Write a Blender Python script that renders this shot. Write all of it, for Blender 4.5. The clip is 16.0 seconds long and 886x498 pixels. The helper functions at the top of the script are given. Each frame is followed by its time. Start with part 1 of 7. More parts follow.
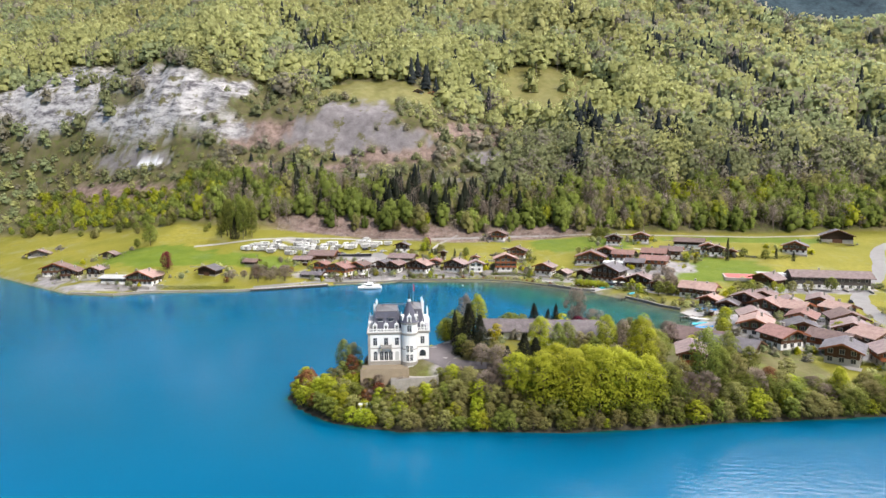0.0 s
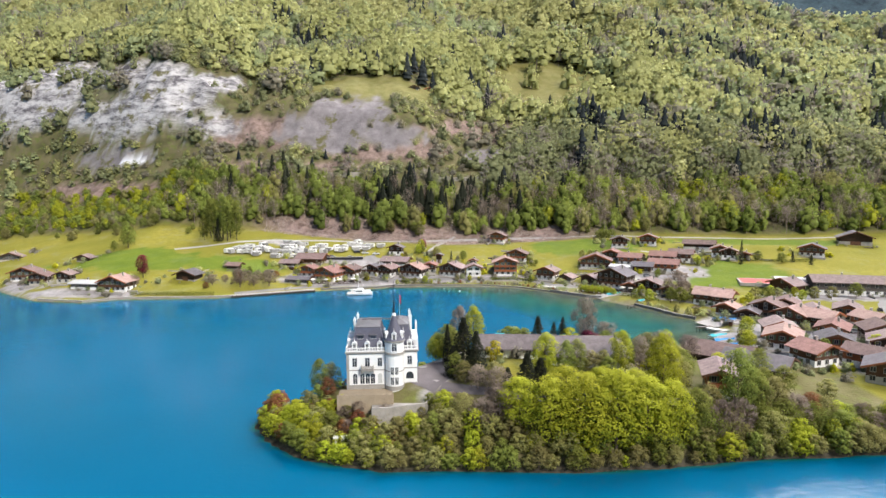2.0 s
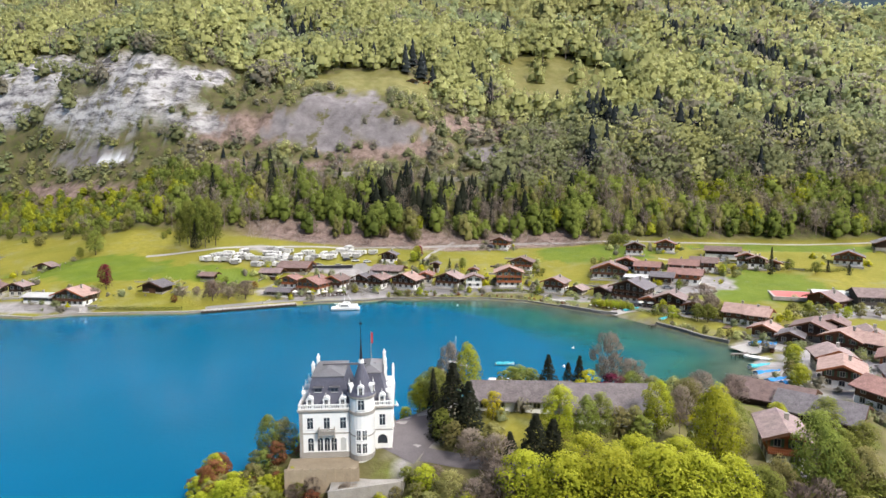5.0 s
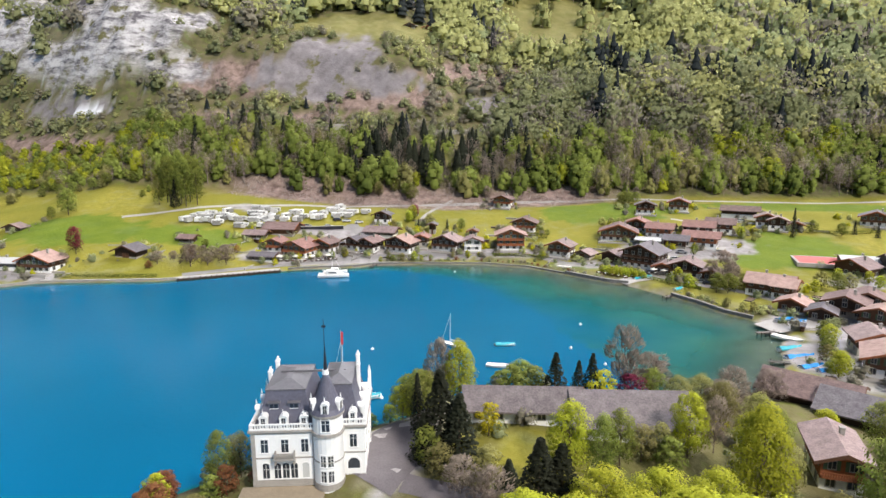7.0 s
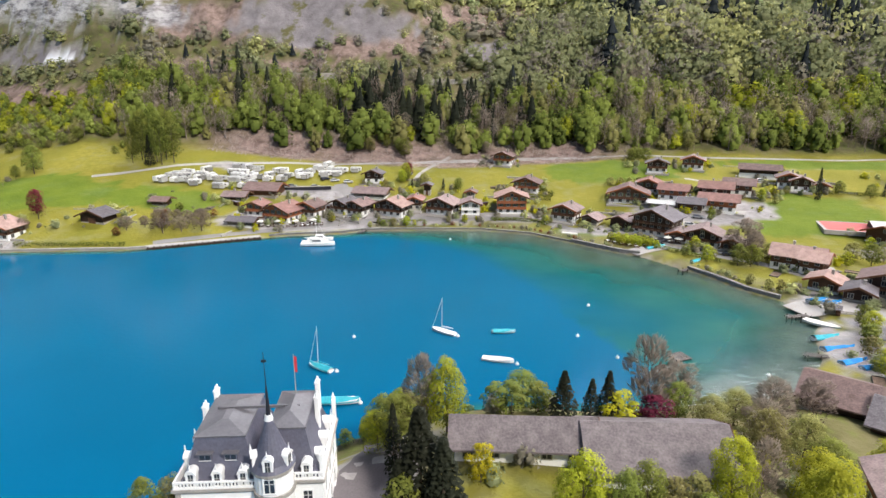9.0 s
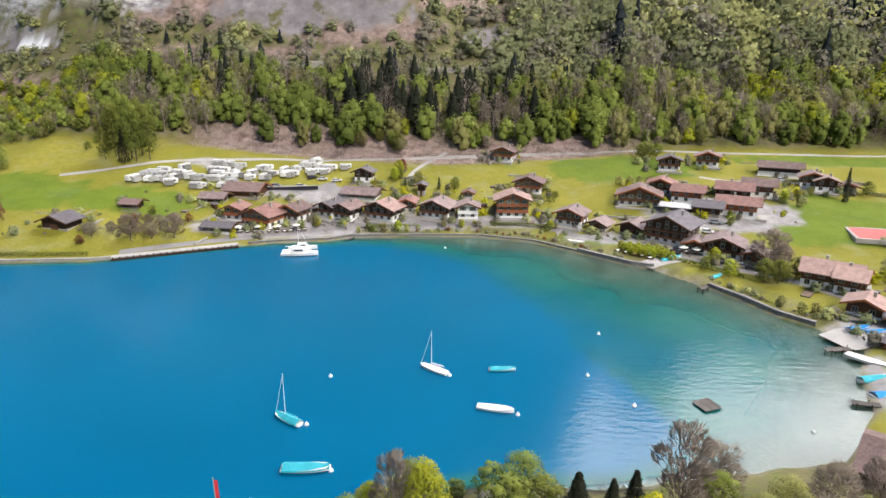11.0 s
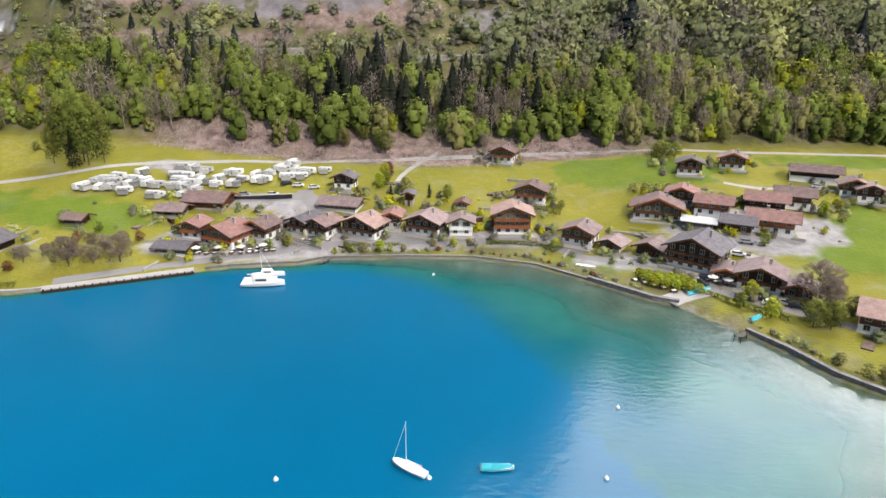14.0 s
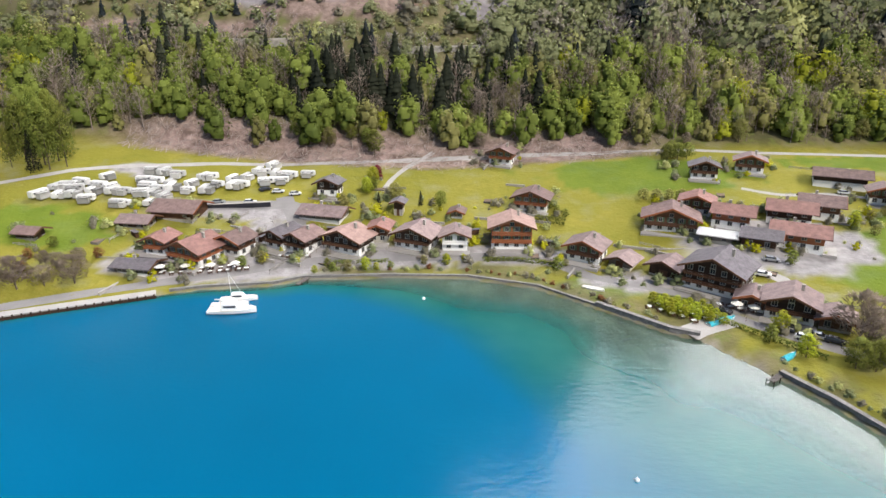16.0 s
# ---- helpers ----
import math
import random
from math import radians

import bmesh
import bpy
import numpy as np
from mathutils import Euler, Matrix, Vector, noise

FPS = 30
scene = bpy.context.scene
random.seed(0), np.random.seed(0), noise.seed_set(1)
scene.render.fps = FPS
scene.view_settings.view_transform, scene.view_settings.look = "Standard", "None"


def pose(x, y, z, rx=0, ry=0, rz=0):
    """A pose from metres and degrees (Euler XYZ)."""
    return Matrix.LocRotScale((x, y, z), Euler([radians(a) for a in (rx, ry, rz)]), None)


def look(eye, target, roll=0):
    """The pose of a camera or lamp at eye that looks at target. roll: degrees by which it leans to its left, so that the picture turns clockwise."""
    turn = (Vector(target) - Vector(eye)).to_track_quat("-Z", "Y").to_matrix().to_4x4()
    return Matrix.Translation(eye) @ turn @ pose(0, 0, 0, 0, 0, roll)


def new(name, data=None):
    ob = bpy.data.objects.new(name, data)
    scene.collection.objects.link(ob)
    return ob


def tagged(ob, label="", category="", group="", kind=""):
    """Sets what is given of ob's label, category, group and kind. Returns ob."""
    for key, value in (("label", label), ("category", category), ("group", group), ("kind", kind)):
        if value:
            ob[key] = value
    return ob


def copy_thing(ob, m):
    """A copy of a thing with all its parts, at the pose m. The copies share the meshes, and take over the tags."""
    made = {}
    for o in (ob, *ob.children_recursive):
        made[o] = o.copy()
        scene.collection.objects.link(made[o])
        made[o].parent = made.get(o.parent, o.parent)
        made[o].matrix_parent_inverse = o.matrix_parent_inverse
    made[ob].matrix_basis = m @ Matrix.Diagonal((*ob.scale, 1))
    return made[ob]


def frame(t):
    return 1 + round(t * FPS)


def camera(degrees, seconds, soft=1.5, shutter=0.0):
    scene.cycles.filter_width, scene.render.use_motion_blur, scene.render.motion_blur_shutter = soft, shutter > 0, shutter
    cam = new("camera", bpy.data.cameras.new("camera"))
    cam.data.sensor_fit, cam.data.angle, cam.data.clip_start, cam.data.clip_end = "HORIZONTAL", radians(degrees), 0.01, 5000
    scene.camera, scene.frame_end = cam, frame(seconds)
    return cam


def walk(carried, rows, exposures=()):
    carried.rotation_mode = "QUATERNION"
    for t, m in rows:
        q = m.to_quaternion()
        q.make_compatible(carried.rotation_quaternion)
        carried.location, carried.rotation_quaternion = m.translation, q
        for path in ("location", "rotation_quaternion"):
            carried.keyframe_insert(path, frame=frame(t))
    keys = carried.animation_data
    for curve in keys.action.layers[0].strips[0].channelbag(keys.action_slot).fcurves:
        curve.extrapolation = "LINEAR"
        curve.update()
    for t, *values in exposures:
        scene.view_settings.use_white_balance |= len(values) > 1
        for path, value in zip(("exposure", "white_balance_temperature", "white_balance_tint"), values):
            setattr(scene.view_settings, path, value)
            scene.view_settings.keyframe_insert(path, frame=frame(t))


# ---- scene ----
cam = camera(70.0, 16.0)
PATH = [
    (0, (12.082, -4.466, 58.123), (11.959, -2.484, 57.885), -0.3),
    (0.5, (12.258, 0.893, 57.423), (12.137, 2.874, 57.182), -0.3),
    (1, (12.412, 6.336, 56.946), (12.291, 8.318, 56.707), -0.3),
    (1.5, (12.568, 11.9, 56.745), (12.447, 13.882, 56.508), -0.3),
    (2, (12.736, 17.421, 56.711), (12.615, 19.404, 56.475), -0.3),
    (2.5, (12.925, 22.883, 56.694), (12.804, 24.865, 56.458), -0.3),
    (3, (13.163, 28.315, 56.683), (13.04, 30.297, 56.447), -0.3),
    (3.5, (13.434, 33.866, 56.801), (13.308, 35.848, 56.564), -0.3),
    (5.8, (14.991, 59.572, 58.07), (14.852, 61.551, 57.821), -0.3),
    (6, (15.091, 61.83, 58.239), (14.952, 63.806, 57.966), -0.3),
    (6.5, (15.303, 67.55, 58.817), (15.162, 69.516, 58.48), -0.3),
    (7, (15.442, 73.048, 59.33), (15.3, 75.003, 58.935), -0.3),
    (7.5, (15.654, 78.696, 59.884), (15.512, 80.638, 59.43), -0.3),
    (8, (15.79, 84.22, 60.291), (15.648, 86.152, 59.793), -0.3),
    (8.5, (16.028, 89.811, 60.79), (15.886, 91.733, 60.256), -0.3),
    (9, (16.263, 95.196, 61.291), (16.12, 97.113, 60.737), -0.3),
    (9.2, (16.39, 97.368, 61.528), (16.245, 99.282, 60.965), -0.3),
    (11.5, (17.196, 122.57, 64.891), (17.05, 124.468, 64.279), -0.3),
    (12, (17.395, 128.103, 65.626), (17.249, 129.998, 65.002), -0.3),
    (12.5, (17.71, 133.666, 66.386), (17.563, 135.556, 65.75), -0.3),
    (13, (18.002, 139.194, 67.104), (17.854, 141.08, 66.456), -0.4),
    (13.5, (18.252, 144.828, 67.787), (18.104, 146.71, 67.128), -0.4),
    (14, (18.42, 150.428, 68.386), (18.271, 152.307, 67.717), -0.4),
    (14.5, (18.478, 155.975, 68.945), (18.33, 157.85, 68.266), -0.4),
    (15, (18.416, 161.308, 69.495), (18.27, 163.179, 68.804), -0.4),
    (15.5, (18.454, 166.629, 70.059), (18.311, 168.497, 69.357), -0.4),
    (16, (18.578, 171.943, 70.641), (18.436, 173.806, 69.928), -0.4),
]
walk(cam, [(t, look(eye, target, roll)) for t, eye, target, roll in PATH], [(0, 0.2), (6, 0.12), (8.5, 0.08), (16, 0.05)])

# ---- light ----
world = bpy.data.worlds.new("sky")
scene.world = world
world.use_nodes = True


def sky_nodes():
    nt = world.node_tree
    nt.nodes.clear()
    out = nt.nodes.new("ShaderNodeOutputWorld")
    bg = nt.nodes.new("ShaderNodeBackground")
    sky = nt.nodes.new("ShaderNodeTexSky")
    sky.sky_type = "NISHITA"
    sky.sun_disc = False
    sky.sun_elevation = radians(43)
    sky.sun_rotation = radians(138)
    # broken cloud over the blue
    tc = nt.nodes.new("ShaderNodeTexCoord")
    mp = nt.nodes.new("ShaderNodeMapping")
    mp.inputs["Location"].default_value = (0.55, 0.2, 0.0)
    mp.inputs["Scale"].default_value = (1.0, 1.0, 1.6)
    nz = nt.nodes.new("ShaderNodeTexNoise")
    nz.inputs["Scale"].default_value = 5.0
    nz.inputs["Detail"].default_value = 7.0
    nz.inputs["Roughness"].default_value = 0.55
    ramp = nt.nodes.new("ShaderNodeValToRGB")
    ramp.color_ramp.elements[0].position = 0.48
    ramp.color_ramp.elements[1].position = 0.55
    mix = nt.nodes.new("ShaderNodeMix")
    mix.data_type = "RGBA"
    mix.inputs[7].default_value = (94.0, 94.0, 98.0, 1)
    nt.links.new(tc.outputs["Generated"], mp.inputs[0])
    nt.links.new(mp.outputs[0], nz.inputs["Vector"])
    # one great bank of cloud stands high in the north-east
    toward = nt.nodes.new("ShaderNodeVectorMath")
    toward.operation = "DOT_PRODUCT"
    toward.inputs[1].default_value = (0.36, 0.6, 0.715)
    nt.links.new(tc.outputs["Generated"], toward.inputs[0])
    bank = nt.nodes.new("ShaderNodeMath")
    bank.operation = "MULTIPLY_ADD"
    bank.inputs[1].default_value = 5.0
    nt.links.new(toward.outputs["Value"], bank.inputs[0])
    nt.links.new(nz.outputs["Fac"], bank.inputs[2])
    less = nt.nodes.new("ShaderNodeMath")
    less.operation = "SUBTRACT"
    less.inputs[1].default_value = 4.65
    nt.links.new(bank.outputs[0], less.inputs[0])
    nt.links.new(less.outputs[0], ramp.inputs[0])
    nt.links.new(ramp.outputs[0], mix.inputs[0])
    nt.links.new(sky.outputs[0], mix.inputs[6])
    nt.links.new(mix.outputs[2], bg.inputs[0])
    bg.inputs[1].default_value = 0.12
    nt.links.new(bg.outputs[0], out.inputs[0])


sky_nodes()
sun = new("sun", bpy.data.lights.new("sun", "SUN"))
sun.data.energy = 3.5
sun.data.angle = radians(7)
sun.data.color = (1.0, 0.935, 0.85)
sun.matrix_world = look((0, 0, 0), (-0.5, 0.55, -0.7))

# ---- the lie of the land ----
SHORE = [(-900, 520), (-420, 440), (-310, 372), (-265, 339), (-225, 312), (-191, 290), (-166, 286), (-154, 294),
         (-110, 299), (-82, 312), (-66, 319), (-58, 322), (-40, 325.5), (-33, 330), (-7, 333), (13, 333.5), (32, 328), (46, 317),
         (61, 304.5), (67, 302), (78, 287), (84, 278), (89, 268), (95, 262), (99, 256), (100, 250), (93, 238), (88, 224),
         (76, 209), (55, 204), (35, 199), (18, 199), (0, 193), (-12, 184), (-25, 172), (-36, 161), (-38.5, 153), (-33, 145),
         (-24, 137), (-7, 132), (12, 133), (31, 133.6), (50, 136.5), (68, 141), (85, 143), (108, 147), (180, 153),
         (420, 165), (1000, 170), (1000, 1700), (-1000, 1700), (-1000, 530)]


def lattice(ix, iy, seed):
    v = np.sin(ix * 127.1 + iy * 311.7 + seed * 74.7) * 43758.5453
    return v - np.floor(v)


def vnoise(x, y, seed=0):
    ix, iy = np.floor(x), np.floor(y)
    fx, fy = x - ix, y - iy
    fx, fy = fx * fx * (3 - 2 * fx), fy * fy * (3 - 2 * fy)
    a, b = lattice(ix, iy, seed), lattice(ix + 1, iy, seed)
    c, d = lattice(ix, iy + 1, seed), lattice(ix + 1, iy + 1, seed)
    return (a * (1 - fx) + b * fx) * (1 - fy) + (c * (1 - fx) + d * fx) * fy


def fbm(x, y, size, octaves=4, seed=0):
    x, y = np.asarray(x, float) / size, np.asarray(y, float) / size
    total, amp, norm = 0.0, 1.0, 0.0
    for k in range(octaves):
        total = total + amp * vnoise(x, y, seed + 13 * k)
        norm, amp, x, y = norm + amp, amp * 0.5, x * 2.03 + 5.1, y * 2.03 + 1.7
    return total / norm


def smooth(a, b, v):
    t = np.clip((np.asarray(v, float) - a) / (b - a), 0, 1)
    return t * t * (3 - 2 * t)


def shore_distance(x, y):
    """Metres inland (positive) or out in the lake (negative)."""
    x, y = np.asarray(x, float), np.asarray(y, float)
    best, inside = np.full(x.shape, 1e9), np.zeros(x.shape, bool)
    for (x0, y0), (x1, y1) in zip(SHORE, SHORE[1:] + SHORE[:1]):
        dx, dy = x1 - x0, y1 - y0
        t = np.clip(((x - x0) * dx + (y - y0) * dy) / (dx * dx + dy * dy), 0, 1)
        best = np.minimum(best, np.hypot(x - x0 - t * dx, y - y0 - t * dy))
        if y0 != y1:
            inside ^= ((y0 > y) != (y1 > y)) & (x < x0 + (y - y0) * dx / dy)
    return np.where(inside, best, -best)


def forest_foot(x):
    return np.interp(x, [-600, -330, -230, -170, -120, -60, 0, 60, 120, 200, 300, 600],
                     [470, 440, 412, 408, 412, 412, 415, 428, 436, 440, 450, 480])


def ground(x, y):
    x, y = np.asarray(x, float), np.asarray(y, float)
    d = shore_distance(x, y)
    wob = fbm(x, y, 40, 3, 5) - 0.5
    # the village and its meadows
    base = np.interp(x, [-400, -260, -190, -130, -60, 0, 60, 100, 250, 500], [420, 335, 290, 296, 328, 338, 335, 318, 320, 330])
    foot = forest_foot(x)
    rise = np.clip(np.minimum(y, foot) - base, 0, None)
    slope = np.interp(x, [-300, -160, -60, 60, 200], [0.2, 0.2, 0.18, 0.145, 0.12])
    z = 1.1 + slope * rise + wob * np.clip(rise / 30, 0, 1.5) * 1.2
    # the wooded mountain
    s = np.clip(y - foot, 0, None)
    west = np.interp(s, [0, 30, 62, 70, 88, 108, 150, 250, 400, 600, 900, 1300], [0, 15, 40, 52, 98, 128, 148, 188, 250, 335, 560, 860])
    mid = np.interp(s, [0, 30, 60, 80, 105, 150, 250, 400, 600, 900, 1300], [0, 18, 38, 56, 90, 112, 152, 214, 305, 520, 830])
    east = np.interp(s, [0, 20, 60, 92, 180, 254, 400, 600, 900, 1300], [0, 8, 34, 54, 98, 136, 205, 300, 500, 800])
    kw, ke = smooth(-170, -250, x), smooth(-60, 20, x)
    hill = mid * (1 - kw) * (1 - ke) + west * kw + east * ke
    hill = hill + (fbm(x, y, 130, 4, 9) - 0.5) * 40 * smooth(120, 300, s) + (fbm(x, y, 24, 3, 3) - 0.5) * 9 * smooth(5, 60, s)
    # broken faces in the western cliffs
    hill = hill - np.abs(fbm(x, y, 34, 4, 45) - 0.5) * 46 * smooth(55, 80, s) * smooth(240, 120, s) * smooth(-60, -190, x)
    # the saddle to the east, behind which the far range shows
    hill = np.minimum(hill, hill + (-0.62 * np.clip(s - 430, 0, None) + 12 * np.sin(x / 45)) * smooth(390, 470, x) * smooth(380, 470, s))
    # the mountain goes on, steeper, above what is seen from the lake
    hill = hill + 1.1 * np.clip(y - 1220, 0, None) * smooth(330, 150, x)
    z = z + hill
    # the headland
    head = smooth(232, 205, y) * smooth(150, 60, x)
    top = np.interp(x, [-40, -30, 20, 45, 60, 90, 150], [9.0, 11.0, 10.6, 9.0, 6.0, 3.5, 3.0])
    z = z * (1 - head) + head * (0.6 + (top - 0.6) * smooth(0, np.interp(x, [2, 14], [23, 17]), d))
    z = z + 2.3 * head * smooth(1.0, 0.55, np.hypot((x - 31) / 34, (y - 168) / 17)) * smooth(0, 12, d)
    z = np.where((y < 235) & (x > 60), np.maximum(z * smooth(400, 100, x) + 2.2 * smooth(100, 400, x), 1.0), z)
    bank = 0.7 * smooth(0, 1.2, d)
    z = np.where(d > 0, bank + (np.maximum(z, 0.9) - 0.7) * smooth(0, 4, d), -np.minimum(-d * 0.22, 14.0) - 0.05)
    return z


def height(x, y):
    return float(ground(np.array([x]), np.array([y]))[0])

# ---- materials ----
def mat(name, base, rough=0.8, metal=0.0, vary=0.25, size=3.0, bump=0.15, fine=0.25, spec=0.3, tint=None, per_object=0.0):
    """A surface with variation at two scales and a fine relief; size and fine in metres."""
    m = bpy.data.materials.new(name)
    m.use_nodes = True
    nt = m.node_tree
    b = nt.nodes["Principled BSDF"]
    b.inputs["Roughness"].default_value = rough
    b.inputs["Metallic"].default_value = metal
    b.inputs["Specular IOR Level"].default_value = spec
    geo = nt.nodes.new("ShaderNodeNewGeometry")
    n1, n2 = nt.nodes.new("ShaderNodeTexNoise"), nt.nodes.new("ShaderNodeTexNoise")
    n1.inputs["Scale"].default_value, n2.inputs["Scale"].default_value = 1 / size, 1 / fine
    n1.inputs["Detail"].default_value, n2.inputs["Detail"].default_value = 4, 3
    add = nt.nodes.new("ShaderNodeMath")
    add.operation = "ADD"
    half = nt.nodes.new("ShaderNodeMath")
    half.operation = "MULTIPLY"
    half.inputs[1].default_value = 0.5
    for n in (n1, n2):
        nt.links.new(geo.outputs["Position"], n.inputs["Vector"])
    nt.links.new(n1.outputs["Fac"], add.inputs[0])
    nt.links.new(n2.outputs["Fac"], add.inputs[1])
    nt.links.new(add.outputs[0], half.inputs[0])
    ramp = nt.nodes.new("ShaderNodeValToRGB")
    ramp.color_ramp.elements[0].position, ramp.color_ramp.elements[1].position = 0.3, 0.7
    other = tint or base
    ramp.color_ramp.elements[0].color = (*[c * (1 - vary) for c in base], 1)
    ramp.color_ramp.elements[1].color = (*[min(1, c * (1 + vary)) for c in other], 1)
    nt.links.new(half.outputs[0], ramp.inputs[0])
    last = ramp.outputs[0]
    if per_object:
        info = nt.nodes.new("ShaderNodeObjectInfo")
        hsv = nt.nodes.new("ShaderNodeHueSaturation")
        rng = nt.nodes.new("ShaderNodeMapRange")
        rng.inputs[3].default_value, rng.inputs[4].default_value = 1 - per_object, 1 + per_object
        nt.links.new(info.outputs["Random"], rng.inputs[0])
        nt.links.new(rng.outputs[0], hsv.inputs["Value"])
        nt.links.new(last, hsv.inputs["Color"])
        last = hsv.outputs[0]
    nt.links.new(last, b.inputs["Base Color"])
    if bump:
        bp = nt.nodes.new("ShaderNodeBump")
        bp.inputs["Strength"].default_value = bump
        bp.inputs["Distance"].default_value = fine * 0.3
        nt.links.new(n2.outputs["Fac"], bp.inputs["Height"])
        nt.links.new(bp.outputs[0], b.inputs["Normal"])
    return m


def colour_mix(nt, fac, a, b):
    mx = nt.nodes.new("ShaderNodeMix")
    mx.data_type = "RGBA"
    for sock, v in ((mx.inputs[0], fac), (mx.inputs[6], a), (mx.inputs[7], b)):
        if isinstance(v, (tuple, float, int)):
            sock.default_value = v if not isinstance(v, tuple) else (*v, 1)
        else:
            nt.links.new(v, sock)
    return mx.outputs[2]


def noise_node(nt, pos, size, detail=4.0, lo=0.35, hi=0.65, rough=0.55):
    n = nt.nodes.new("ShaderNodeTexNoise")
    n.inputs["Scale"].default_value, n.inputs["Detail"].default_value, n.inputs["Roughness"].default_value = 1 / size, detail, rough
    nt.links.new(pos, n.inputs["Vector"])
    r = nt.nodes.new("ShaderNodeMapRange")
    r.inputs[1].default_value, r.inputs[2].default_value = lo, hi
    nt.links.new(n.outputs["Fac"], r.inputs[0])
    return r.outputs[0]


def attribute_node(nt, name):
    a = nt.nodes.new("ShaderNodeAttribute")
    a.attribute_name = name
    return a.outputs["Fac"]


def ground_material():
    m = bpy.data.materials.new("land")
    m.use_nodes = True
    nt = m.node_tree
    b = nt.nodes["Principled BSDF"]
    b.inputs["Roughness"].default_value = 0.95
    b.inputs["Specular IOR Level"].default_value = 0.1
    geo = nt.nodes.new("ShaderNodeNewGeometry")
    pos = geo.outputs["Position"]
    grass = colour_mix(nt, noise_node(nt, pos, 28), (0.165, 0.162, 0.022), (0.27, 0.235, 0.042))
    grass = colour_mix(nt, noise_node(nt, pos, 2.5), grass, (0.205, 0.19, 0.028))
    grass = colour_mix(nt, noise_node(nt, pos, 11, 6, 0.52, 0.72), grass, (0.231, 0.218, 0.092))
    lush = colour_mix(nt, noise_node(nt, pos, 9), (0.07, 0.135, 0.012), (0.115, 0.175, 0.018))
    grass = colour_mix(nt, attribute_node(nt, "lush"), grass, lush)
    dry = colour_mix(nt, noise_node(nt, pos, 6), (0.17, 0.165, 0.062), (0.235, 0.21, 0.095))
    grass = colour_mix(nt, attribute_node(nt, "dry"), grass, dry)
    floor = colour_mix(nt, noise_node(nt, pos, 11, 6), (0.086, 0.083, 0.036), (0.178, 0.152, 0.083))
    floor = colour_mix(nt, noise_node(nt, pos, 4, 6, 0.5, 0.66), floor, (0.125, 0.142, 0.04))
    col = colour_mix(nt, attribute_node(nt, "wood"), grass, floor)
    bare = colour_mix(nt, noise_node(nt, pos, 5, 6, 0.35, 0.62, 0.65), (0.13, 0.088, 0.075), (0.34, 0.245, 0.215))
    col = colour_mix(nt, attribute_node(nt, "bare"), col, bare)
    strata = nt.nodes.new("ShaderNodeMapping")
    strata.inputs["Scale"].default_value = (0.34, 0.34, 0.9)
    strata.inputs["Rotation"].default_value = (0.35, 0.3, 0.4)
    nt.links.new(pos, strata.inputs[0])
    rock = colour_mix(nt, noise_node(nt, strata.outputs[0], 4.5, 10, 0.40, 0.56, 0.72), (0.1, 0.092, 0.1), (0.5, 0.48, 0.475))
    rock = colour_mix(nt, noise_node(nt, pos, 5, 8, 0.5, 0.66, 0.7), rock, (0.3, 0.285, 0.285))
    scree = colour_mix(nt, noise_node(nt, pos, 9, 8, 0.35, 0.65, 0.7), (0.155, 0.135, 0.138), (0.275, 0.25, 0.252))
    rock = colour_mix(nt, attribute_node(nt, "talus"), rock, scree)
    rock = colour_mix(nt, noise_node(nt, pos, 14, 7, 0.56, 0.64, 0.65), rock, (0.125, 0.115, 0.05))
    rock = colour_mix(nt, attribute_node(nt, "snow"), rock, (0.8, 0.8, 0.82))
    col = colour_mix(nt, attribute_node(nt, "rock"), col, rock)
    paved = colour_mix(nt, noise_node(nt, pos, 4), (0.24, 0.22, 0.215), (0.36, 0.335, 0.325))
    col = colour_mix(nt, attribute_node(nt, "paved"), col, paved)
    bed = colour_mix(nt, noise_node(nt, pos, 12), (0.172, 0.152, 0.119), (0.297, 0.264, 0.218))
    col = colour_mix(nt, attribute_node(nt, "bed"), col, bed)
    # headland waterline: wet rock and roots, darkened with the shade under overhanging bushes
    wet = colour_mix(nt, noise_node(nt, pos, 1.5, 5), (0.03, 0.028, 0.022), (0.085, 0.075, 0.055))
    col = colour_mix(nt, attribute_node(nt, "wet"), col, wet)
    nt.links.new(col, b.inputs["Base Color"])
    bp = nt.nodes.new("ShaderNodeBump")
    bp.inputs["Strength"].default_value, bp.inputs["Distance"].default_value = 0.6, 0.5
    nt.links.new(noise_node(nt, pos, 1.2, 6, 0, 1), bp.inputs["Height"])
    nt.links.new(bp.outputs[0], b.inputs["Normal"])
    return m


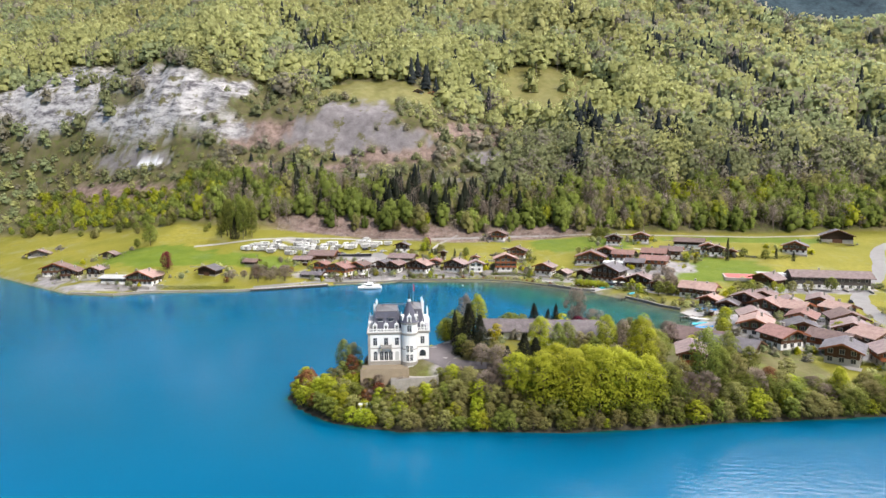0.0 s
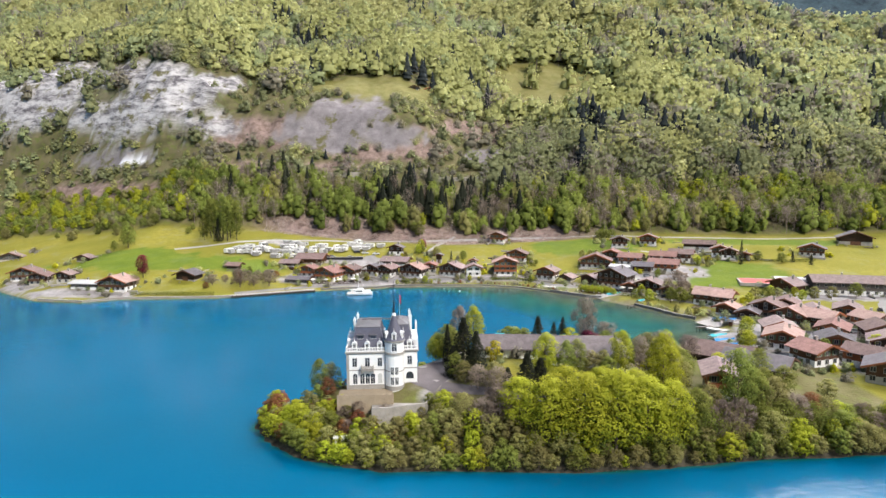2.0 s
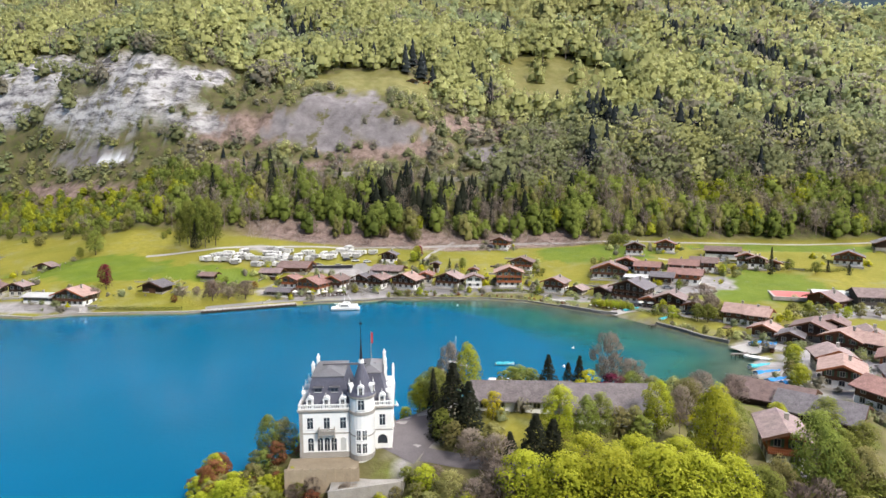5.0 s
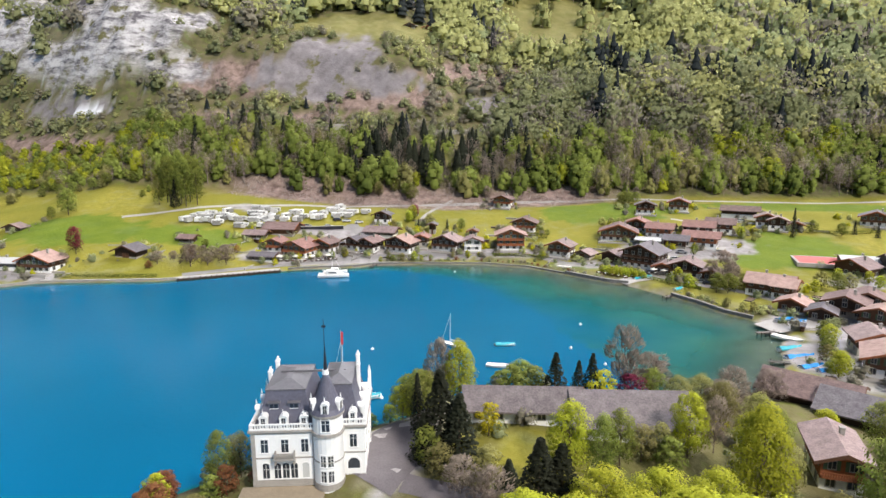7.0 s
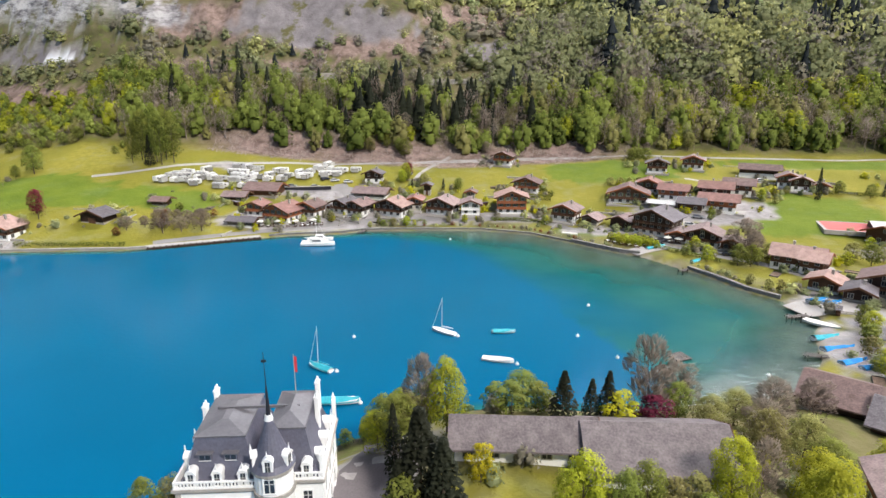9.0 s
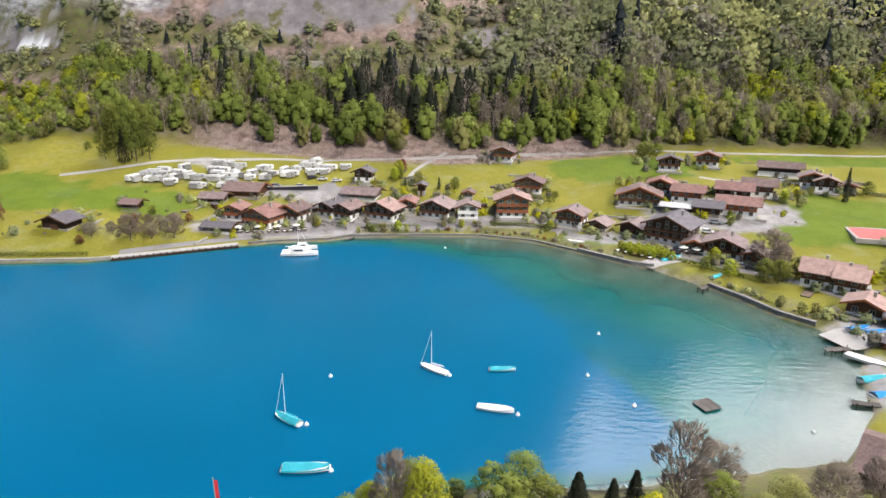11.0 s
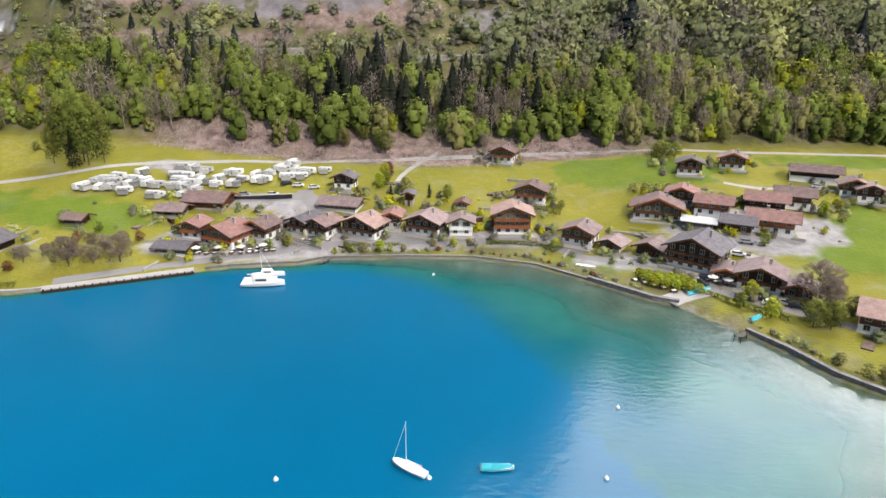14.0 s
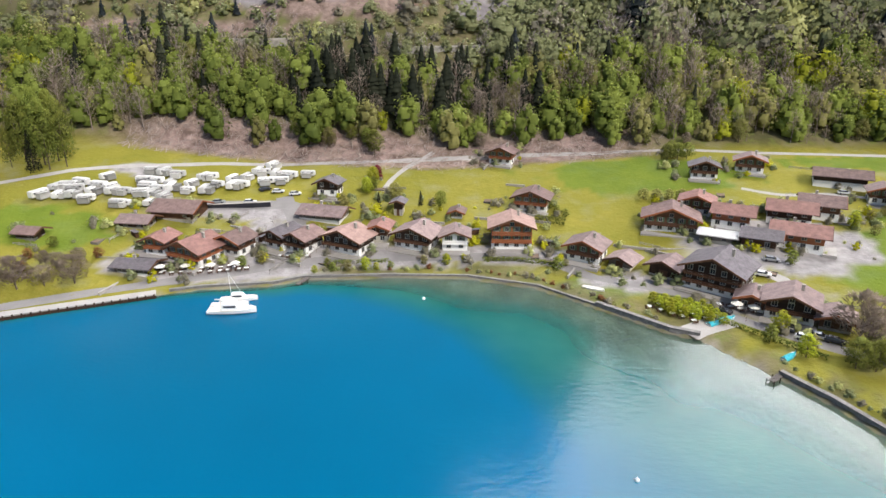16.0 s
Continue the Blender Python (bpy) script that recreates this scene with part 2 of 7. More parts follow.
def water_material():
    """Clear glacial water: the bed shows where it is shallow, a deep blue where it is not."""
    m = bpy.data.materials.new("lake_water")
    m.use_nodes = True
    nt = m.node_tree
    b = nt.nodes["Principled BSDF"]
    out = nt.nodes["Material Output"]
    geo = nt.nodes.new("ShaderNodeNewGeometry")
    pos = geo.outputs["Position"]
    depth = attribute_node(nt, "depth")
    deep = colour_mix(nt, noise_node(nt, pos, 90, 3), (0.0, 0.092, 0.186), (0.0, 0.107, 0.214))
    shelf = colour_mix(nt, noise_node(nt, pos, 26, 3), (0.0, 0.085, 0.09), (0.02, 0.125, 0.105))
    ramp = nt.nodes.new("ShaderNodeMapRange")
    ramp.interpolation_type = "SMOOTHSTEP"
    ramp.inputs[1].default_value, ramp.inputs[2].default_value = 2.0, 8.5
    nt.links.new(depth, ramp.inputs[0])
    nt.links.new(colour_mix(nt, ramp.outputs[0], shelf, deep), b.inputs["Base Color"])
    b.inputs["Roughness"].default_value = 0.125
    b.inputs["IOR"].default_value = 1.333
    b.inputs["Specular IOR Level"].default_value = 0.26
    clear = nt.nodes.new("ShaderNodeMapRange")
    clear.interpolation_type = "SMOOTHSTEP"
    clear.inputs[1].default_value, clear.inputs[2].default_value = 0.0, 3.2
    clear.inputs[3].default_value, clear.inputs[4].default_value = 0.12, 1.0
    nt.links.new(depth, clear.inputs[0])
    tr = nt.nodes.new("ShaderNodeBsdfTransparent")
    tr.inputs[0].default_value = (0.76, 0.9, 0.86, 1)
    gloss = nt.nodes.new("ShaderNodeBsdfGlossy")
    gloss.inputs["Roughness"].default_value = 0.06
    sheen = nt.nodes.new("ShaderNodeFresnel")
    sheen.inputs["IOR"].default_value = 1.31
    thin = nt.nodes.new("ShaderNodeMixShader")
    nt.links.new(sheen.outputs[0], thin.inputs[0])
    nt.links.new(tr.outputs[0], thin.inputs[1])
    nt.links.new(gloss.outputs[0], thin.inputs[2])
    mx = nt.nodes.new("ShaderNodeMixShader")
    nt.links.new(clear.outputs[0], mx.inputs[0])
    nt.links.new(thin.outputs[0], mx.inputs[1])
    nt.links.new(b.outputs[0], mx.inputs[2])
    nt.links.new(mx.outputs[0], out.inputs[0])
    wave = nt.nodes.new("ShaderNodeTexNoise")
    wave.inputs["Scale"].default_value, wave.inputs["Detail"].default_value = 1 / 1.6, 3
    stretch = nt.nodes.new("ShaderNodeMapping")
    stretch.inputs["Scale"].default_value = (0.6, 1.3, 1)
    nt.links.new(pos, stretch.inputs[0])
    nt.links.new(stretch.outputs[0], wave.inputs["Vector"])
    bp = nt.nodes.new("ShaderNodeBump")
    bp.inputs["Strength"].default_value, bp.inputs["Distance"].default_value = 0.4, 0.12
    nt.links.new(wave.outputs["Fac"], bp.inputs["Height"])
    for node in (b, gloss):
        nt.links.new(bp.outputs[0], node.inputs["Normal"])
    return m

# ---- ground and lake ----
def grid_sheet(name, xs, ys, zfun, attributes, material):
    X, Y = np.meshgrid(xs, ys)
    x, y = X.ravel(), Y.ravel()
    z = zfun(x, y)
    nx, ny = len(xs), len(ys)
    i = (np.arange(ny - 1)[:, None] * nx + np.arange(nx - 1)[None]).ravel()
    quads = np.stack([i, i + 1, i + nx + 1, i + nx], 1)
    me = bpy.data.meshes.new(name)
    me.vertices.add(len(x))
    me.vertices.foreach_set("co", np.stack([x, y, z], 1).astype(np.float32).ravel())
    me.loops.add(quads.size)
    me.loops.foreach_set("vertex_index", quads.astype(np.int32).ravel())
    me.polygons.add(len(quads))
    me.polygons.foreach_set("loop_start", np.arange(0, quads.size, 4, dtype=np.int32))
    me.polygons.foreach_set("use_smooth", np.ones(len(quads), bool))
    me.update(calc_edges=True)
    for key, values in attributes(x, y, z).items():
        a = me.attributes.new(key, "FLOAT", "POINT")
        a.data.foreach_set("value", np.asarray(values, np.float32))
    me.materials.append(material)
    return new(name, me)


def steps(*runs):
    out = []
    for a, b, step in runs:
        out += list(np.arange(a, b, step))
    return np.array(out + [runs[-1][1]], float)


def blob(x, y, cx, cy, rx, ry, rough=0.5, seed=1, turn=0.0):
    """A soft patch with a ragged edge, 1 inside and 0 outside."""
    c, s = math.cos(radians(turn)), math.sin(radians(turn))
    u, v = (x - cx) * c + (y - cy) * s, -(x - cx) * s + (y - cy) * c
    r = np.hypot(u / rx, v / ry) + (fbm(x, y, min(rx, ry) * 0.5, 4, seed) - 0.5) * 2 * rough
    return smooth(1.08, 0.85, r)
def rock_mask(x, y, z):
    """Bare limestone, by its stretch along the slope and its height."""
    m = np.zeros(np.shape(x))
    on = smooth(20, 45, y - forest_foot(x)) * smooth(330, 230, y - forest_foot(x))
    for cx, cz, rx, rz, rough, seed, turn in CLIFFS:
        m = np.maximum(m, blob(x, z, cx, cz, rx, rz, rough, seed, turn))
    green = np.maximum(blob(x, z, -292, 124, 26, 9, 0.6, 41), blob(x, z, -345, 80, 30, 14, 0.6, 42))
    return m * on * (1 - 0.9 * green)


def clearing_mask(x, y):
    m = np.zeros(np.shape(x))
    for args in CLEARINGS:
        m = np.maximum(m, blob(x, y, *args, 0.25, 4))
    return m


def scar_mask(x, y, z):
    foot = forest_foot(x)
    band = smooth(-9, -3, y - foot) * smooth(24, 10, y - foot) * smooth(-150, -105, x) * smooth(100, 60, x)
    m = band * (0.7 + 0.6 * fbm(x, y, 14, 3, 21))
    for args in SCARS:
        m = np.maximum(m, blob(x, z, *args, 0.6, 8) * 0.9)
    return np.clip(m, 0, 1)


def land_attributes(x, y, z):
    d = shore_distance(x, y)
    foot = forest_foot(x)
    wood = smooth(-3, 6, y - foot)
    clear = clearing_mask(x, y)
    head = (y < 215) & (x < 110)
    wood = np.where(head & (d > 0), 0.85, wood)
    for args in LAWNS:
        wood = np.where(head, wood * (1 - blob(x, y, *args, 0.15, 6)), wood)
    # gardens and beds along the shore
    bank = smooth(13, 7, d) * smooth(-45, -30, x) * (y > 250) * smooth(0.4, 0.55, fbm(x, y, 7, 3, 19))
    wood = np.maximum(wood, 0.8 * bank * (y < 345))
    lush = np.zeros(x.shape)
    for args in LUSH:
        lush = np.maximum(lush, blob(x, y, *args, 0.5, 7) * 0.75)
    paved = np.zeros(x.shape)
    for args in PAVED:
        paved = np.maximum(paved, blob(x, y, *args, 0.55, 17))
    return {"wood": wood * (1 - clear), "lush": lush, "dry": np.clip(clear * 0.8, 0, 1), "bare": scar_mask(x, y, z) * (y > 380),
            "rock": rock_mask(x, y, z), "talus": np.clip(smooth(-200, -150, x) + blob(x, z, -270, 68, 44, 9, 0.25, 15), 0, 1), "snow": blob(x, z, -252, 66.5, 11, 4, 0.5, 16), "paved": paved * (d > 0), "bed": (d <= 0.3).astype(float), "wet": (y < 200) * smooth(-6, -4, d) * smooth(3.0, 1.2, d)}


CLIFFS = [(-268, 118, 66, 32, 0.5, 2, -8), (-372, 128, 66, 36, 0.55, 3, 6), (-270, 69, 40, 7.5, 0.25, 15, 0), (-98, 97, 44, 21, 0.6, 5, 0),
          (-54, 84, 22, 10, 0.7, 6, 0), (-205, 128, 22, 12, 0.6, 7, 0), (16, 69, 20, 8, 0.7, 8, 0), (350, 92, 22, 12, 0.6, 9, 0), (-188, 92, 14, 8, 0.7, 10, 0), (85, 84, 24, 5, 0.8, 11, 0)]
CLEARINGS = [(85, 652, 70, 72), (-80, 566, 54, 28), (-172, 880, 26, 70), (120, 812, 70, 30), (-30, 585, 20, 9)]
SCARS = [(-268, 45, 62, 7), (-140, 62, 66, 4), (-160, 90, 40, 12), (20, 92, 46, 10), (-60, 74, 46, 8)]
LAWNS = [(20, 158.5, 12, 6), (2, 168, 9, 14)]
LUSH = [(75, 405, 40, 17), (140, 345, 34, 22), (-175, 345, 40, 18), (190, 420, 60, 9), (48, 326, 12, 7), (-118, 345, 24, 12)]
PAVED = [(2, 166, 7, 17), (-48, 337, 24, 8), (-15, 343, 30, 6), (28, 345, 18, 5), (-74, 329, 16, 6), (-50, 352, 9, 14), (104, 352, 26, 14), (60, 331, 16, 6), (-62, 333, 26, 9), (-30, 343, 26, 6), (10, 347, 32, 5), (88, 318, 18, 10), (106, 258, 13, 8), (97, 228, 8, 20), (150, 215, 52, 26), (-60, 366, 30, 6), (118, 238, 14, 16), (140, 238, 20, 5), (98, 345, 22, 12), (-175, 297, 30, 6), (-215, 312, 20, 9), (170, 305, 30, 9), (-108, 388, 10, 5)]
land = tagged(grid_sheet("ground", steps((-1000, -420, 20), (-420, -270, 5), (-270, 260, 2.2), (260, 520, 6), (520, 1000, 24)),
                         steps((100, 126, 5), (126, 440, 2.2), (440, 640, 3.4), (640, 980, 6), (980, 1700, 18)),
                         ground, land_attributes, ground_material()),
              "green meadows, village ground and wooded mountain slope", "ground", kind="structure")


def lake_attributes(x, y, z):
    """Depth: the bed falls off at once, but for a broad shelf round the head of the bay."""
    d = -shore_distance(x, y)
    shelf = smooth(205, 262, y + 0.25 * x) * smooth(-70, 25, x + 0.4 * (y - 300)) + smooth(30, 75, x) * smooth(190, 215, y)
    shelf = np.clip(shelf, 0, 1) * (y > 185)
    slope = (1.5 + 3.0 * (y < 200)) * (1 - shelf) + 0.125 * shelf
    return {"depth": np.where(d > 0, np.clip(d * slope + (fbm(x, y, 26, 4, 77) - 0.5) * 2.4 * smooth(0, 14, d), 0.02, 14), 0)}


lake = tagged(grid_sheet("water", steps((-3000, -300, 300), (-300, 140, 3.5), (140, 3000, 260)),
                         steps((-3000, 110, 311), (110, 350, 3.5), (350, 600, 50)),
                         lambda x, y: np.zeros(x.shape), lake_attributes, water_material()),
              "deep turquoise blue lake water with light ripples", "lake", kind="structure")

# ---- the far range in the east ----
def far_range():
    # the air's blue haze is put into the colour of the wooded slopes
    m = mat("haze_blue_mountain", (0.03, 0.05, 0.07), 0.95, vary=0.45, size=60, fine=14, bump=0.6, tint=(0.045, 0.075, 0.09))
    xs, ys = np.arange(350, 2600, 40.0), np.arange(1750, 2700, 40.0)
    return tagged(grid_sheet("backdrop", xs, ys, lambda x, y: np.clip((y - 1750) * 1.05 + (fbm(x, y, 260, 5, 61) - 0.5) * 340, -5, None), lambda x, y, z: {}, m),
                  "far wooded mountain range, distance haze put into its blue colour", "mountain", kind="structure")


far_range()

# ---- shapes ----
def part(name, bm, material, parent=None, label=""):
    """Links a bmesh as one mesh object, under a thing where one is given."""
    me = bpy.data.meshes.new(name)
    bm.to_mesh(me)
    bm.free()
    for m in material if isinstance(material, (list, tuple)) else [material]:
        me.materials.append(m)
    ob = new(name, me)
    ob.parent = parent
    return tagged(ob, label)


def thing(name, x, y, z, turn, label, category, group="", kind=""):
    ob = new(name)
    ob.empty_display_size = 0.5
    ob.matrix_world = pose(x, y, z, 0, 0, turn)
    return tagged(ob, label, category, group, kind)


def place(name, mesh, parent, x, y, z, turn=0.0, sx=1.0, sy=1.0, sz=1.0, label=""):
    """One more object on a mesh that alike pieces share."""
    ob = new(name, mesh)
    ob.parent = parent
    ob.matrix_local = pose(x, y, z, 0, 0, turn) @ Matrix.Diagonal((sx, sy, sz, 1))
    return tagged(ob, label)


def mesh_of(name, bm, *materials):
    me = bpy.data.meshes.new(name)
    bm.to_mesh(me)
    bm.free()
    for m in materials:
        me.materials.append(m)
    return me


def box(bm, x0, y0, z0, x1, y1, z1, slot=0, bevel=0.0):
    vs = [bm.verts.new((x, y, z)) for z in (z0, z1) for x, y in ((x0, y0), (x1, y0), (x1, y1), (x0, y1))]
    fs = [bm.faces.new([vs[i] for i in f]) for f in ((3, 2, 1, 0), (4, 5, 6, 7), (0, 1, 5, 4), (1, 2, 6, 5), (2, 3, 7, 6), (3, 0, 4, 7))]
    for f in fs:
        f.material_index = slot
    if bevel:
        es = list({e for f in fs for e in f.edges})
        bmesh.ops.bevel(bm, geom=es, offset=bevel, segments=2, affect="EDGES")
    return bm


def prism(bm, ring, z0, z1, slot=0, top=None):
    """A ring of (x, y) raised from z0 to z1; top gives the upper ring where it differs."""
    top = top or ring
    a = [bm.verts.new((x, y, z0)) for x, y in ring]
    b = [bm.verts.new((x, y, z1)) for x, y in top]
    n = len(ring)
    fs = [bm.faces.new((a[i], a[(i + 1) % n], b[(i + 1) % n], b[i])) for i in range(n)]
    fs += [bm.faces.new(a[::-1]), bm.faces.new(b)]
    for f in fs:
        f.material_index = slot
    return bm


def profile_y(bm, pts, y0, y1, slot=0):
    """A closed outline of (x, z), drawn out along y."""
    a = [bm.verts.new((x, y0, z)) for x, z in pts]
    b = [bm.verts.new((x, y1, z)) for x, z in pts]
    n = len(pts)
    fs = [bm.faces.new(a), bm.faces.new(b[::-1])]
    fs += [bm.faces.new((a[(i + 1) % n], a[i], b[i], b[(i + 1) % n])) for i in range(n)]
    for f in fs:
        f.material_index = slot
    return bm


def circle(r, n=16, x=0.0, y=0.0, start=0.0):
    return [(x + r * math.cos(start + 2 * math.pi * i / n), y + r * math.sin(start + 2 * math.pi * i / n)) for i in range(n)]


def rod(bm, p, q, r0, r1=None, n=5, slot=0):
    """A tapered round bar from p to q."""
    p, q = Vector(p), Vector(q)
    r1 = r0 if r1 is None else r1
    axis = (q - p).normalized()
    u = axis.orthogonal().normalized()
    v = axis.cross(u)
    a = [bm.verts.new(p + (u * math.cos(2 * math.pi * i / n) + v * math.sin(2 * math.pi * i / n)) * r0) for i in range(n)]
    b = [bm.verts.new(q + (u * math.cos(2 * math.pi * i / n) + v * math.sin(2 * math.pi * i / n)) * r1) for i in range(n)]
    fs = [bm.faces.new((a[i], a[(i + 1) % n], b[(i + 1) % n], b[i])) for i in range(n)] + [bm.faces.new(b), bm.faces.new(a[::-1])]
    for f in fs:
        f.material_index = slot
    return bm


WHITE = mat("white_render", (0.8, 0.79, 0.77), 0.85, vary=0.06, size=2.5, fine=0.3)
CREAM = mat("cream_render", (0.468, 0.437, 0.374), 0.85, vary=0.12, size=2.0, fine=0.3)
STONE = mat("pale_stone", (0.328, 0.304, 0.273), 0.9, vary=0.25, size=1.5, fine=0.2, bump=0.4)
SAND = mat("sandstone", (0.351, 0.281, 0.195), 0.9, vary=0.2, size=1.5, fine=0.2, bump=0.3)
GREY_WALL = mat("grey_quay_stone", (0.2, 0.19, 0.18), 0.9, vary=0.4, size=1.2, fine=0.25, bump=0.5)
SLATE = mat("blue_grey_slate", (0.1, 0.098, 0.13), 0.55, vary=0.22, size=1.6, fine=0.35, bump=0.35, spec=0.4)
LEAD = mat("weathered_zinc", (0.125, 0.12, 0.13), 0.5, vary=0.22, size=2.0, fine=0.4, spec=0.4)
GLASS = mat("window_glass", (0.03, 0.035, 0.045), 0.1, vary=0.3, size=2.0, bump=0, spec=0.6)
FRAME = mat("painted_window_frame", (0.33, 0.31, 0.28), 0.6, vary=0.06, bump=0)
SHUTTER = mat("grey_shutter", (0.5, 0.5, 0.48), 0.7, vary=0.1, bump=0.1)
IRON = mat("dark_iron", (0.04, 0.04, 0.05), 0.5, 0.6, bump=0)
WOODS = {"dark": mat("dark_larch", (0.04, 0.022, 0.014), 0.8, vary=0.35, size=1.5, fine=0.15, per_object=0.25),
         "red": mat("red_brown_larch", (0.264, 0.092, 0.04), 0.75, vary=0.3, size=1.5, fine=0.15, per_object=0.2),
         "brown": mat("brown_larch", (0.104, 0.05, 0.028), 0.8, vary=0.35, size=1.5, fine=0.15, per_object=0.25),
         "grey": mat("silvered_wood", (0.128, 0.112, 0.1), 0.85, vary=0.3, size=1.5, fine=0.15, per_object=0.25)}
TILES = {"brown": mat("brown_roof_tiles", (0.172, 0.114, 0.103), 0.85, vary=0.45, size=1.5, fine=0.3, bump=0.4, per_object=0.2),
         "pink": mat("pale_red_roof_tiles", (0.358, 0.234, 0.200), 0.85, vary=0.35, size=1.5, fine=0.3, bump=0.4, per_object=0.12),
         "red": mat("red_roof_tiles", (0.248, 0.134, 0.114), 0.85, vary=0.42, size=1.5, fine=0.3, bump=0.4, per_object=0.15),
         "grey": mat("grey_roof_tiles", (0.117, 0.103, 0.110), 0.8, vary=0.45, size=1.5, fine=0.3, bump=0.4, per_object=0.2),
         "mauve": mat("faded_roof_tiles", (0.241, 0.175, 0.165), 0.85, vary=0.42, size=1.5, fine=0.3, bump=0.4, per_object=0.18),
         "slatey": mat("weathered_grey_brown_tiles", (0.165, 0.138, 0.138), 0.85, vary=0.45, size=1.4, fine=0.3, bump=0.4, per_object=0.12),
         "white": mat("pale_sheet_roof", (0.454, 0.447, 0.433), 0.6, vary=0.1, size=2.2, fine=0.3, bump=0.1)}
WOODS["white"] = WHITE
DRIVE = mat("mauve_grey_gravel", (0.135, 0.118, 0.122), 0.95, vary=0.2, size=3, fine=0.25, bump=0.3)
PLASTER = {"white": WHITE, "cream": CREAM, "stone": STONE}
ASPHALT = mat("pale_asphalt", (0.234, 0.218, 0.211), 0.95, vary=0.16, size=4, fine=0.3)
GRAVEL = mat("pale_gravel", (0.359, 0.335, 0.312), 0.95, vary=0.16, size=3, fine=0.25, bump=0.3)

# ---- the castle on the headland ----
def arched_window(name, w, h, arch=True, sill=True, pale=False):
    """A tall window: stone surround, sill, recessed panes and glazing bars; faces -y, base at z 0."""
    t, n = 0.16, 7
    out = []
    if arch:
        arc = [math.pi * i / n for i in range(n + 1)]
        outer = [(w / 2 + t, 0)] + [((w / 2 + t) * math.cos(q), h + (w / 2 + t) * 0.7 * math.sin(q)) for q in arc] + [(-w / 2 - t, 0)]
        inner = [(w / 2, 0)] + [(w / 2 * math.cos(q), h + w / 2 * 0.6 * math.sin(q)) for q in arc] + [(-w / 2, 0)]
    else:
        outer = [(w / 2 + t, 0), (w / 2 + t, h + 0.22), (-w / 2 - t, h + 0.22), (-w / 2 - t, 0)]
        inner = [(w / 2, 0), (w / 2, h), (-w / 2, h), (-w / 2, 0)]
    bm = bmesh.new()
    rows = [[bm.verts.new((x, y, z)) for x, z in line] for line, y in ((inner, 0.1), (inner, -0.07), (outer, -0.07), (outer, 0.1))]
    for p, q in zip(rows, rows[1:]):
        for i in range(len(inner) - 1):
            bm.faces.new((p[i], p[i + 1], q[i + 1], q[i]))
    bmesh.ops.recalc_face_normals(bm, faces=bm.faces[:])
    out.append(("surround", mesh_of("surround", bm, WHITE)))
    bm = bmesh.new()
    profile_y(bm, inner, -0.012, 0.1)
    out.append(("shutter" if pale else "pane", mesh_of("pane", bm, SHUTTER if pale else GLASS)))
    if sill:
        bm = bmesh.new()
        box(bm, -w / 2 - t - 0.08, -0.16, -0.12, w / 2 + t + 0.08, 0.2, 0)
        out.append(("sill", mesh_of("sill", bm, WHITE)))
    if not pale:
        bm = bmesh.new()
        box(bm, -0.05, -0.04, 0, 0.05, 0.05, h)
        out.append(("mullion", mesh_of("mullion", bm, SHUTTER)))
        bm = bmesh.new()
        box(bm, -w / 2, -0.035, h * 0.66, w / 2, 0.05, h * 0.66 + 0.07)
        out.append(("transom", mesh_of("transom", bm, SHUTTER)))
    return out


def castle_dormer(name, w, h):
    """A stone dormer with a curved head, a moulded hood, and its own little roof running back."""
    n = 8
    arc = [math.pi * i / n for i in range(n + 1)]
    out = []
    bm = bmesh.new()
    profile_y(bm, [(-w / 2, 0), (w / 2, 0)] + [(w / 2 * math.cos(q), h * 0.72 + w * 0.42 * math.sin(q)) for q in arc], 0, 2.4)
    out.append(("cheek", mesh_of("cheek", bm, WHITE)))
    r0, r1 = w * 0.44, w * 0.56
    inner = [(r0 * math.cos(q), h * 0.74 + r0 * 0.84 * math.sin(q)) for q in arc]
    outer = [(r1 * math.cos(q), h * 0.74 + r1 * 0.84 * math.sin(q)) for q in arc]
    bm = bmesh.new()
    rows = [[bm.verts.new((x, y, z)) for x, z in line] for line, y in ((inner, -0.16), (outer, -0.16), (outer, 2.2))]
    for p, q in zip(rows, rows[1:]):
        for i in range(n):
            bm.faces.new((p[i], p[i + 1], q[i + 1], q[i]))
    bmesh.ops.recalc_face_normals(bm, faces=bm.faces[:])
    out.append(("hood", mesh_of("hood", bm, WHITE)))
    for key, m, ext in (("pane", GLASS, (-w * 0.25, -0.03, h * 0.12, w * 0.25, 0.1, h * 0.78)), ("mullion", FRAME, (-0.04, -0.06, h * 0.12, 0.04, 0.1, h * 0.78)),
                        ("transom", FRAME, (-w * 0.25, -0.05, h * 0.5, w * 0.25, 0.1, h * 0.55))):
        bm = bmesh.new()
        box(bm, *ext)
        out.append((key, mesh_of(key, bm, m)))
    bm = bmesh.new()
    rod(bm, (0, 0, h * 1.1), (0, 0, h * 1.45), 0.14, 0.02, 6)
    out.append(("finial", mesh_of("finial", bm, WHITE)))
    return out


def fit_in(name, pieces, parent, x, y, z, turn=0.0, sx=1.0):
    """A window or dormer: its first piece bears the others."""
    base = place(name, pieces[0][1], parent, x, y, z, turn, sx)
    for key, me in pieces[1:]:
        o = new(key, me)
        o.parent = base
        tagged(o)


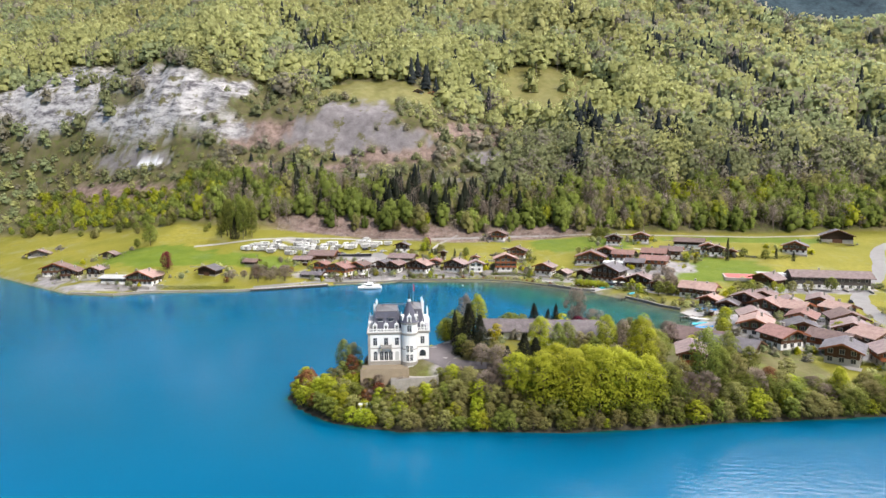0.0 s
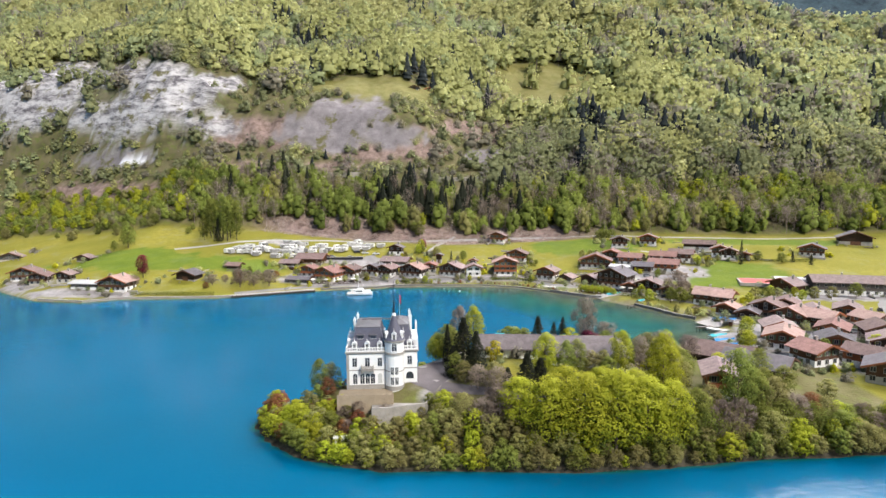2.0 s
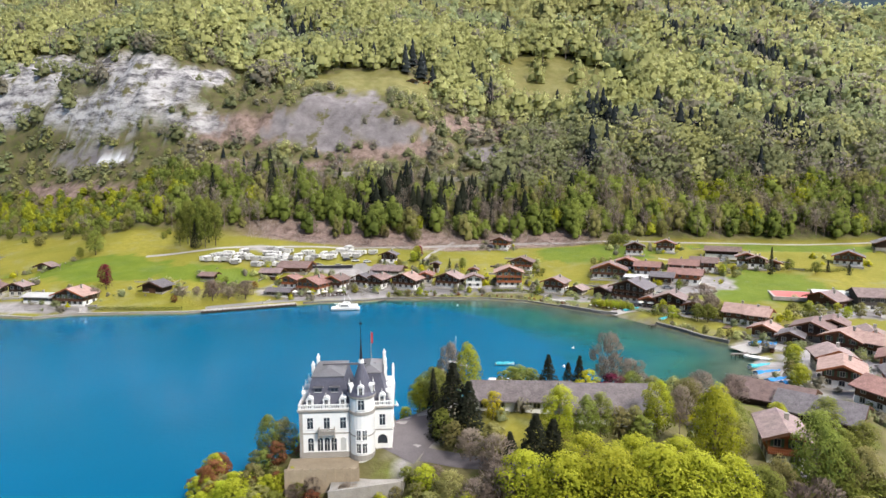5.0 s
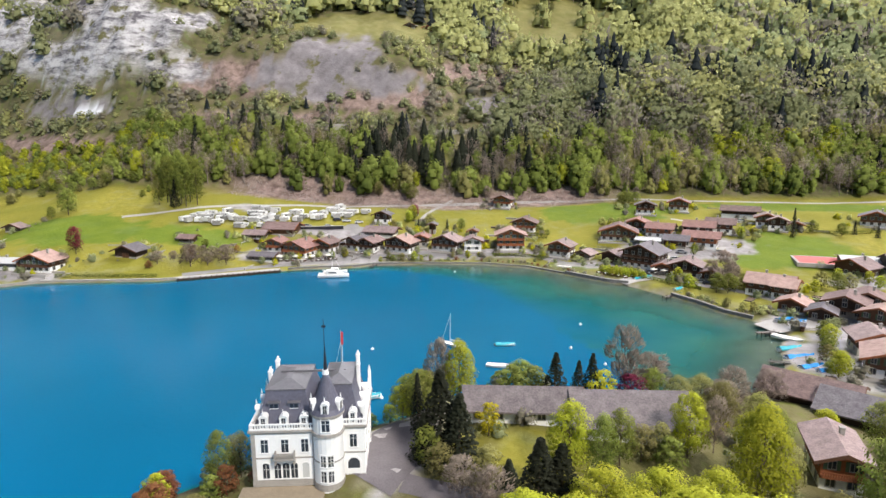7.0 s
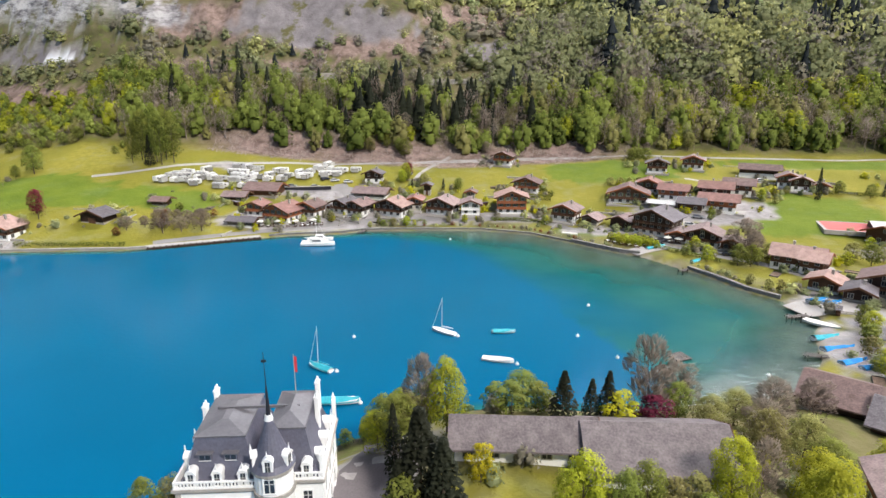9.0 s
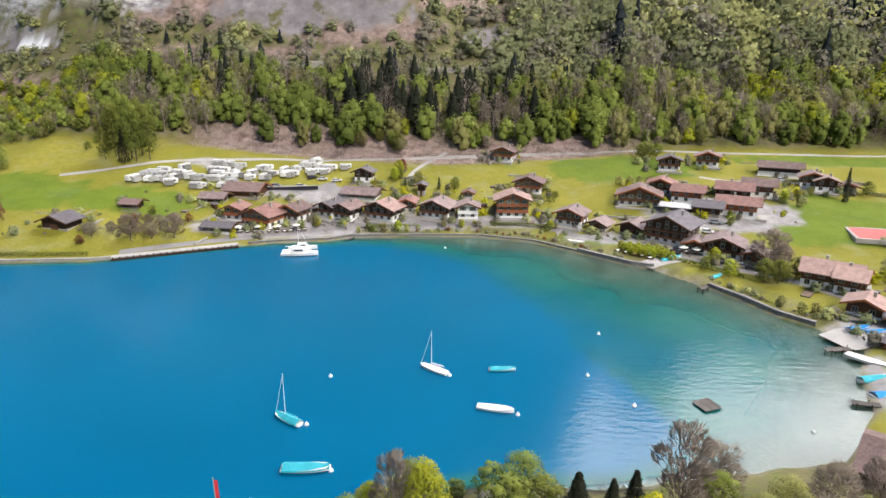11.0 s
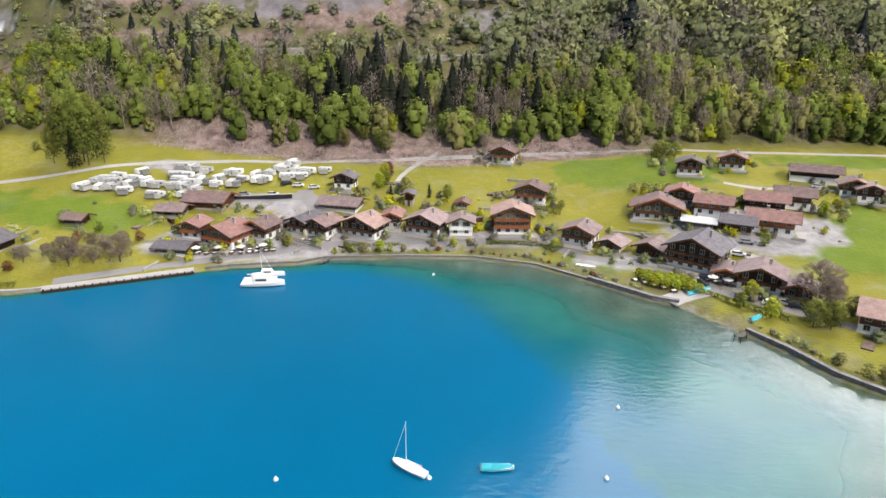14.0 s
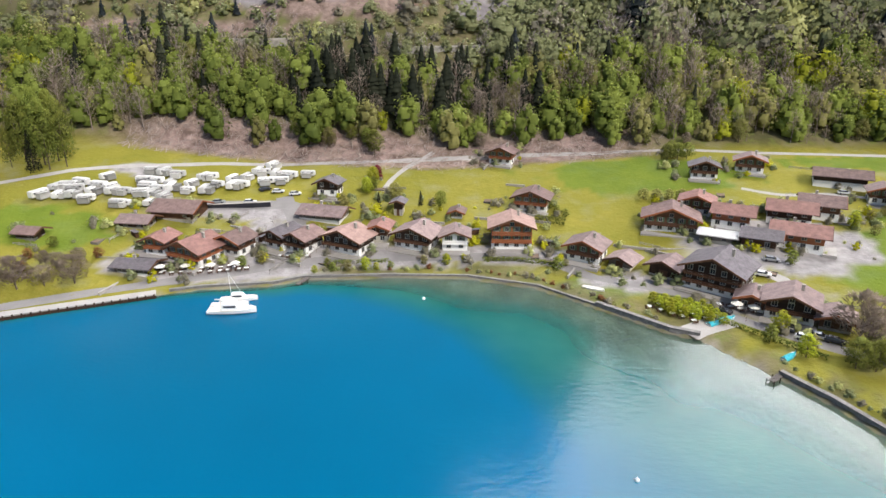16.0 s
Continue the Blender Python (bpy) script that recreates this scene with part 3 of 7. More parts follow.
def mansard(bm, ring, z0, zb, inset, zt, ridge_in, slot_low=0, slot_top=1):
    """Steep lower slopes with a slight flare at the eaves and a low hipped top."""
    def shrink(r, k):
        cx, cy = sum(p[0] for p in r) / len(r), sum(p[1] for p in r) / len(r)
        return [(x - math.copysign(min(k, abs(x - cx)), x - cx), y - math.copysign(min(k, abs(y - cy)), y - cy)) for x, y in r]
    levels = [(z0, 0.0), (z0 + (zb - z0) * 0.14, inset * 0.34), (z0 + (zb - z0) * 0.6, inset * 0.74), (zb, inset)]
    for (za, ka), (zc, kc) in zip(levels, levels[1:]):
        prism(bm, shrink(ring, ka), za, zc, slot_low, shrink(ring, kc))
    r = shrink(ring, inset)
    grown = shrink(ring, inset - 0.16)
    prism(bm, grown, zb - 0.02, zb + 0.16, slot_top)
    prism(bm, r, zb + 0.16, zt, slot_top, shrink(r, ridge_in))


def castle(x, y, z, turn):
    c = thing("castle", x, y, z, turn, "white rendered castle with blue-grey slate mansard roof and round tower", "castle")
    c.matrix_world = pose(x, y, z, 0, 0, turn) @ Matrix.Diagonal((0.88, 0.93, 0.95, 1))
    W, D, H = 8.75, 7.0, 8.6
    inset = 1.1
    bm = bmesh.new()
    body = [(-W, -D), (5.0, -D), (5.0, -D + inset), (W, -D + inset), (W, D), (-W, D)]
    prism(bm, body, -3.0, H)
    part("wall", bm, WHITE, c)
    bm = bmesh.new()
    for k, (za, zb, o) in enumerate(((-0.2, 0.75, 0.14), (4.15, 4.35, 0.09), (H - 0.55, H - 0.25, 0.16), (H - 0.25, H + 0.05, 0.42))):
        bm = bmesh.new()
        prism(bm, [(-W - o, -D - o), (5.0 + o, -D - o), (5.0 + o, -D + inset - o), (W + o, -D + inset - o), (W + o, D + o), (-W - o, D + o)], za, zb)
        part("string_course" if k < 3 else "cornice", bm, STONE, c, "pale stone moulding")
    for px in (-W, 0.75):
        bm = bmesh.new()
        box(bm, px - 0.09, -D - 0.09, 0.75, px + 0.55, -D + 0.2, H - 0.55)
        part("pilaster", bm, STONE, c, "pale stone pilaster")
    # parapet with balusters between the dormers
    bm = bmesh.new()
    for xa, xb, yy in ((-W - 0.2, 1.0, -D - 0.22), (5.4, W + 0.2, -D + inset - 0.22)):
        box(bm, xa, yy, H + 0.05, xb, yy + 0.28, H + 0.25)
        box(bm, xa, yy, H + 0.8, xb, yy + 0.28, H + 0.98)
        k = int((xb - xa) / 0.4)
        for i in range(k + 1):
            px = xa + (xb - xa - 0.18) * i / k
            box(bm, px, yy + 0.05, H + 0.25, px + 0.18, yy + 0.23, H + 0.8)
    box(bm, W - 0.06, -D + inset + 0.06, H + 0.05, W + 0.22, D + 0.2, H + 0.98)
    box(bm, -W - 0.2, -D + 0.06, H + 0.05, -W + 0.06, D + 0.2, H + 0.98)
    part("parapet", bm, WHITE, c)
    bm = bmesh.new()
    mansard(bm, [(-W + 0.1, -D + 0.1), (1.6, -D + 0.1), (1.6, D - 0.1), (-W + 0.1, D - 0.1)], H + 0.05, H + 5.2, 2.1, H + 6.0, 2.6)
    part("roof", bm, (SLATE, LEAD), c, "steep blue-grey slate mansard with zinc top")
    bm = bmesh.new()
    mansard(bm, [(0.2, -D + inset + 0.15), (W - 0.1, -D + inset + 0.15), (W - 0.1, D - 0.1), (0.2, D - 0.1)], H + 0.05, H + 5.4, 2.0, H + 6.4, 2.4)
    part("roof", bm, (SLATE, LEAD), c, "steep blue-grey slate mansard with zinc top")
    bm = bmesh.new()
    box(bm, -5.2, 0.2, H + 5.9, 5.4, 0.5, H + 6.2)
    part("ridge", bm, LEAD, c)
    # windows
    tall = arched_window("tall_window", 1.05, 2.1)
    blind = arched_window("blind_window", 1.05, 2.1, pale=True)
    upper = arched_window("upper_window", 1.1, 2.0, arch=False)
    pair = arched_window("tower_window", 0.95, 1.7, arch=False)
    for i, px in enumerate((-6.75, -4.95, -3.65, -2.35, -0.55)):
        fit_in("window", blind if i == 4 else tall, c, px, -D, 1.0)
    for px in (-6.8, -3.65, -0.55):
        fit_in("window", upper, c, px, -D, 5.1)
    fit_in("window", upper, c, 6.9, -D + inset, 5.1)
    bm = bmesh.new()
    n = 8
    arch = [(-0.95, 0), (0.95, 0)] + [(0.95 * math.cos(math.pi * i / n), 2.1 + 0.95 * math.sin(math.pi * i / n)) for i in range(n + 1)]
    profile_y(bm, arch, -0.03, 0.2, 1)
    for i in range(n):
        a0, a1 = math.pi * i / n, math.pi * (i + 1) / n
        profile_y(bm, [(0.95 * math.cos(a0), 2.1 + 0.95 * math.sin(a0)), (1.25 * math.cos(a0), 2.1 + 1.25 * math.sin(a0)),
                       (1.25 * math.cos(a1), 2.1 + 1.25 * math.sin(a1)), (0.95 * math.cos(a1), 2.1 + 0.95 * math.sin(a1))], -0.14, 0.2)
    box(bm, -1.25, -0.14, 0, -0.95, 0.2, 2.1)
    box(bm, 0.95, -0.14, 0, 1.25, 0.2, 2.1)
    box(bm, -0.95, -0.06, 0, 0.95, 0.1, 1.3, 0)
    door = part("door", bm, (WHITE, GLASS), c, "open arched porch in white stone")
    door.location = (6.9, -D + inset, 0.35)
    # sides and back
    for k in range(3):
        py = -3.2 + k * 3.6
        for zz, me in ((1.0, tall), (5.1, upper)):
            fit_in("window", me, c, W, py, zz, 90)
            fit_in("window", me, c, -W, py - 0.6, zz, -90)
    for px in (-5.5, -1.8, 1.8, 5.5):
        fit_in("window", tall, c, px, D, 1.0, 180)
        fit_in("window", upper, c, px, D, 5.1, 180)
    # dormers
    dormer = castle_dormer("castle_dormer", 1.25, 2.15)
    for px in (-6.8, -3.65, -0.55):
        fit_in("dormer", dormer, c, px, -D + 0.05, H + 0.1)
    fit_in("dormer", dormer, c, 6.9, -D + inset + 0.05, H + 0.1)
    for py in (-3.0, 0.6, 4.2):
        fit_in("dormer", dormer, c, W - 0.05, py, H + 0.1, 90)
        fit_in("dormer", dormer, c, -W + 0.05, py, H + 0.1, -90)
    bm = bmesh.new()
    box(bm, -0.8, 0, 0, 0.8, 1.5, 0.95, 0)
    box(bm, -0.62, -0.03, 0.16, -0.06, 0.05, 0.8, 1)
    box(bm, 0.06, -0.03, 0.16, 0.62, 0.05, 0.8, 1)
    box(bm, -1.0, -0.25, 0.95, 1.0, 1.6, 1.1, 2)
    box(bm, -0.72, -0.045, 0.08, 0.72, 0.03, 0.16, 3)
    small = mesh_of("roof_light", bm, SLATE, GLASS, LEAD, WHITE)
    for px in (-5.3, -2.2):
        place("roof_light", small, c, px, -D + 1.3, H + 2.6)
    # round tower
    tx, ty, r = 3.1, -D + 0.35, 2.35
    bm = bmesh.new()
    prism(bm, circle(r, 20, tx, ty), -3.0, H + 2.7)
    part("tower", bm, WHITE, c, "white round corner tower")
    bm = bmesh.new()
    for za, zb, o in ((-0.2, 0.75, 0.12), (4.15, 4.35, 0.08), (H - 0.5, H, 0.22), (H + 2.3, H + 2.55, 0.14), (H + 2.55, H + 2.9, 0.34)):
        bm = bmesh.new()
        prism(bm, circle(r + o, 20, tx, ty), za, zb)
        part("tower_band", bm, STONE, c, "pale stone band round the tower")
    bm = bmesh.new()
    apex = H + 8.8
    prism(bm, circle(r + 0.38, 20, tx, ty), H + 2.9, H + 3.5, 0, circle(r - 0.1, 20, tx, ty))
    prism(bm, circle(r - 0.1, 20, tx, ty), H + 3.5, apex, 0, circle(0.22, 20, tx, ty))
    part("tower_roof", bm, SLATE, c, "conical slate tower roof")
    bm = bmesh.new()
    prism(bm, circle(0.55, 10, tx, ty), apex - 0.5, apex + 0.15, 0, circle(0.42, 10, tx, ty))
    part("finial", bm, WHITE, c, "white stone finial")
    bm = bmesh.new()
    prism(bm, circle(0.3, 8, tx, ty), apex + 0.15, apex + 3.6, 0, circle(0.08, 8, tx, ty))
    rod(bm, (tx, ty, apex + 3.6), (tx, ty, apex + 7.6), 0.06, 0.03, 6)
    box(bm, tx - 0.3, ty - 0.03, apex + 6.4, tx + 0.3, ty + 0.03, apex + 6.7)
    part("spire", bm, IRON, c, "slender dark spire with weather vane")
    td = castle_dormer("tower_dormer", 1.2, 2.1)
    for a in (-90, -20, -160):
        fit_in("dormer", td, c, tx + (r + 0.05) * math.cos(radians(a)), ty + (r + 0.05) * math.sin(radians(a)), H + 2.8, a + 90)
    for a in (-104, -76):
        for zz in (0.9, 3.3):
            fit_in("window", pair, c, tx + (r - 0.02) * math.cos(radians(a)), ty + (r - 0.02) * math.sin(radians(a)), zz + 0.3, a + 90, 0.85)
    fit_in("window", pair, c, tx, ty - r + 0.01, H + 0.5, 0, 1.25)
    # balcony
    bm = bmesh.new()
    box(bm, -5.2, -D - 1.25, 4.35, -2.1, -D - 0.02, 4.6)
    deck = part("balcony", bm, STONE, c, "stone balcony on brackets")
    bm = bmesh.new()
    box(bm, -5.2, -D - 1.25, 5.3, -2.1, -D - 1.07, 5.45)
    part("rail", bm, STONE, deck)
    bm = bmesh.new()
    box(bm, -0.065, -0.06, 0, 0.065, 0.06, 0.7)
    bar = mesh_of("baluster", bm, STONE)
    for i in range(13):
        place("baluster", bar, deck, -5.115 + i * 0.245, -D - 1.16, 4.6)
    for px in (-5.2, -2.28):
        bm = bmesh.new()
        box(bm, px, -D - 1.07, 4.6, px + 0.18, -D - 0.02, 5.4)
        part("side_wall", bm, STONE, deck)
        bm = bmesh.new()
        prism(bm, [(px, -D - 1.0), (px + 0.2, -D - 1.0), (px + 0.2, -D - 0.02), (px, -D - 0.02)], 3.5, 4.35, 0,
              [(px, -D - 1.1), (px + 0.2, -D - 1.1), (px + 0.2, -D - 0.02), (px, -D - 0.02)])
        part("bracket", bm, STONE, deck)
    # chimneys
    for px, py, top in ((-7.3, 1.6, 14.6), (-6.7, 4.6, 15.2), (7.3, 1.9, 15.3), (7.0, 4.9, 15.8)):
        bm = bmesh.new()
        box(bm, px - 0.28, py - 0.5, H + 1.5, px + 0.28, py + 0.5, top - 0.45, 0, 0.04)
        box(bm, px - 0.36, py - 0.58, top - 0.45, px + 0.36, py + 0.58, top - 0.25, 0, 0.04)
        for q in (-0.3, 0.3):
            prism(bm, circle(0.16, 8, px, py + q), top - 0.25, top + 0.25, 0, circle(0.13, 8, px, py + q))
        part("chimney", bm, WHITE, c, "tall white chimney stack")
    for py, h in ((-5.4, 3.1), (6.7, 3.4)):
        bm = bmesh.new()
        profile_y(bm, [(W - 0.2, H), (W + 0.25, H), (W + 0.25, H + h), (W - 0.2, H + h)], py - 0.5, py + 0.5)
        part("pier", bm, WHITE, c)
        for px, z0, z1 in ((W, H + h, H + h + 0.9),):
            bm = bmesh.new()
            rod(bm, (px, py, z0), (px, py, z1), 0.3, 0.06, 6)
            part("pinnacle", bm, WHITE, c)
    bm = bmesh.new()
    rod(bm, (4.4, 3.0, H + 5.6), (4.4, 3.0, H + 11.6), 0.07, 0.05, 6)
    box(bm, 4.45, 2.97, H + 9.2, 4.8, 3.03, H + 11.3, 1)
    part("flagpole", bm, (FRAME, mat("red_flag", (0.5, 0.03, 0.04), 0.8, bump=0)), c, "pole with a red flag hanging limp")
    return c


CX, CY, CZ, CT = -9.8, 158.1, 9.9, 7.0
castle(CX, CY, CZ, CT)


def terrace():
    """Sandstone-edged terrace before the castle and the lower grey retaining wall."""
    t = thing("terrace", CX, CY, CZ, CT, "sandy terrace with pale stone retaining walls below the castle", "terrace", kind="structure")
    bm = bmesh.new()
    prism(bm, [(-9.3, -11.6), (2.2, -11.6), (2.2, -6.6), (-9.3, -6.6)], -5.5, -0.25)
    part("platform", bm, SAND, t)
    bm = bmesh.new()
    box(bm, -9.5, -11.9, -5.5, 2.4, -11.58, 0.25)
    for i in range(10):
        box(bm, -9.4 + i * 1.28, -11.98, -5.5, -9.0 + i * 1.28, -11.9, 0.45)
    part("retaining_wall", bm, SAND, t, "sandstone retaining wall with buttresses")
    bm = bmesh.new()
    prism(bm, [(-2.0, -16.5), (9.0, -14.0), (10.5, -8.5), (2.45, -8.5), (2.45, -12.05), (-2.0, -12.05)], -8.0, -1.9)
    part("lower_terrace", bm, STONE, t, "grey gravelled lower terrace")
    bm = bmesh.new()
    for a, b in (((-2.0, -16.6), (9.1, -14.1)), ((9.1, -14.1), (10.6, -8.6))):
        d = Vector((b[0] - a[0], b[1] - a[1])).normalized()
        nrm = Vector((d.y, -d.x)) * 0.4
        prism(bm, [a, b, (b[0] + nrm.x, b[1] + nrm.y), (a[0] + nrm.x, a[1] + nrm.y)][::-1], -8.0, -0.95)
    part("parapet_wall", bm, STONE, t, "low stone parapet")
    bm = bmesh.new()
    for i in range(9):
        box(bm, -9.0 + i * 1.2 - 0.3, -19.2, -8.2, -9.0 + i * 1.2 + 0.3, -18.6, -5.6 - 0.12 * i)
    box(bm, -9.6, -19.4, -6.0, 1.2, -18.4, -5.7)
    part("arcade", bm, WHITE, t, "pale arcade of a boathouse below the slope")


terrace()

# ---- houses ----
def window_mesh(name, w, h, shutters=None):
    """A framed casement of two panes in one piece; faces -y."""
    bm = bmesh.new()
    xs, zs = [-w / 2 - 0.13, -w / 2, -0.05, 0.05, w / 2, w / 2 + 0.13], [-0.16, 0, h, h + 0.13]
    if shutters:
        xs = [-w - 0.12, -w / 2 - 0.13] + xs[1:-1] + [w / 2 + 0.13, w + 0.12]
    grid = [[bm.verts.new((x, -0.09, z)) for x in xs] for z in zs]
    panes, outer = [], []
    for r in range(3):
        for c in range(len(xs) - 1):
            f = bm.faces.new((grid[r][c], grid[r][c + 1], grid[r + 1][c + 1], grid[r + 1][c]))
            mid = (xs[c] + xs[c + 1]) / 2
            if r == 1 and 0.05 < abs(mid) < w / 2:
                panes.append(f)
            elif shutters and abs(mid) > w / 2 + 0.13:
                f.material_index = 2
            outer.append(f)
    rim = [e for e in bm.edges if e.is_boundary]
    back = bmesh.ops.extrude_edge_only(bm, edges=rim)
    bmesh.ops.translate(bm, verts=[v for v in back["geom"] if isinstance(v, bmesh.types.BMVert)], vec=(0, 0.12, 0))
    for f in panes:
        made = bmesh.ops.extrude_discrete_faces(bm, faces=[f])["faces"]
        for q in made:
            q.material_index = 1
            bmesh.ops.translate(bm, verts=q.verts[:], vec=(0, 0.06, 0))
    mats = [FRAME, GLASS] + ([shutters] if shutters else [])
    return mesh_of(name, bm, *mats)


WIN = window_mesh("casement", 1.15, 1.25)
WIN_SHUT = window_mesh("shuttered_casement", 1.0, 1.25, mat("green_shutters", (0.08, 0.12, 0.07), 0.7, bump=0))
TALK = {"dark": "dark-stained timber", "red": "red-brown timber", "brown": "brown timber", "grey": "silvered timber", "white": "white rendered"}
ROOF_TALK = {"brown": "brown tiled roof", "pink": "pale pink tiled roof", "red": "red tiled roof", "grey": "grey roof", "mauve": "faded brown roof", "white": "white sheet roof", "slatey": "weathered grey-brown roof"}


def chalet(x, y, turn, w, d, floors=2, wood="brown", tile="brown", base="white", balcony=1, pitch=0.4, name="chalet", where="in the village", storey=2.35, tower=0.0, over=1.7, windows=True, deep=0.66, chimney=True):
    """A house with its gable to -y; x, y: the middle of that gable's foot; w: across the roof."""
    z = min(height(x, y), height(x + 0.3 * w, y), height(x - 0.3 * w, y)) if tower == 0 else tower
    h = thing(name, x, y, z, turn, f"{TALK[wood]} {name.split('_')[-1]} with {ROOF_TALK[tile]} {where}", "house" if name == "chalet" else name.split("_")[-1], "village houses")
    d = d * deep
    ww = w - 2 * 1.35
    a = ww / 2
    low = 2.2 if floors > 1 else 0.7
    eave = storey * floors + 0.2
    top = eave + a * pitch
    bm = bmesh.new()
    box(bm, -a - 0.05, -0.05, -2.5, a + 0.05, d + 0.05, low)
    part("base_wall", bm, PLASTER[base], h, f"{base} masonry ground floor")
    bm = bmesh.new()
    profile_y(bm, [(-a, low), (a, low), (a, eave), (0, top), (-a, eave)], 0, d)
    part("timber_wall", bm, WOODS[wood], h)
    drop = pitch * 1.35
    th = 0.28
    for s in (-1, 1):
        bm = bmesh.new()
        pts = [(0, top + 0.02), (0, top + th), (s * (a + 1.35), eave - drop + th), (s * (a + 1.35), eave - drop)]
        profile_y(bm, pts if s < 0 else pts[::-1], -over, d + 0.9)
        part("roof_slope", bm, TILES[tile], h)
    bm = bmesh.new()
    for s in (-1, 1):
        pts = [(0, top - 0.25), (0, top + th + 0.06), (s * (a + 1.37), eave - drop + th + 0.06), (s * (a + 1.37), eave - drop - 0.2)]
        profile_y(bm, pts if s < 0 else pts[::-1], -over - 0.12, -over + 0.0)
    part("bargeboard", bm, WOODS["brown" if wood != "brown" else "red"], h)
    if floors > 1 and windows:
        bm = bmesh.new()
        box(bm, -a - 0.8, -over - 1.9, -1.6, a + 0.8, -0.06, 0.12)
        part("forecourt", bm, GRAVEL if wood != "dark" else STONE, h, "pale paved forecourt")
    me = WIN_SHUT if base == "white" and wood != "dark" and floors > 1 else WIN
    if windows:
        for f in range(floors):
            n = max(2, int(ww / 2.6))
            yy = -0.06 if f == 0 else -0.01
            for i in range(n):
                place("window", me if f else WIN, h, -a + ww * (i + 0.5) / n, yy, storey * f + 0.9 + (0.15 if f == 0 else 0.2))
            m = max(2, int(d / 3.2))
            for s in (-1, 1):
                for i in range(m):
                    place("window", WIN, h, s * (a + (0.055 if f == 0 else 0.008)), d * (i + 0.5) / m, storey * f + 0.95, 90 * s)
        if top - eave > 2.0:
            place("window", WIN, h, 0, -0.01, eave + 0.15, 0, 0.9, 1, 0.85)
    else:
        bm = bmesh.new()
        box(bm, -ww * 0.16, -0.09, 0, ww * 0.16, 0.02, 2.3)
        for s in (-1, 0, 1):
            box(bm, s * ww * 0.15 - 0.06, -0.13, 0, s * ww * 0.15 + 0.06, 0.02, 2.3)
        part("barn_door", bm, WOODS["brown"], h, "wide boarded door")
    for f in range(1, balcony + 1):
        zz = storey * f - 0.05
        bm = bmesh.new()
        box(bm, -a - 0.1, -1.15, zz, a + 0.1, -0.03, zz + 0.14)
        box(bm, -a - 0.1, -1.15, zz + 0.9, a + 0.1, -1.05, zz + 1.02)
        k = int(ww / 0.35)
        for i in range(k + 1):
            px = -a + (ww - 0.2) * i / k
            box(bm, px, -1.13, zz + 0.14, px + 0.2, -1.07, zz + 0.9)
        part("balcony", bm, WOODS[wood if wood != "dark" else "brown"], h, "carved timber balcony")
    if windows and chimney:
        bm = bmesh.new()
        px, py = a * 0.35, d * 0.6
        box(bm, px - 0.35, py - 0.35, top - 1.6, px + 0.35, py + 0.35, top + 0.9, 0, 0.03)
        box(bm, px - 0.45, py - 0.45, top + 0.9, px + 0.45, py + 0.45, top + 1.05, 0, 0.03)
        part("chimney", bm, STONE, h)
    return h


def long_house(x, y, turn, length, depth, floors=1, wood="brown", tile="brown", base="white", **more):
    """As chalet, with its long eaves side to -y; x, y: the middle of that side's foot."""
    c, s = math.cos(radians(turn)), math.sin(radians(turn))
    fx, fy = x + c * length / 2 - s * depth / 2, y + s * length / 2 + c * depth / 2
    more.setdefault("balcony", 0)
    more.setdefault("deep", 1.0)
    return chalet(fx, fy, turn + 90, depth + 2.7, length, floors, wood, tile, base, **more)


# the row along the quay
long_house(-79.6, 325.9, -6, 10, 6, 1, "grey", "grey", "white", name="lakeside_kiosk", pitch=0.3)
chalet(-67.5, 333.5, -22, 14.5, 15, 2, "red", "red", "white", 1)
chalet(-77.5, 336.5, -8, 9, 10, 2, "red", "red", "white", 1)
chalet(-57.2, 339.6, -20, 11, 11, 2, "brown", "brown", "white", 1)
chalet(-44.8, 344.5, -24, 9, 12, 2, "dark", "grey", "white", 1)
chalet(-38.2, 343.0, -24, 10.5, 12, 2, "dark", "brown", "white", 1)
chalet(-24.6, 344.0, -22, 15, 12, 2, "dark", "pink", "white", 1)
chalet(-4.2, 348.0, -18, 14, 13, 2, "dark", "mauve", "white", 1)
chalet(-14.8, 351.0, -4, 8, 10, 2, "brown", "red", "cream", 0)
chalet(8.7, 347.9, 2, 10, 10, 2, "white", "mauve", "white", 1)
chalet(25.5, 349.4, 1, 14.5, 13, 3, "red", "pink", "white", 2)
chalet(45.6, 342.6, -26, 12, 12, 2, "brown", "mauve", "white", 1)
chalet(55.4, 339.5, -34, 9, 9, 1, "grey", "mauve", "cream", 0, name="timber_shed", windows=False)
chalet(66.2, 334.5, -38, 10.5, 10, 1, "dark", "mauve", "cream", 0, name="timber_shed", windows=False, storey=3.4)
chalet(75.9, 325.4, -36, 17, 17, 3, "dark", "grey", "white", 2, storey=2.2, pitch=0.42)
chalet(89.2, 310.4, -26, 13, 13, 2, "dark", "mauve", "white", 1)
chalet(82.6, 316.0, -26, 8.5, 9, 1, "brown", "mauve", "white", 0, storey=3.2)
chalet(97.5, 306.0, -26, 9, 9, 1, "brown", "mauve", "stone", 0, storey=3.0)
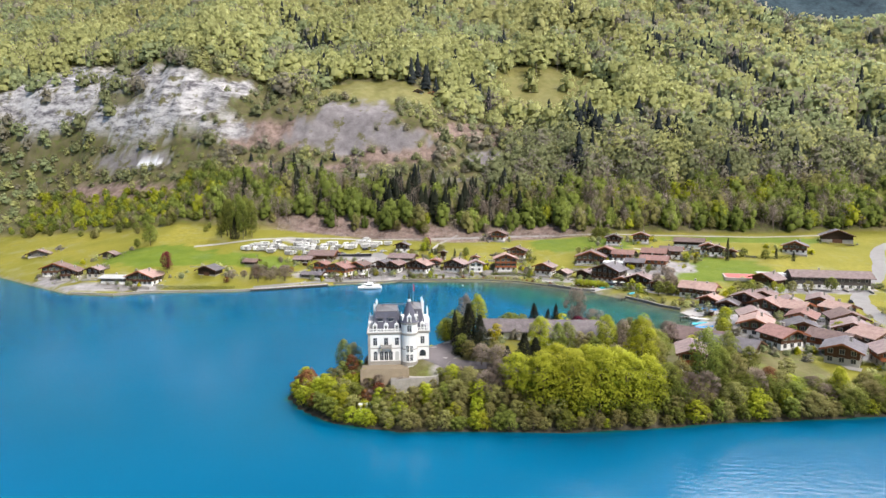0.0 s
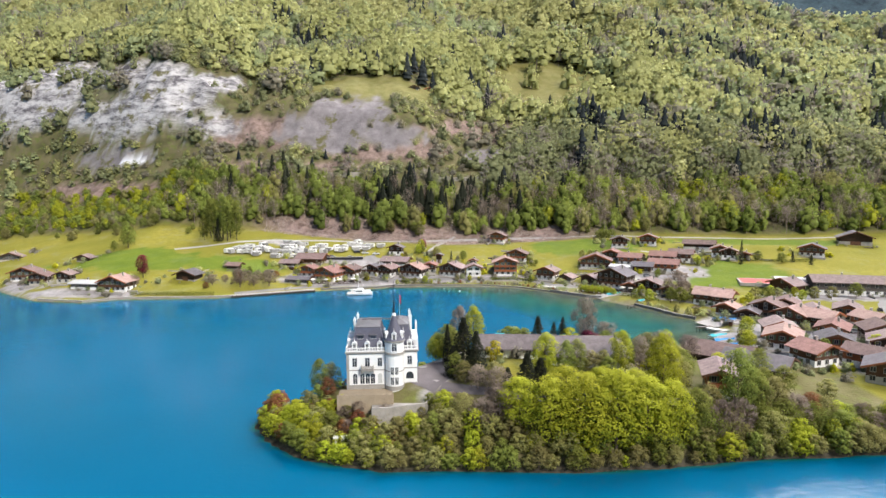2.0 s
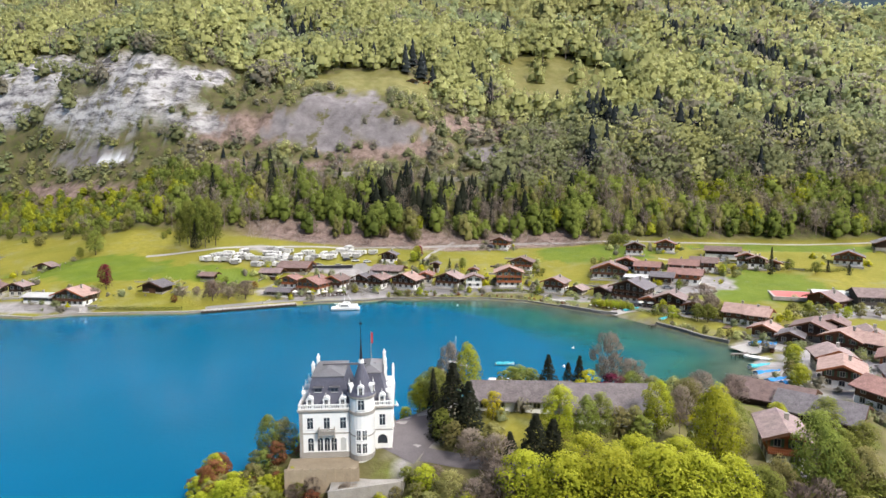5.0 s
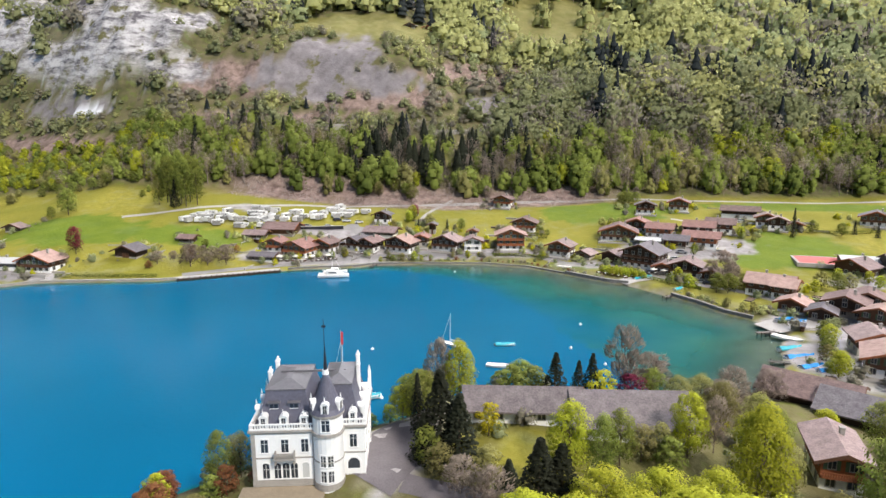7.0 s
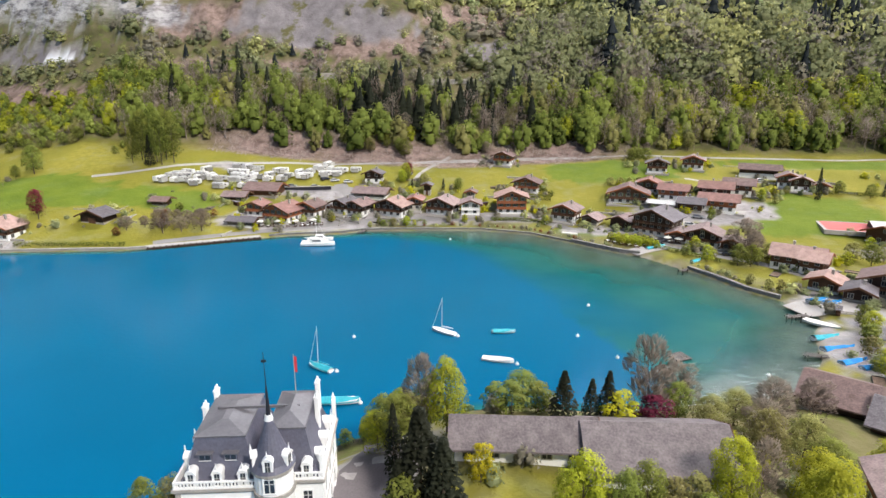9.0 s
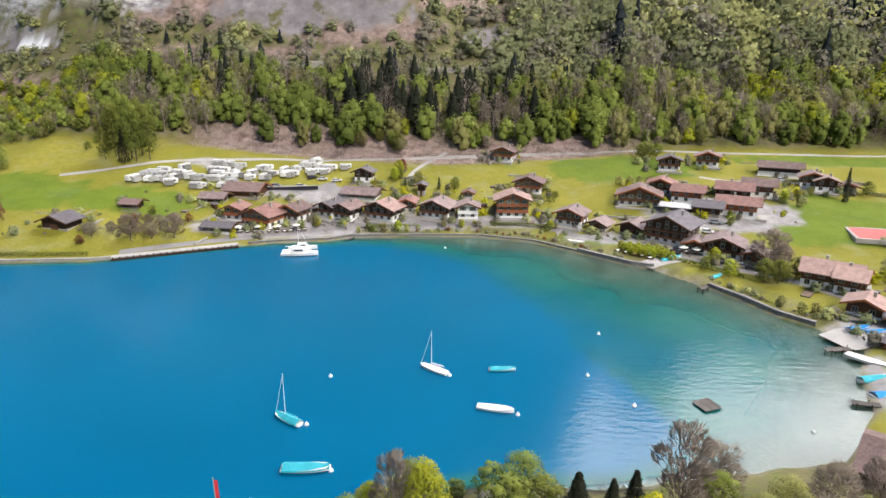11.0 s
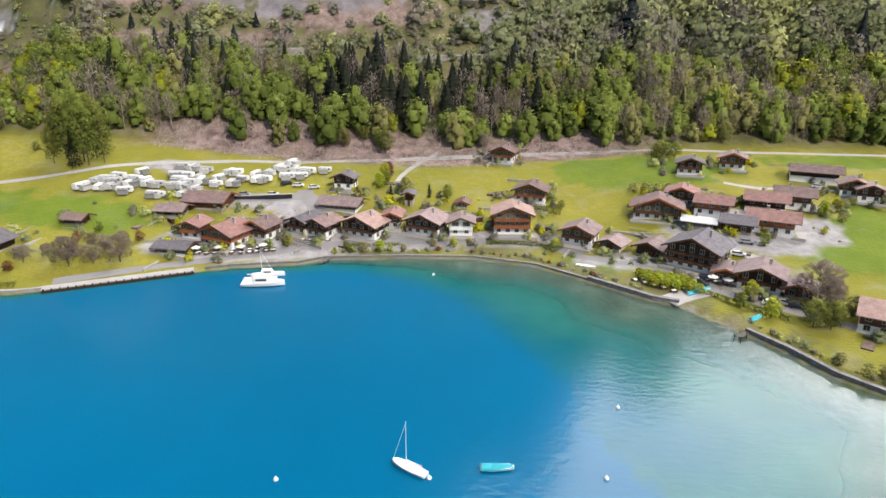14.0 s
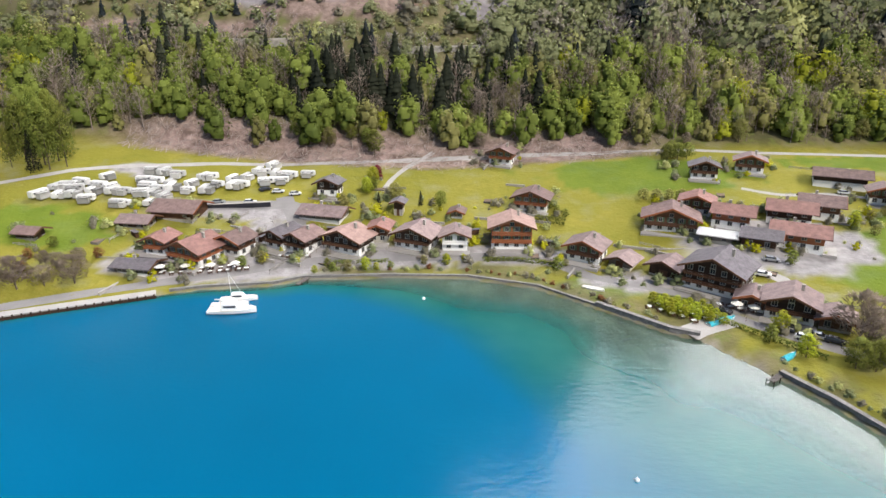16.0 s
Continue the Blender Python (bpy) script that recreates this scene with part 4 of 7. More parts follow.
# behind them
long_house(-91.1, 349.4, -4, 9, 6, 1, "dark", "mauve", "cream")
long_house(-82.0, 356.5, -6, 14, 10, 1, "brown", "brown", "stone", name="timber_barn", windows=False, storey=3.2)
long_house(-35.9, 362.1, -12, 14, 8, 1, "grey", "mauve", "white")
chalet(32.3, 375.7, -14, 13.5, 11, 2, "red", "brown", "white", 1)
chalet(22.6, 415.2, -18, 11.5, 10, 2, "red", "brown", "white", 1, where="below the woods")
chalet(74.2, 360.4, -14, 18, 13, 2, "brown", "brown", "white", 1)
chalet(84.6, 371.0, -20, 12, 11, 2, "brown", "red", "white", 0)
long_house(92.0, 361.0, -24, 10.5, 8, 2, "red", "red", "white")
long_house(95.7, 347.7, -24, 9, 7, 1, "brown", "grey", "stone", storey=3.4)
long_house(110.0, 363.0, -22, 12, 9, 2, "dark", "red", "white")
long_house(106.0, 347.5, -24, 13.5, 9, 2, "red", "red", "white")
long_house(121.0, 368.0, -22, 11, 9, 2, "brown", "brown", "white")
long_house(139.5, 394.0, -22, 16, 8, 2, "dark", "brown", "white", name="farm_barn", windows=False, storey=2.1)
chalet(95.2, 399.4, -12, 11.5, 9, 2, "dark", "grey", "white", 1, where="alone on the meadow")
chalet(114.0, 407.9, -18, 12, 9, 2, "brown", "mauve", "white", 1, where="alone on the meadow")
long_house(85.2, 352.1, -24, 9, 5, 1, "grey", "white", "cream", name="market_greenhouse", pitch=0.25)
chalet(147.0, 380.0, -18, 11, 9, 2, "brown", "mauve", "white", 0)
chalet(-11.1, 368.7, -5, 5.4, 5, 2, "dark", "grey", "stone", 0, name="garden_hut", windows=False)
chalet(8.1, 368.3, -5, 6.0, 6, 1, "brown", "brown", "white", 0, name="garden_hut")
long_house(-117.2, 337.2, -6, 6, 4.5, 1, "dark", "brown", "stone", name="meadow_barn", windows=False)
chalet(-37.3, 380.1, -8, 10, 8, 2, "dark", "grey", "white", 0)
# the western shore
chalet(-132.8, 316.9, -8, 12.5, 11, 1, "dark", "grey", "stone", 0, name="meadow_barn", windows=False, storey=3.2)
chalet(-160.0, 300.4, -6, 16, 12, 2, "brown", "pink", "white", 1, where="on the western shore")
long_house(-175.0, 301.5, -4, 13, 8, 1, "grey", "white", "white", where="on the western shore", pitch=0.2)
chalet(-220.5, 322.9, 14, 15, 12, 2, "brown", "brown", "white", 1, where="on the western shore")
chalet(-205.0, 312.0, 8, 11, 10, 2, "dark", "brown", "cream", 1, where="on the western shore")
chalet(-190.0, 309.0, 2, 9, 8, 2, "dark", "mauve", "cream", 0, where="on the western shore")
chalet(-204.0, 346.8, 0, 10, 7, 1, "grey", "mauve", "stone", 0, name="meadow_barn", windows=False)
chalet(-263.3, 369.4, 20, 14, 9, 1, "grey", "mauve", "cream", 0)
# the eastern shore
long_house(108.5, 284.8, -30, 13, 10, 2, "brown", "pink", "white")
chalet(116.5, 283.0, 55, 11, 9, 2, "brown", "pink", "white", 1)
chalet(108.2, 266.7, -38, 10, 9, 1, "brown", "pink", "white", 0, storey=3.2)
chalet(113.0, 258.6, -30, 9, 9, 1, "dark", "grey", "stone", 0, name="boat_store", storey=3.0)
chalet(121.5, 262.5, -35, 13, 13, 2, "dark", "brown", "stone", 1)
chalet(131.0, 268.0, -30, 11, 12, 2, "dark", "brown", "cream", 1)
long_house(163.6, 322.4, -14, 20, 9, 1, "grey", "white", "white", name="village_hall", pitch=0.2, storey=3.6)
long_house(181.0, 309.0, -10, 34, 11, 2, "grey", "mauve", "white", name="school_house", pitch=0.4, storey=3.0)
chalet(152.0, 316.0, -60, 15, 12, 1, "brown", "mauve", "white", 0, name="school_house", storey=4.2)
chalet(198.4, 383.0, -30, 15, 12, 2, "brown", "grey", "white", 1, where="beside the meadow road")
chalet(239.4, 413.5, -20, 20, 15, 2, "dark", "grey", "stone", 0, name="farm_barn", windows=False)
chalet(149.9, 374.6, -20, 10, 8, 2, "dark", "mauve", "white", 0)
chalet(158.1, 374.0, -20, 8, 7, 1, "brown", "brown", "white", 0, storey=3.0)
chalet(124.4, 250.0, -48, 13, 13, 2, "brown", "pink", "white", 1)
EAST_ROWS = ((255, (137, 150, 185, 199)), (241, (139, 153, 181, 196)), (227, (114, 128, 143, 177, 192)), (212, (107, 121, 135, 173, 188)),
             (197, (112, 127, 140, 167, 183)), (183, (119, 132, 165, 181)))
for r, (hy, places) in enumerate(EAST_ROWS):
    for i, hx in enumerate(places):
        k = r * 5 + i * 3
        chalet(hx + (k * 7 % 5) - 2, hy + (k * 11 % 7) - 3, (-18, -34, 22, -28, -12, 40)[k % 6], (11.5, 13, 12, 10.5, 14)[k % 5], (13, 15, 12, 16)[k % 4], 2,
               ("brown", "dark", "brown", "red", "dark")[k % 5], ("mauve", "pink", "brown", "mauve", "grey", "pink", "red")[k % 7], ("white", "cream", "white")[k % 3], (k + r) % 2)
chalet(205.0, 268.0, -24, 14, 12, 2, "brown", "mauve", "white", 1)
chalet(212.0, 300.0, -24, 14, 12, 2, "brown", "pink", "white", 1)
# boat houses at the head of the bay and the wooden house beside the castle grounds
long_house(78.0, 195.0, -36, 16, 11, 1, "dark", "brown", "stone", name="boat_house", windows=False, storey=2.9, where="beside the bay")
long_house(84.5, 186.0, -38, 15, 11, 1, "dark", "grey", "stone", name="boat_house", windows=False, storey=3.0, where="beside the bay")
chalet(67.6, 161.5, -14, 8.4, 10, 2, "red", "mauve", "white", 1, where="beside the castle grounds", storey=2.8, deep=1.0)
# the long lodge
long_house(20.7, 165.4, 1, 16.6, 5.6, 1, "white", "slatey", "white", name="park_lodge", storey=3.05, pitch=0.64, where="in the castle grounds", tower=12.7, chimney=False)
long_house(37.2, 162.2, 1, 16.0, 11.0, 1, "white", "slatey", "white", name="park_lodge", storey=2.1, pitch=0.49, where="in the castle grounds", tower=12.7, chimney=False)
# huts on the mountain clearings
chalet(-46, 580, -10, 10, 9, 1, "grey", "white", "cream", 0, where="on a mountain clearing", windows=False, name="mountain_hut")
chalet(-34, 589, 10, 9, 8, 1, "brown", "mauve", "white", 0, where="on a mountain clearing", windows=False, name="mountain_hut")
chalet(-28, 583, -25, 8, 8, 1, "grey", "white", "white", 0, where="on a mountain clearing", windows=False, name="mountain_hut")
chalet(10, 643, 0, 11, 9, 1, "brown", "mauve", "white", 0, where="on a mountain clearing", windows=False, name="mountain_hut")

# ---- roads, quays and jetties ----
def ribbon(name, pts, width, material, label, category, lift=0.07, step=2.5, thick=0.0):
    """A strip laid over the ground along a line of places."""
    P = [Vector((x, y)) for x, y in pts]
    line = []
    for i in range(len(P) - 1):
        a, b = P[max(i - 1, 0)], P[min(i + 2, len(P) - 1)]
        n = max(2, int((P[i + 1] - P[i]).length / step))
        for k in range(n):
            t = k / n
            line.append(0.5 * ((2 * P[i]) + (P[i + 1] - a) * t + (2 * a - 5 * P[i] + 4 * P[i + 1] - b) * t * t + (3 * P[i] - a - 3 * P[i + 1] + b) * t ** 3))
    line.append(P[-1])
    L = np.array(line)
    d = np.gradient(L, axis=0)
    d /= np.maximum(np.linalg.norm(d, axis=1, keepdims=True), 1e-6)
    nrm = np.stack([-d[:, 1], d[:, 0]], 1)
    rag = 0.8 + 0.5 * fbm(L[:, 0], L[:, 1], 6, 3, 12)[:, None]
    cols = [L + nrm * width * f * rag for f in (-0.5, -0.17, 0.17, 0.5)]
    bm = bmesh.new()
    rows = []
    for c in cols:
        z = ground(c[:, 0], c[:, 1])
        rows.append([bm.verts.new((px, py, max(pz, 0.5) + lift)) for (px, py), pz in zip(c, z)])
    for a, b in zip(rows, rows[1:]):
        for i in range(len(a) - 1):
            bm.faces.new((a[i], b[i], b[i + 1], a[i + 1]))
    bmesh.ops.recalc_face_normals(bm, faces=bm.faces[:])
    for f in bm.faces:
        f.smooth = True
    return tagged(part(name, bm, material), label, category, kind="structure")


ribbon("road", [(-104, 306), (-84, 316.5), (-66, 325), (-50, 332), (-34, 338), (-18, 341.5), (2, 344), (20, 344.5), (36, 342.5), (48, 334), (60, 329), (70, 322),
                (78, 311), (92, 299.5), (102, 292), (114, 274), (122, 250)], 3.8, ASPHALT, "narrow grey asphalt street along the lakeside houses", "road")
ribbon("road", [(-160, 362), (-147, 369), (-119, 387), (-74, 401), (-40, 408), (-18, 414), (48, 426), (95, 430), (175, 430), (250, 436)], 2.6, GRAVEL,
       "pale gravel track along the foot of the woods", "track")
ribbon("road", [(-52, 378), (-40, 352), (-46, 336)], 5, ASPHALT, "grey asphalt lane between the chalets", "road")
ribbon("road", [(-4, 421), (-12, 411), (-17, 398), (-19, 386)], 2.0, GRAVEL, "pale gravel track down the meadow", "track")
ribbon("road", [(-92, 365), (-70, 369), (-48, 372), (-40, 362)], 6, ASPHALT, "asphalt yard beside the camping ground", "road")
ribbon("road", [(80, 344), (90, 338), (97, 329), (90, 320)], 3.4, GRAVEL, "pale lane among the meadow chalets", "road")
ribbon("road", [(106, 392), (118, 388), (134, 389), (150, 384)], 2.2, GRAVEL, "pale path curving over the meadow", "track")
ribbon("road", [(150, 180), (172, 262), (190, 300), (225, 345), (258, 400), (300, 430)], 6.5, ASPHALT, "main asphalt road up through the village", "road")
ribbon("pavement", [(-2, 152.5), (1.5, 160), (2.5, 172), (1.5, 186)], 9, DRIVE, "mauve-grey gravel forecourt beside the castle", "forecourt", 0.12)
ribbon("pavement", [(4, 152), (12, 149.5), (22, 148), (34, 149), (48, 152), (62, 156)], 3.2, DRIVE, "mauve-grey gravel drive through the castle grounds", "drive", 0.1)


def wall_run(name, pts, top, thick, material, label, category="wall", step=3.0):
    """A masonry wall along a line, with a coping, from under water or ground to its top."""
    bm = bmesh.new()
    for (x0, y0), (x1, y1) in zip(pts, pts[1:]):
        d = Vector((x1 - x0, y1 - y0))
        n = Vector((-d.y, d.x)).normalized() * thick / 2
        ring = [(x0 - n.x, y0 - n.y), (x1 - n.x, y1 - n.y), (x1 + n.x, y1 + n.y), (x0 + n.x, y0 + n.y)]
        prism(bm, ring, -2.0, top)
        k = 1.35
        ring = [(x0 - n.x * k, y0 - n.y * k), (x1 - n.x * k, y1 - n.y * k), (x1 + n.x * k, y1 + n.y * k), (x0 + n.x * k, y0 + n.y * k)]
        prism(bm, ring, top, top + 0.16)
    return tagged(part(name, bm, material), label, category, kind="structure")


wall_run("quay_wall", [(-190, 290.5), (-166, 286.8), (-154, 294.5), (-110, 299.8), (-104, 302)], 0.9, 0.8, STONE, "low pale stone quay wall at the lake")
wall_run("quay_wall", [(-66, 320), (-58, 323), (-40, 326.5), (-33, 331), (-7, 334)], 0.9, 0.7, GREY_WALL, "dark weathered quay wall at the lake")
wall_run("quay_wall", [(-7, 334), (13, 334.5), (32, 329), (46, 318)], 0.8, 0.6, GREY_WALL, "dark weathered quay wall at the lake")
wall_run("quay_wall", [(46, 318), (61, 305.5), (67, 303)], 1.4, 0.9, GREY_WALL, "dark weathered quay wall at the lake")
wall_run("quay_wall", [(78.5, 288), (84.5, 279), (89.5, 269), (95.5, 262.6)], 1.2, 0.8, GREY_WALL, "dark weathered quay wall at the lake")


def quay():
    """The long landing stage on dark piles."""
    q = thing("pier", -104, 301.5, 0, math.degrees(math.atan2(16.5, 35.5)), "long pale concrete landing stage on dark timber piles", "pier")
    bm = bmesh.new()
    box(bm, 0, -1.8, 0.75, 39, 1.4, 1.05, 0, 0.03)
    part("deck", bm, GRAVEL, q)
    pile = bmesh.new()
    box(pile, -0.18, -0.18, -3, 0.18, 0.18, 1.2, 0, 0.03)
    pile = mesh_of("post", pile, WOODS["dark"])
    for i in range(20):
        place("post", pile, q, 0.6 + i * 2.0, -1.95, 0)
    bm = bmesh.new()
    box(bm, 0, -1.9, -0.3, 39, -1.75, 0.7)
    part("fender_beam", bm, WOODS["dark"], q, "dark timber fender beam")


quay()


def jetty(x, y, turn, length, width, label):
    j = thing("jetty", x, y, 0, turn, label, "jetty")
    bm = bmesh.new()
    n = int(length / 0.3)
    for i in range(n):
        box(bm, i * 0.3, -width / 2, 0.55, i * 0.3 + 0.27, width / 2, 0.62)
    for s in (-1, 1):
        box(bm, 0, s * width * 0.4 - 0.06, 0.38, length, s * width * 0.4 + 0.06, 0.545)
    part("deck", bm, WOODS["grey"], j)
    post = bmesh.new()
    rod(post, (0, 0, -3), (0, 0, 0.95), 0.09, 0.08, 6)
    post = mesh_of("post", post, WOODS["dark"])
    for i in range(int(length / 2.5) + 1):
        for s in (-1, 1):
            place("post", post, j, min(length - 0.1, i * 2.5 + 0.1), s * (width / 2 + 0.1), 0)


jetty(-31.0, 331.5, -110, 6, 1.6, "short grey timber jetty before the chalets")
jetty(79.0, 288.0, -140, 5, 1.4, "short grey timber jetty by the slipway")
jetty(97.0, 250.0, 190, 6, 1.8, "grey timber jetty among moored boats")
jetty(91.0, 226.0, 170, 6, 1.6, "grey timber jetty by the boat houses")
ribbon("slipway", [(64.5, 303.6), (70, 307), (76, 310)], 6, GRAVEL, "pale concrete slipway into the lake", "slipway", 0.1)
ribbon("slipway", [(95, 253), (103, 256), (111, 258)], 9, GRAVEL, "pale concrete slipway into the lake", "slipway", 0.1)


# ---- boats ----
BLUE_CLOTH = mat("blue_tarpaulin", (0.01, 0.22, 0.55), 0.6, vary=0.15, size=1.0, bump=0.2)
TEAL = mat("turquoise_cover", (0.03, 0.35, 0.42), 0.6, vary=0.15, size=1.0, bump=0.2)
GEL = mat("white_hull_paint", (0.82, 0.82, 0.8), 0.3, vary=0.04, bump=0, spec=0.5)
TEAK = mat("boat_deck", (0.66, 0.62, 0.56), 0.7, vary=0.12, size=0.5, bump=0.1)


def hull_bm(length, beam, depth, slot=0):
    """A boat's hull from bow (+x) to transom, with a sheer line and a deck a little below the rail."""
    bm = bmesh.new()
    rows = []
    n = 10
    for i in range(n + 1):
        f = i / n
        px = -length / 2 + length * f
        b = beam / 2 * (0.78 + 0.22 * min(1, f * 3)) * math.sqrt(max(0.0, 1 - max(0, (f - 0.35) / 0.65) ** 2.2)) + 0.01
        sheer = depth * (0.62 + 0.38 * f * f)
        keel = -0.3 * depth * (1 - max(0, (f - 0.7) / 0.3) ** 2)
        rows.append([bm.verts.new(p) for p in ((px, -b, sheer), (px, -b * 0.85, sheer * 0.25), (px, 0, keel), (px, b * 0.85, sheer * 0.25), (px, b, sheer))])
    for a, c in zip(rows, rows[1:]):
        for k in range(4):
            bm.faces.new((a[k], a[k + 1], c[k + 1], c[k])).material_index = slot
        bm.faces.new((a[4], a[0], c[0], c[4])).material_index = slot + 1
    bm.faces.new(rows[0][::-1]).material_index = slot
    bmesh.ops.recalc_face_normals(bm, faces=bm.faces[:])
    return bm


def boat(x, y, turn, length, cover=None, mast=0.0, cabin=False, label="white motor boat moored on the lake", name="motor_boat", z=0.0):
    b = thing(name, x, y, z, turn, label, "boat", "boats on the bay")
    beam, depth = length * 0.3, max(0.75, length * 0.13)
    part("hull", hull_bm(length, beam, depth), (GEL, TEAK), b)
    if cover:
        bm = bmesh.new()
        rows = []
        for i in range(7):
            f = -0.46 + i * 0.155
            w = beam / 2 * 1.06 * math.sqrt(max(0.02, 1 - max(0, (f + 0.15) / 0.65) ** 2.2))
            z0, r = depth * 0.62, depth * 1.3 + 0.12 * math.sin(2.2 * i)
            rows.append([bm.verts.new(p) for p in ((length * f, -w, z0 - 0.15), (length * f, -w * 0.9, z0 + 0.15), (length * f, 0, r), (length * f, w * 0.9, z0 + 0.15), (length * f, w, z0 - 0.15))])
        for p, q in zip(rows, rows[1:]):
            for k in range(4):
                bm.faces.new((p[k], q[k], q[k + 1], p[k + 1]))
        part("cover", bm, cover, b, "stretched cloth cover")
    if cabin:
        bm = bmesh.new()
        prism(bm, [(-length * 0.2, -beam * 0.36), (length * 0.18, -beam * 0.3), (length * 0.18, beam * 0.3), (-length * 0.2, beam * 0.36)], depth * 0.7, depth * 1.75, 0,
              [(-length * 0.18, -beam * 0.3), (length * 0.1, -beam * 0.26), (length * 0.1, beam * 0.26), (-length * 0.18, beam * 0.3)])
        box(bm, -length * 0.15, -beam * 0.365, depth * 1.15, length * 0.1, beam * 0.365, depth * 1.45, 1)
        part("cabin", bm, (GEL, GLASS), b)
    if mast:
        bm = bmesh.new()
        rod(bm, (length * 0.08, 0, depth * 0.6), (length * 0.06, 0, mast), 0.07, 0.04, 6)
        rod(bm, (length * 0.08, 0, depth + 0.6), (-length * 0.4, 0, depth + 0.75), 0.05, 0.05, 6)
        part("mast", bm, GEL, b, "white mast and boom")
        bm = bmesh.new()
        rod(bm, (length * 0.07, 0, depth + 0.72), (-length * 0.38, 0, depth + 0.86), 0.16, 0.1, 6)
        part("furled_sail", bm, cover or GEL, b)
        bm = bmesh.new()
        rod(bm, (length * 0.47, 0, depth), (length * 0.06, 0, mast * 0.96), 0.035, 0.035, 4)
        part("forestay", bm, GEL, b)
    return b

# ---- trees ----
def leaf_material(name, dark, light, rough=0.75, clump=0.0):
    """clump: the size in metres of the leaf tufts, where a crown is drawn by lobes."""
    m = bpy.data.materials.new(name)
    m.use_nodes = True
    nt = m.node_tree
    b = nt.nodes["Principled BSDF"]
    b.inputs["Roughness"].default_value = rough
    b.inputs["Specular IOR Level"].default_value = 0.15
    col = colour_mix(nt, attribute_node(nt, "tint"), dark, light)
    info = nt.nodes.new("ShaderNodeObjectInfo")
    hsv = nt.nodes.new("ShaderNodeHueSaturation")
    for lo, hi, key in ((0.485, 0.512, "Hue"), (0.8, 1.2, "Value")):
        r = nt.nodes.new("ShaderNodeMapRange")
        r.inputs[3].default_value, r.inputs[4].default_value = lo, hi
        nt.links.new(info.outputs["Random"], r.inputs[0])
        nt.links.new(r.outputs[0], hsv.inputs[key])
    if clump:
        geo = nt.nodes.new("ShaderNodeNewGeometry")
        tuft = noise_node(nt, geo.outputs["Position"], clump, 5, 0.32, 0.68, 0.65)
        col = colour_mix(nt, tuft, colour_mix(nt, 0.22, col, tuple(c * 0.75 for c in dark)), colour_mix(nt, 0.35, col, light))
    nt.links.new(col, hsv.inputs["Color"])
    nt.links.new(hsv.outputs[0], b.inputs["Base Color"])
    a = nt.nodes.new("ShaderNodeAttribute")
    a.attribute_name = "puff"
    vt = nt.nodes.new("ShaderNodeVectorTransform")
    vt.vector_type, vt.convert_from, vt.convert_to = "NORMAL", "OBJECT", "WORLD"
    nt.links.new(a.outputs["Vector"], vt.inputs[0])
    if clump:
        bp = nt.nodes.new("ShaderNodeBump")
        bp.inputs["Strength"].default_value, bp.inputs["Distance"].default_value = 0.45, clump * 0.35
        nt.links.new(tuft, bp.inputs["Height"])
        nt.links.new(vt.outputs[0], bp.inputs["Normal"])
        nt.links.new(bp.outputs[0], b.inputs["Normal"])
    else:
        nt.links.new(vt.outputs[0], b.inputs["Normal"])
    thin = nt.nodes.new("ShaderNodeBsdfTranslucent")
    nt.links.new(hsv.outputs[0], thin.inputs[0])
    mx = nt.nodes.new("ShaderNodeMixShader")
    mx.inputs[0].default_value = 0.36
    nt.links.new(b.outputs[0], mx.inputs[1])
    nt.links.new(thin.outputs[0], mx.inputs[2])
    nt.links.new(mx.outputs[0], nt.nodes["Material Output"].inputs[0])
    return m


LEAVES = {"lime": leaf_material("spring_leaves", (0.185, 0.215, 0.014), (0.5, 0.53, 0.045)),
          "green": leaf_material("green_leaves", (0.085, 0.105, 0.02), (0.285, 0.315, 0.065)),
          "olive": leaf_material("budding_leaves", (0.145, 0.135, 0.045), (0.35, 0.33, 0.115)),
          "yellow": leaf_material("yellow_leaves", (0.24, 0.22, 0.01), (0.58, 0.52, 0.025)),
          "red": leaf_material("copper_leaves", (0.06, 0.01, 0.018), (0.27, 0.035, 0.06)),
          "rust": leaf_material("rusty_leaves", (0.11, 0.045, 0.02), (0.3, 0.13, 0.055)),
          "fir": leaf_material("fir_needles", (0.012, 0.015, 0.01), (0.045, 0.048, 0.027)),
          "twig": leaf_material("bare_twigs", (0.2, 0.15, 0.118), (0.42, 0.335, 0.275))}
# paler and bluer than LEAVES: distance haze is put into these canopy colours
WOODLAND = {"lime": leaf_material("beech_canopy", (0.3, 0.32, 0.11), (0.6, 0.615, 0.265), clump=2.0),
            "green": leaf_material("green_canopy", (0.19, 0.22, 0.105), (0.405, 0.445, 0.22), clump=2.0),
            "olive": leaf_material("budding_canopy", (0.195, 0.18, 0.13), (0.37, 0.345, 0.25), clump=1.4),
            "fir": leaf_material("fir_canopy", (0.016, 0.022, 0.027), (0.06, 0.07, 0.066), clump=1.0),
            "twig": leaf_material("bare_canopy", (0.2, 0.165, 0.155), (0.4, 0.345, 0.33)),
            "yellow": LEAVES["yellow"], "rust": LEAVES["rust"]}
PALE_BARK = mat("pale_bark", (0.3, 0.24, 0.21), 0.95, vary=0.35, size=2.5, fine=0.3, bump=0.3)
BARK = mat("grey_brown_bark", (0.12, 0.09, 0.065), 0.95, vary=0.35, size=0.8, fine=0.12, bump=0.5)
rng = np.random.default_rng(7)


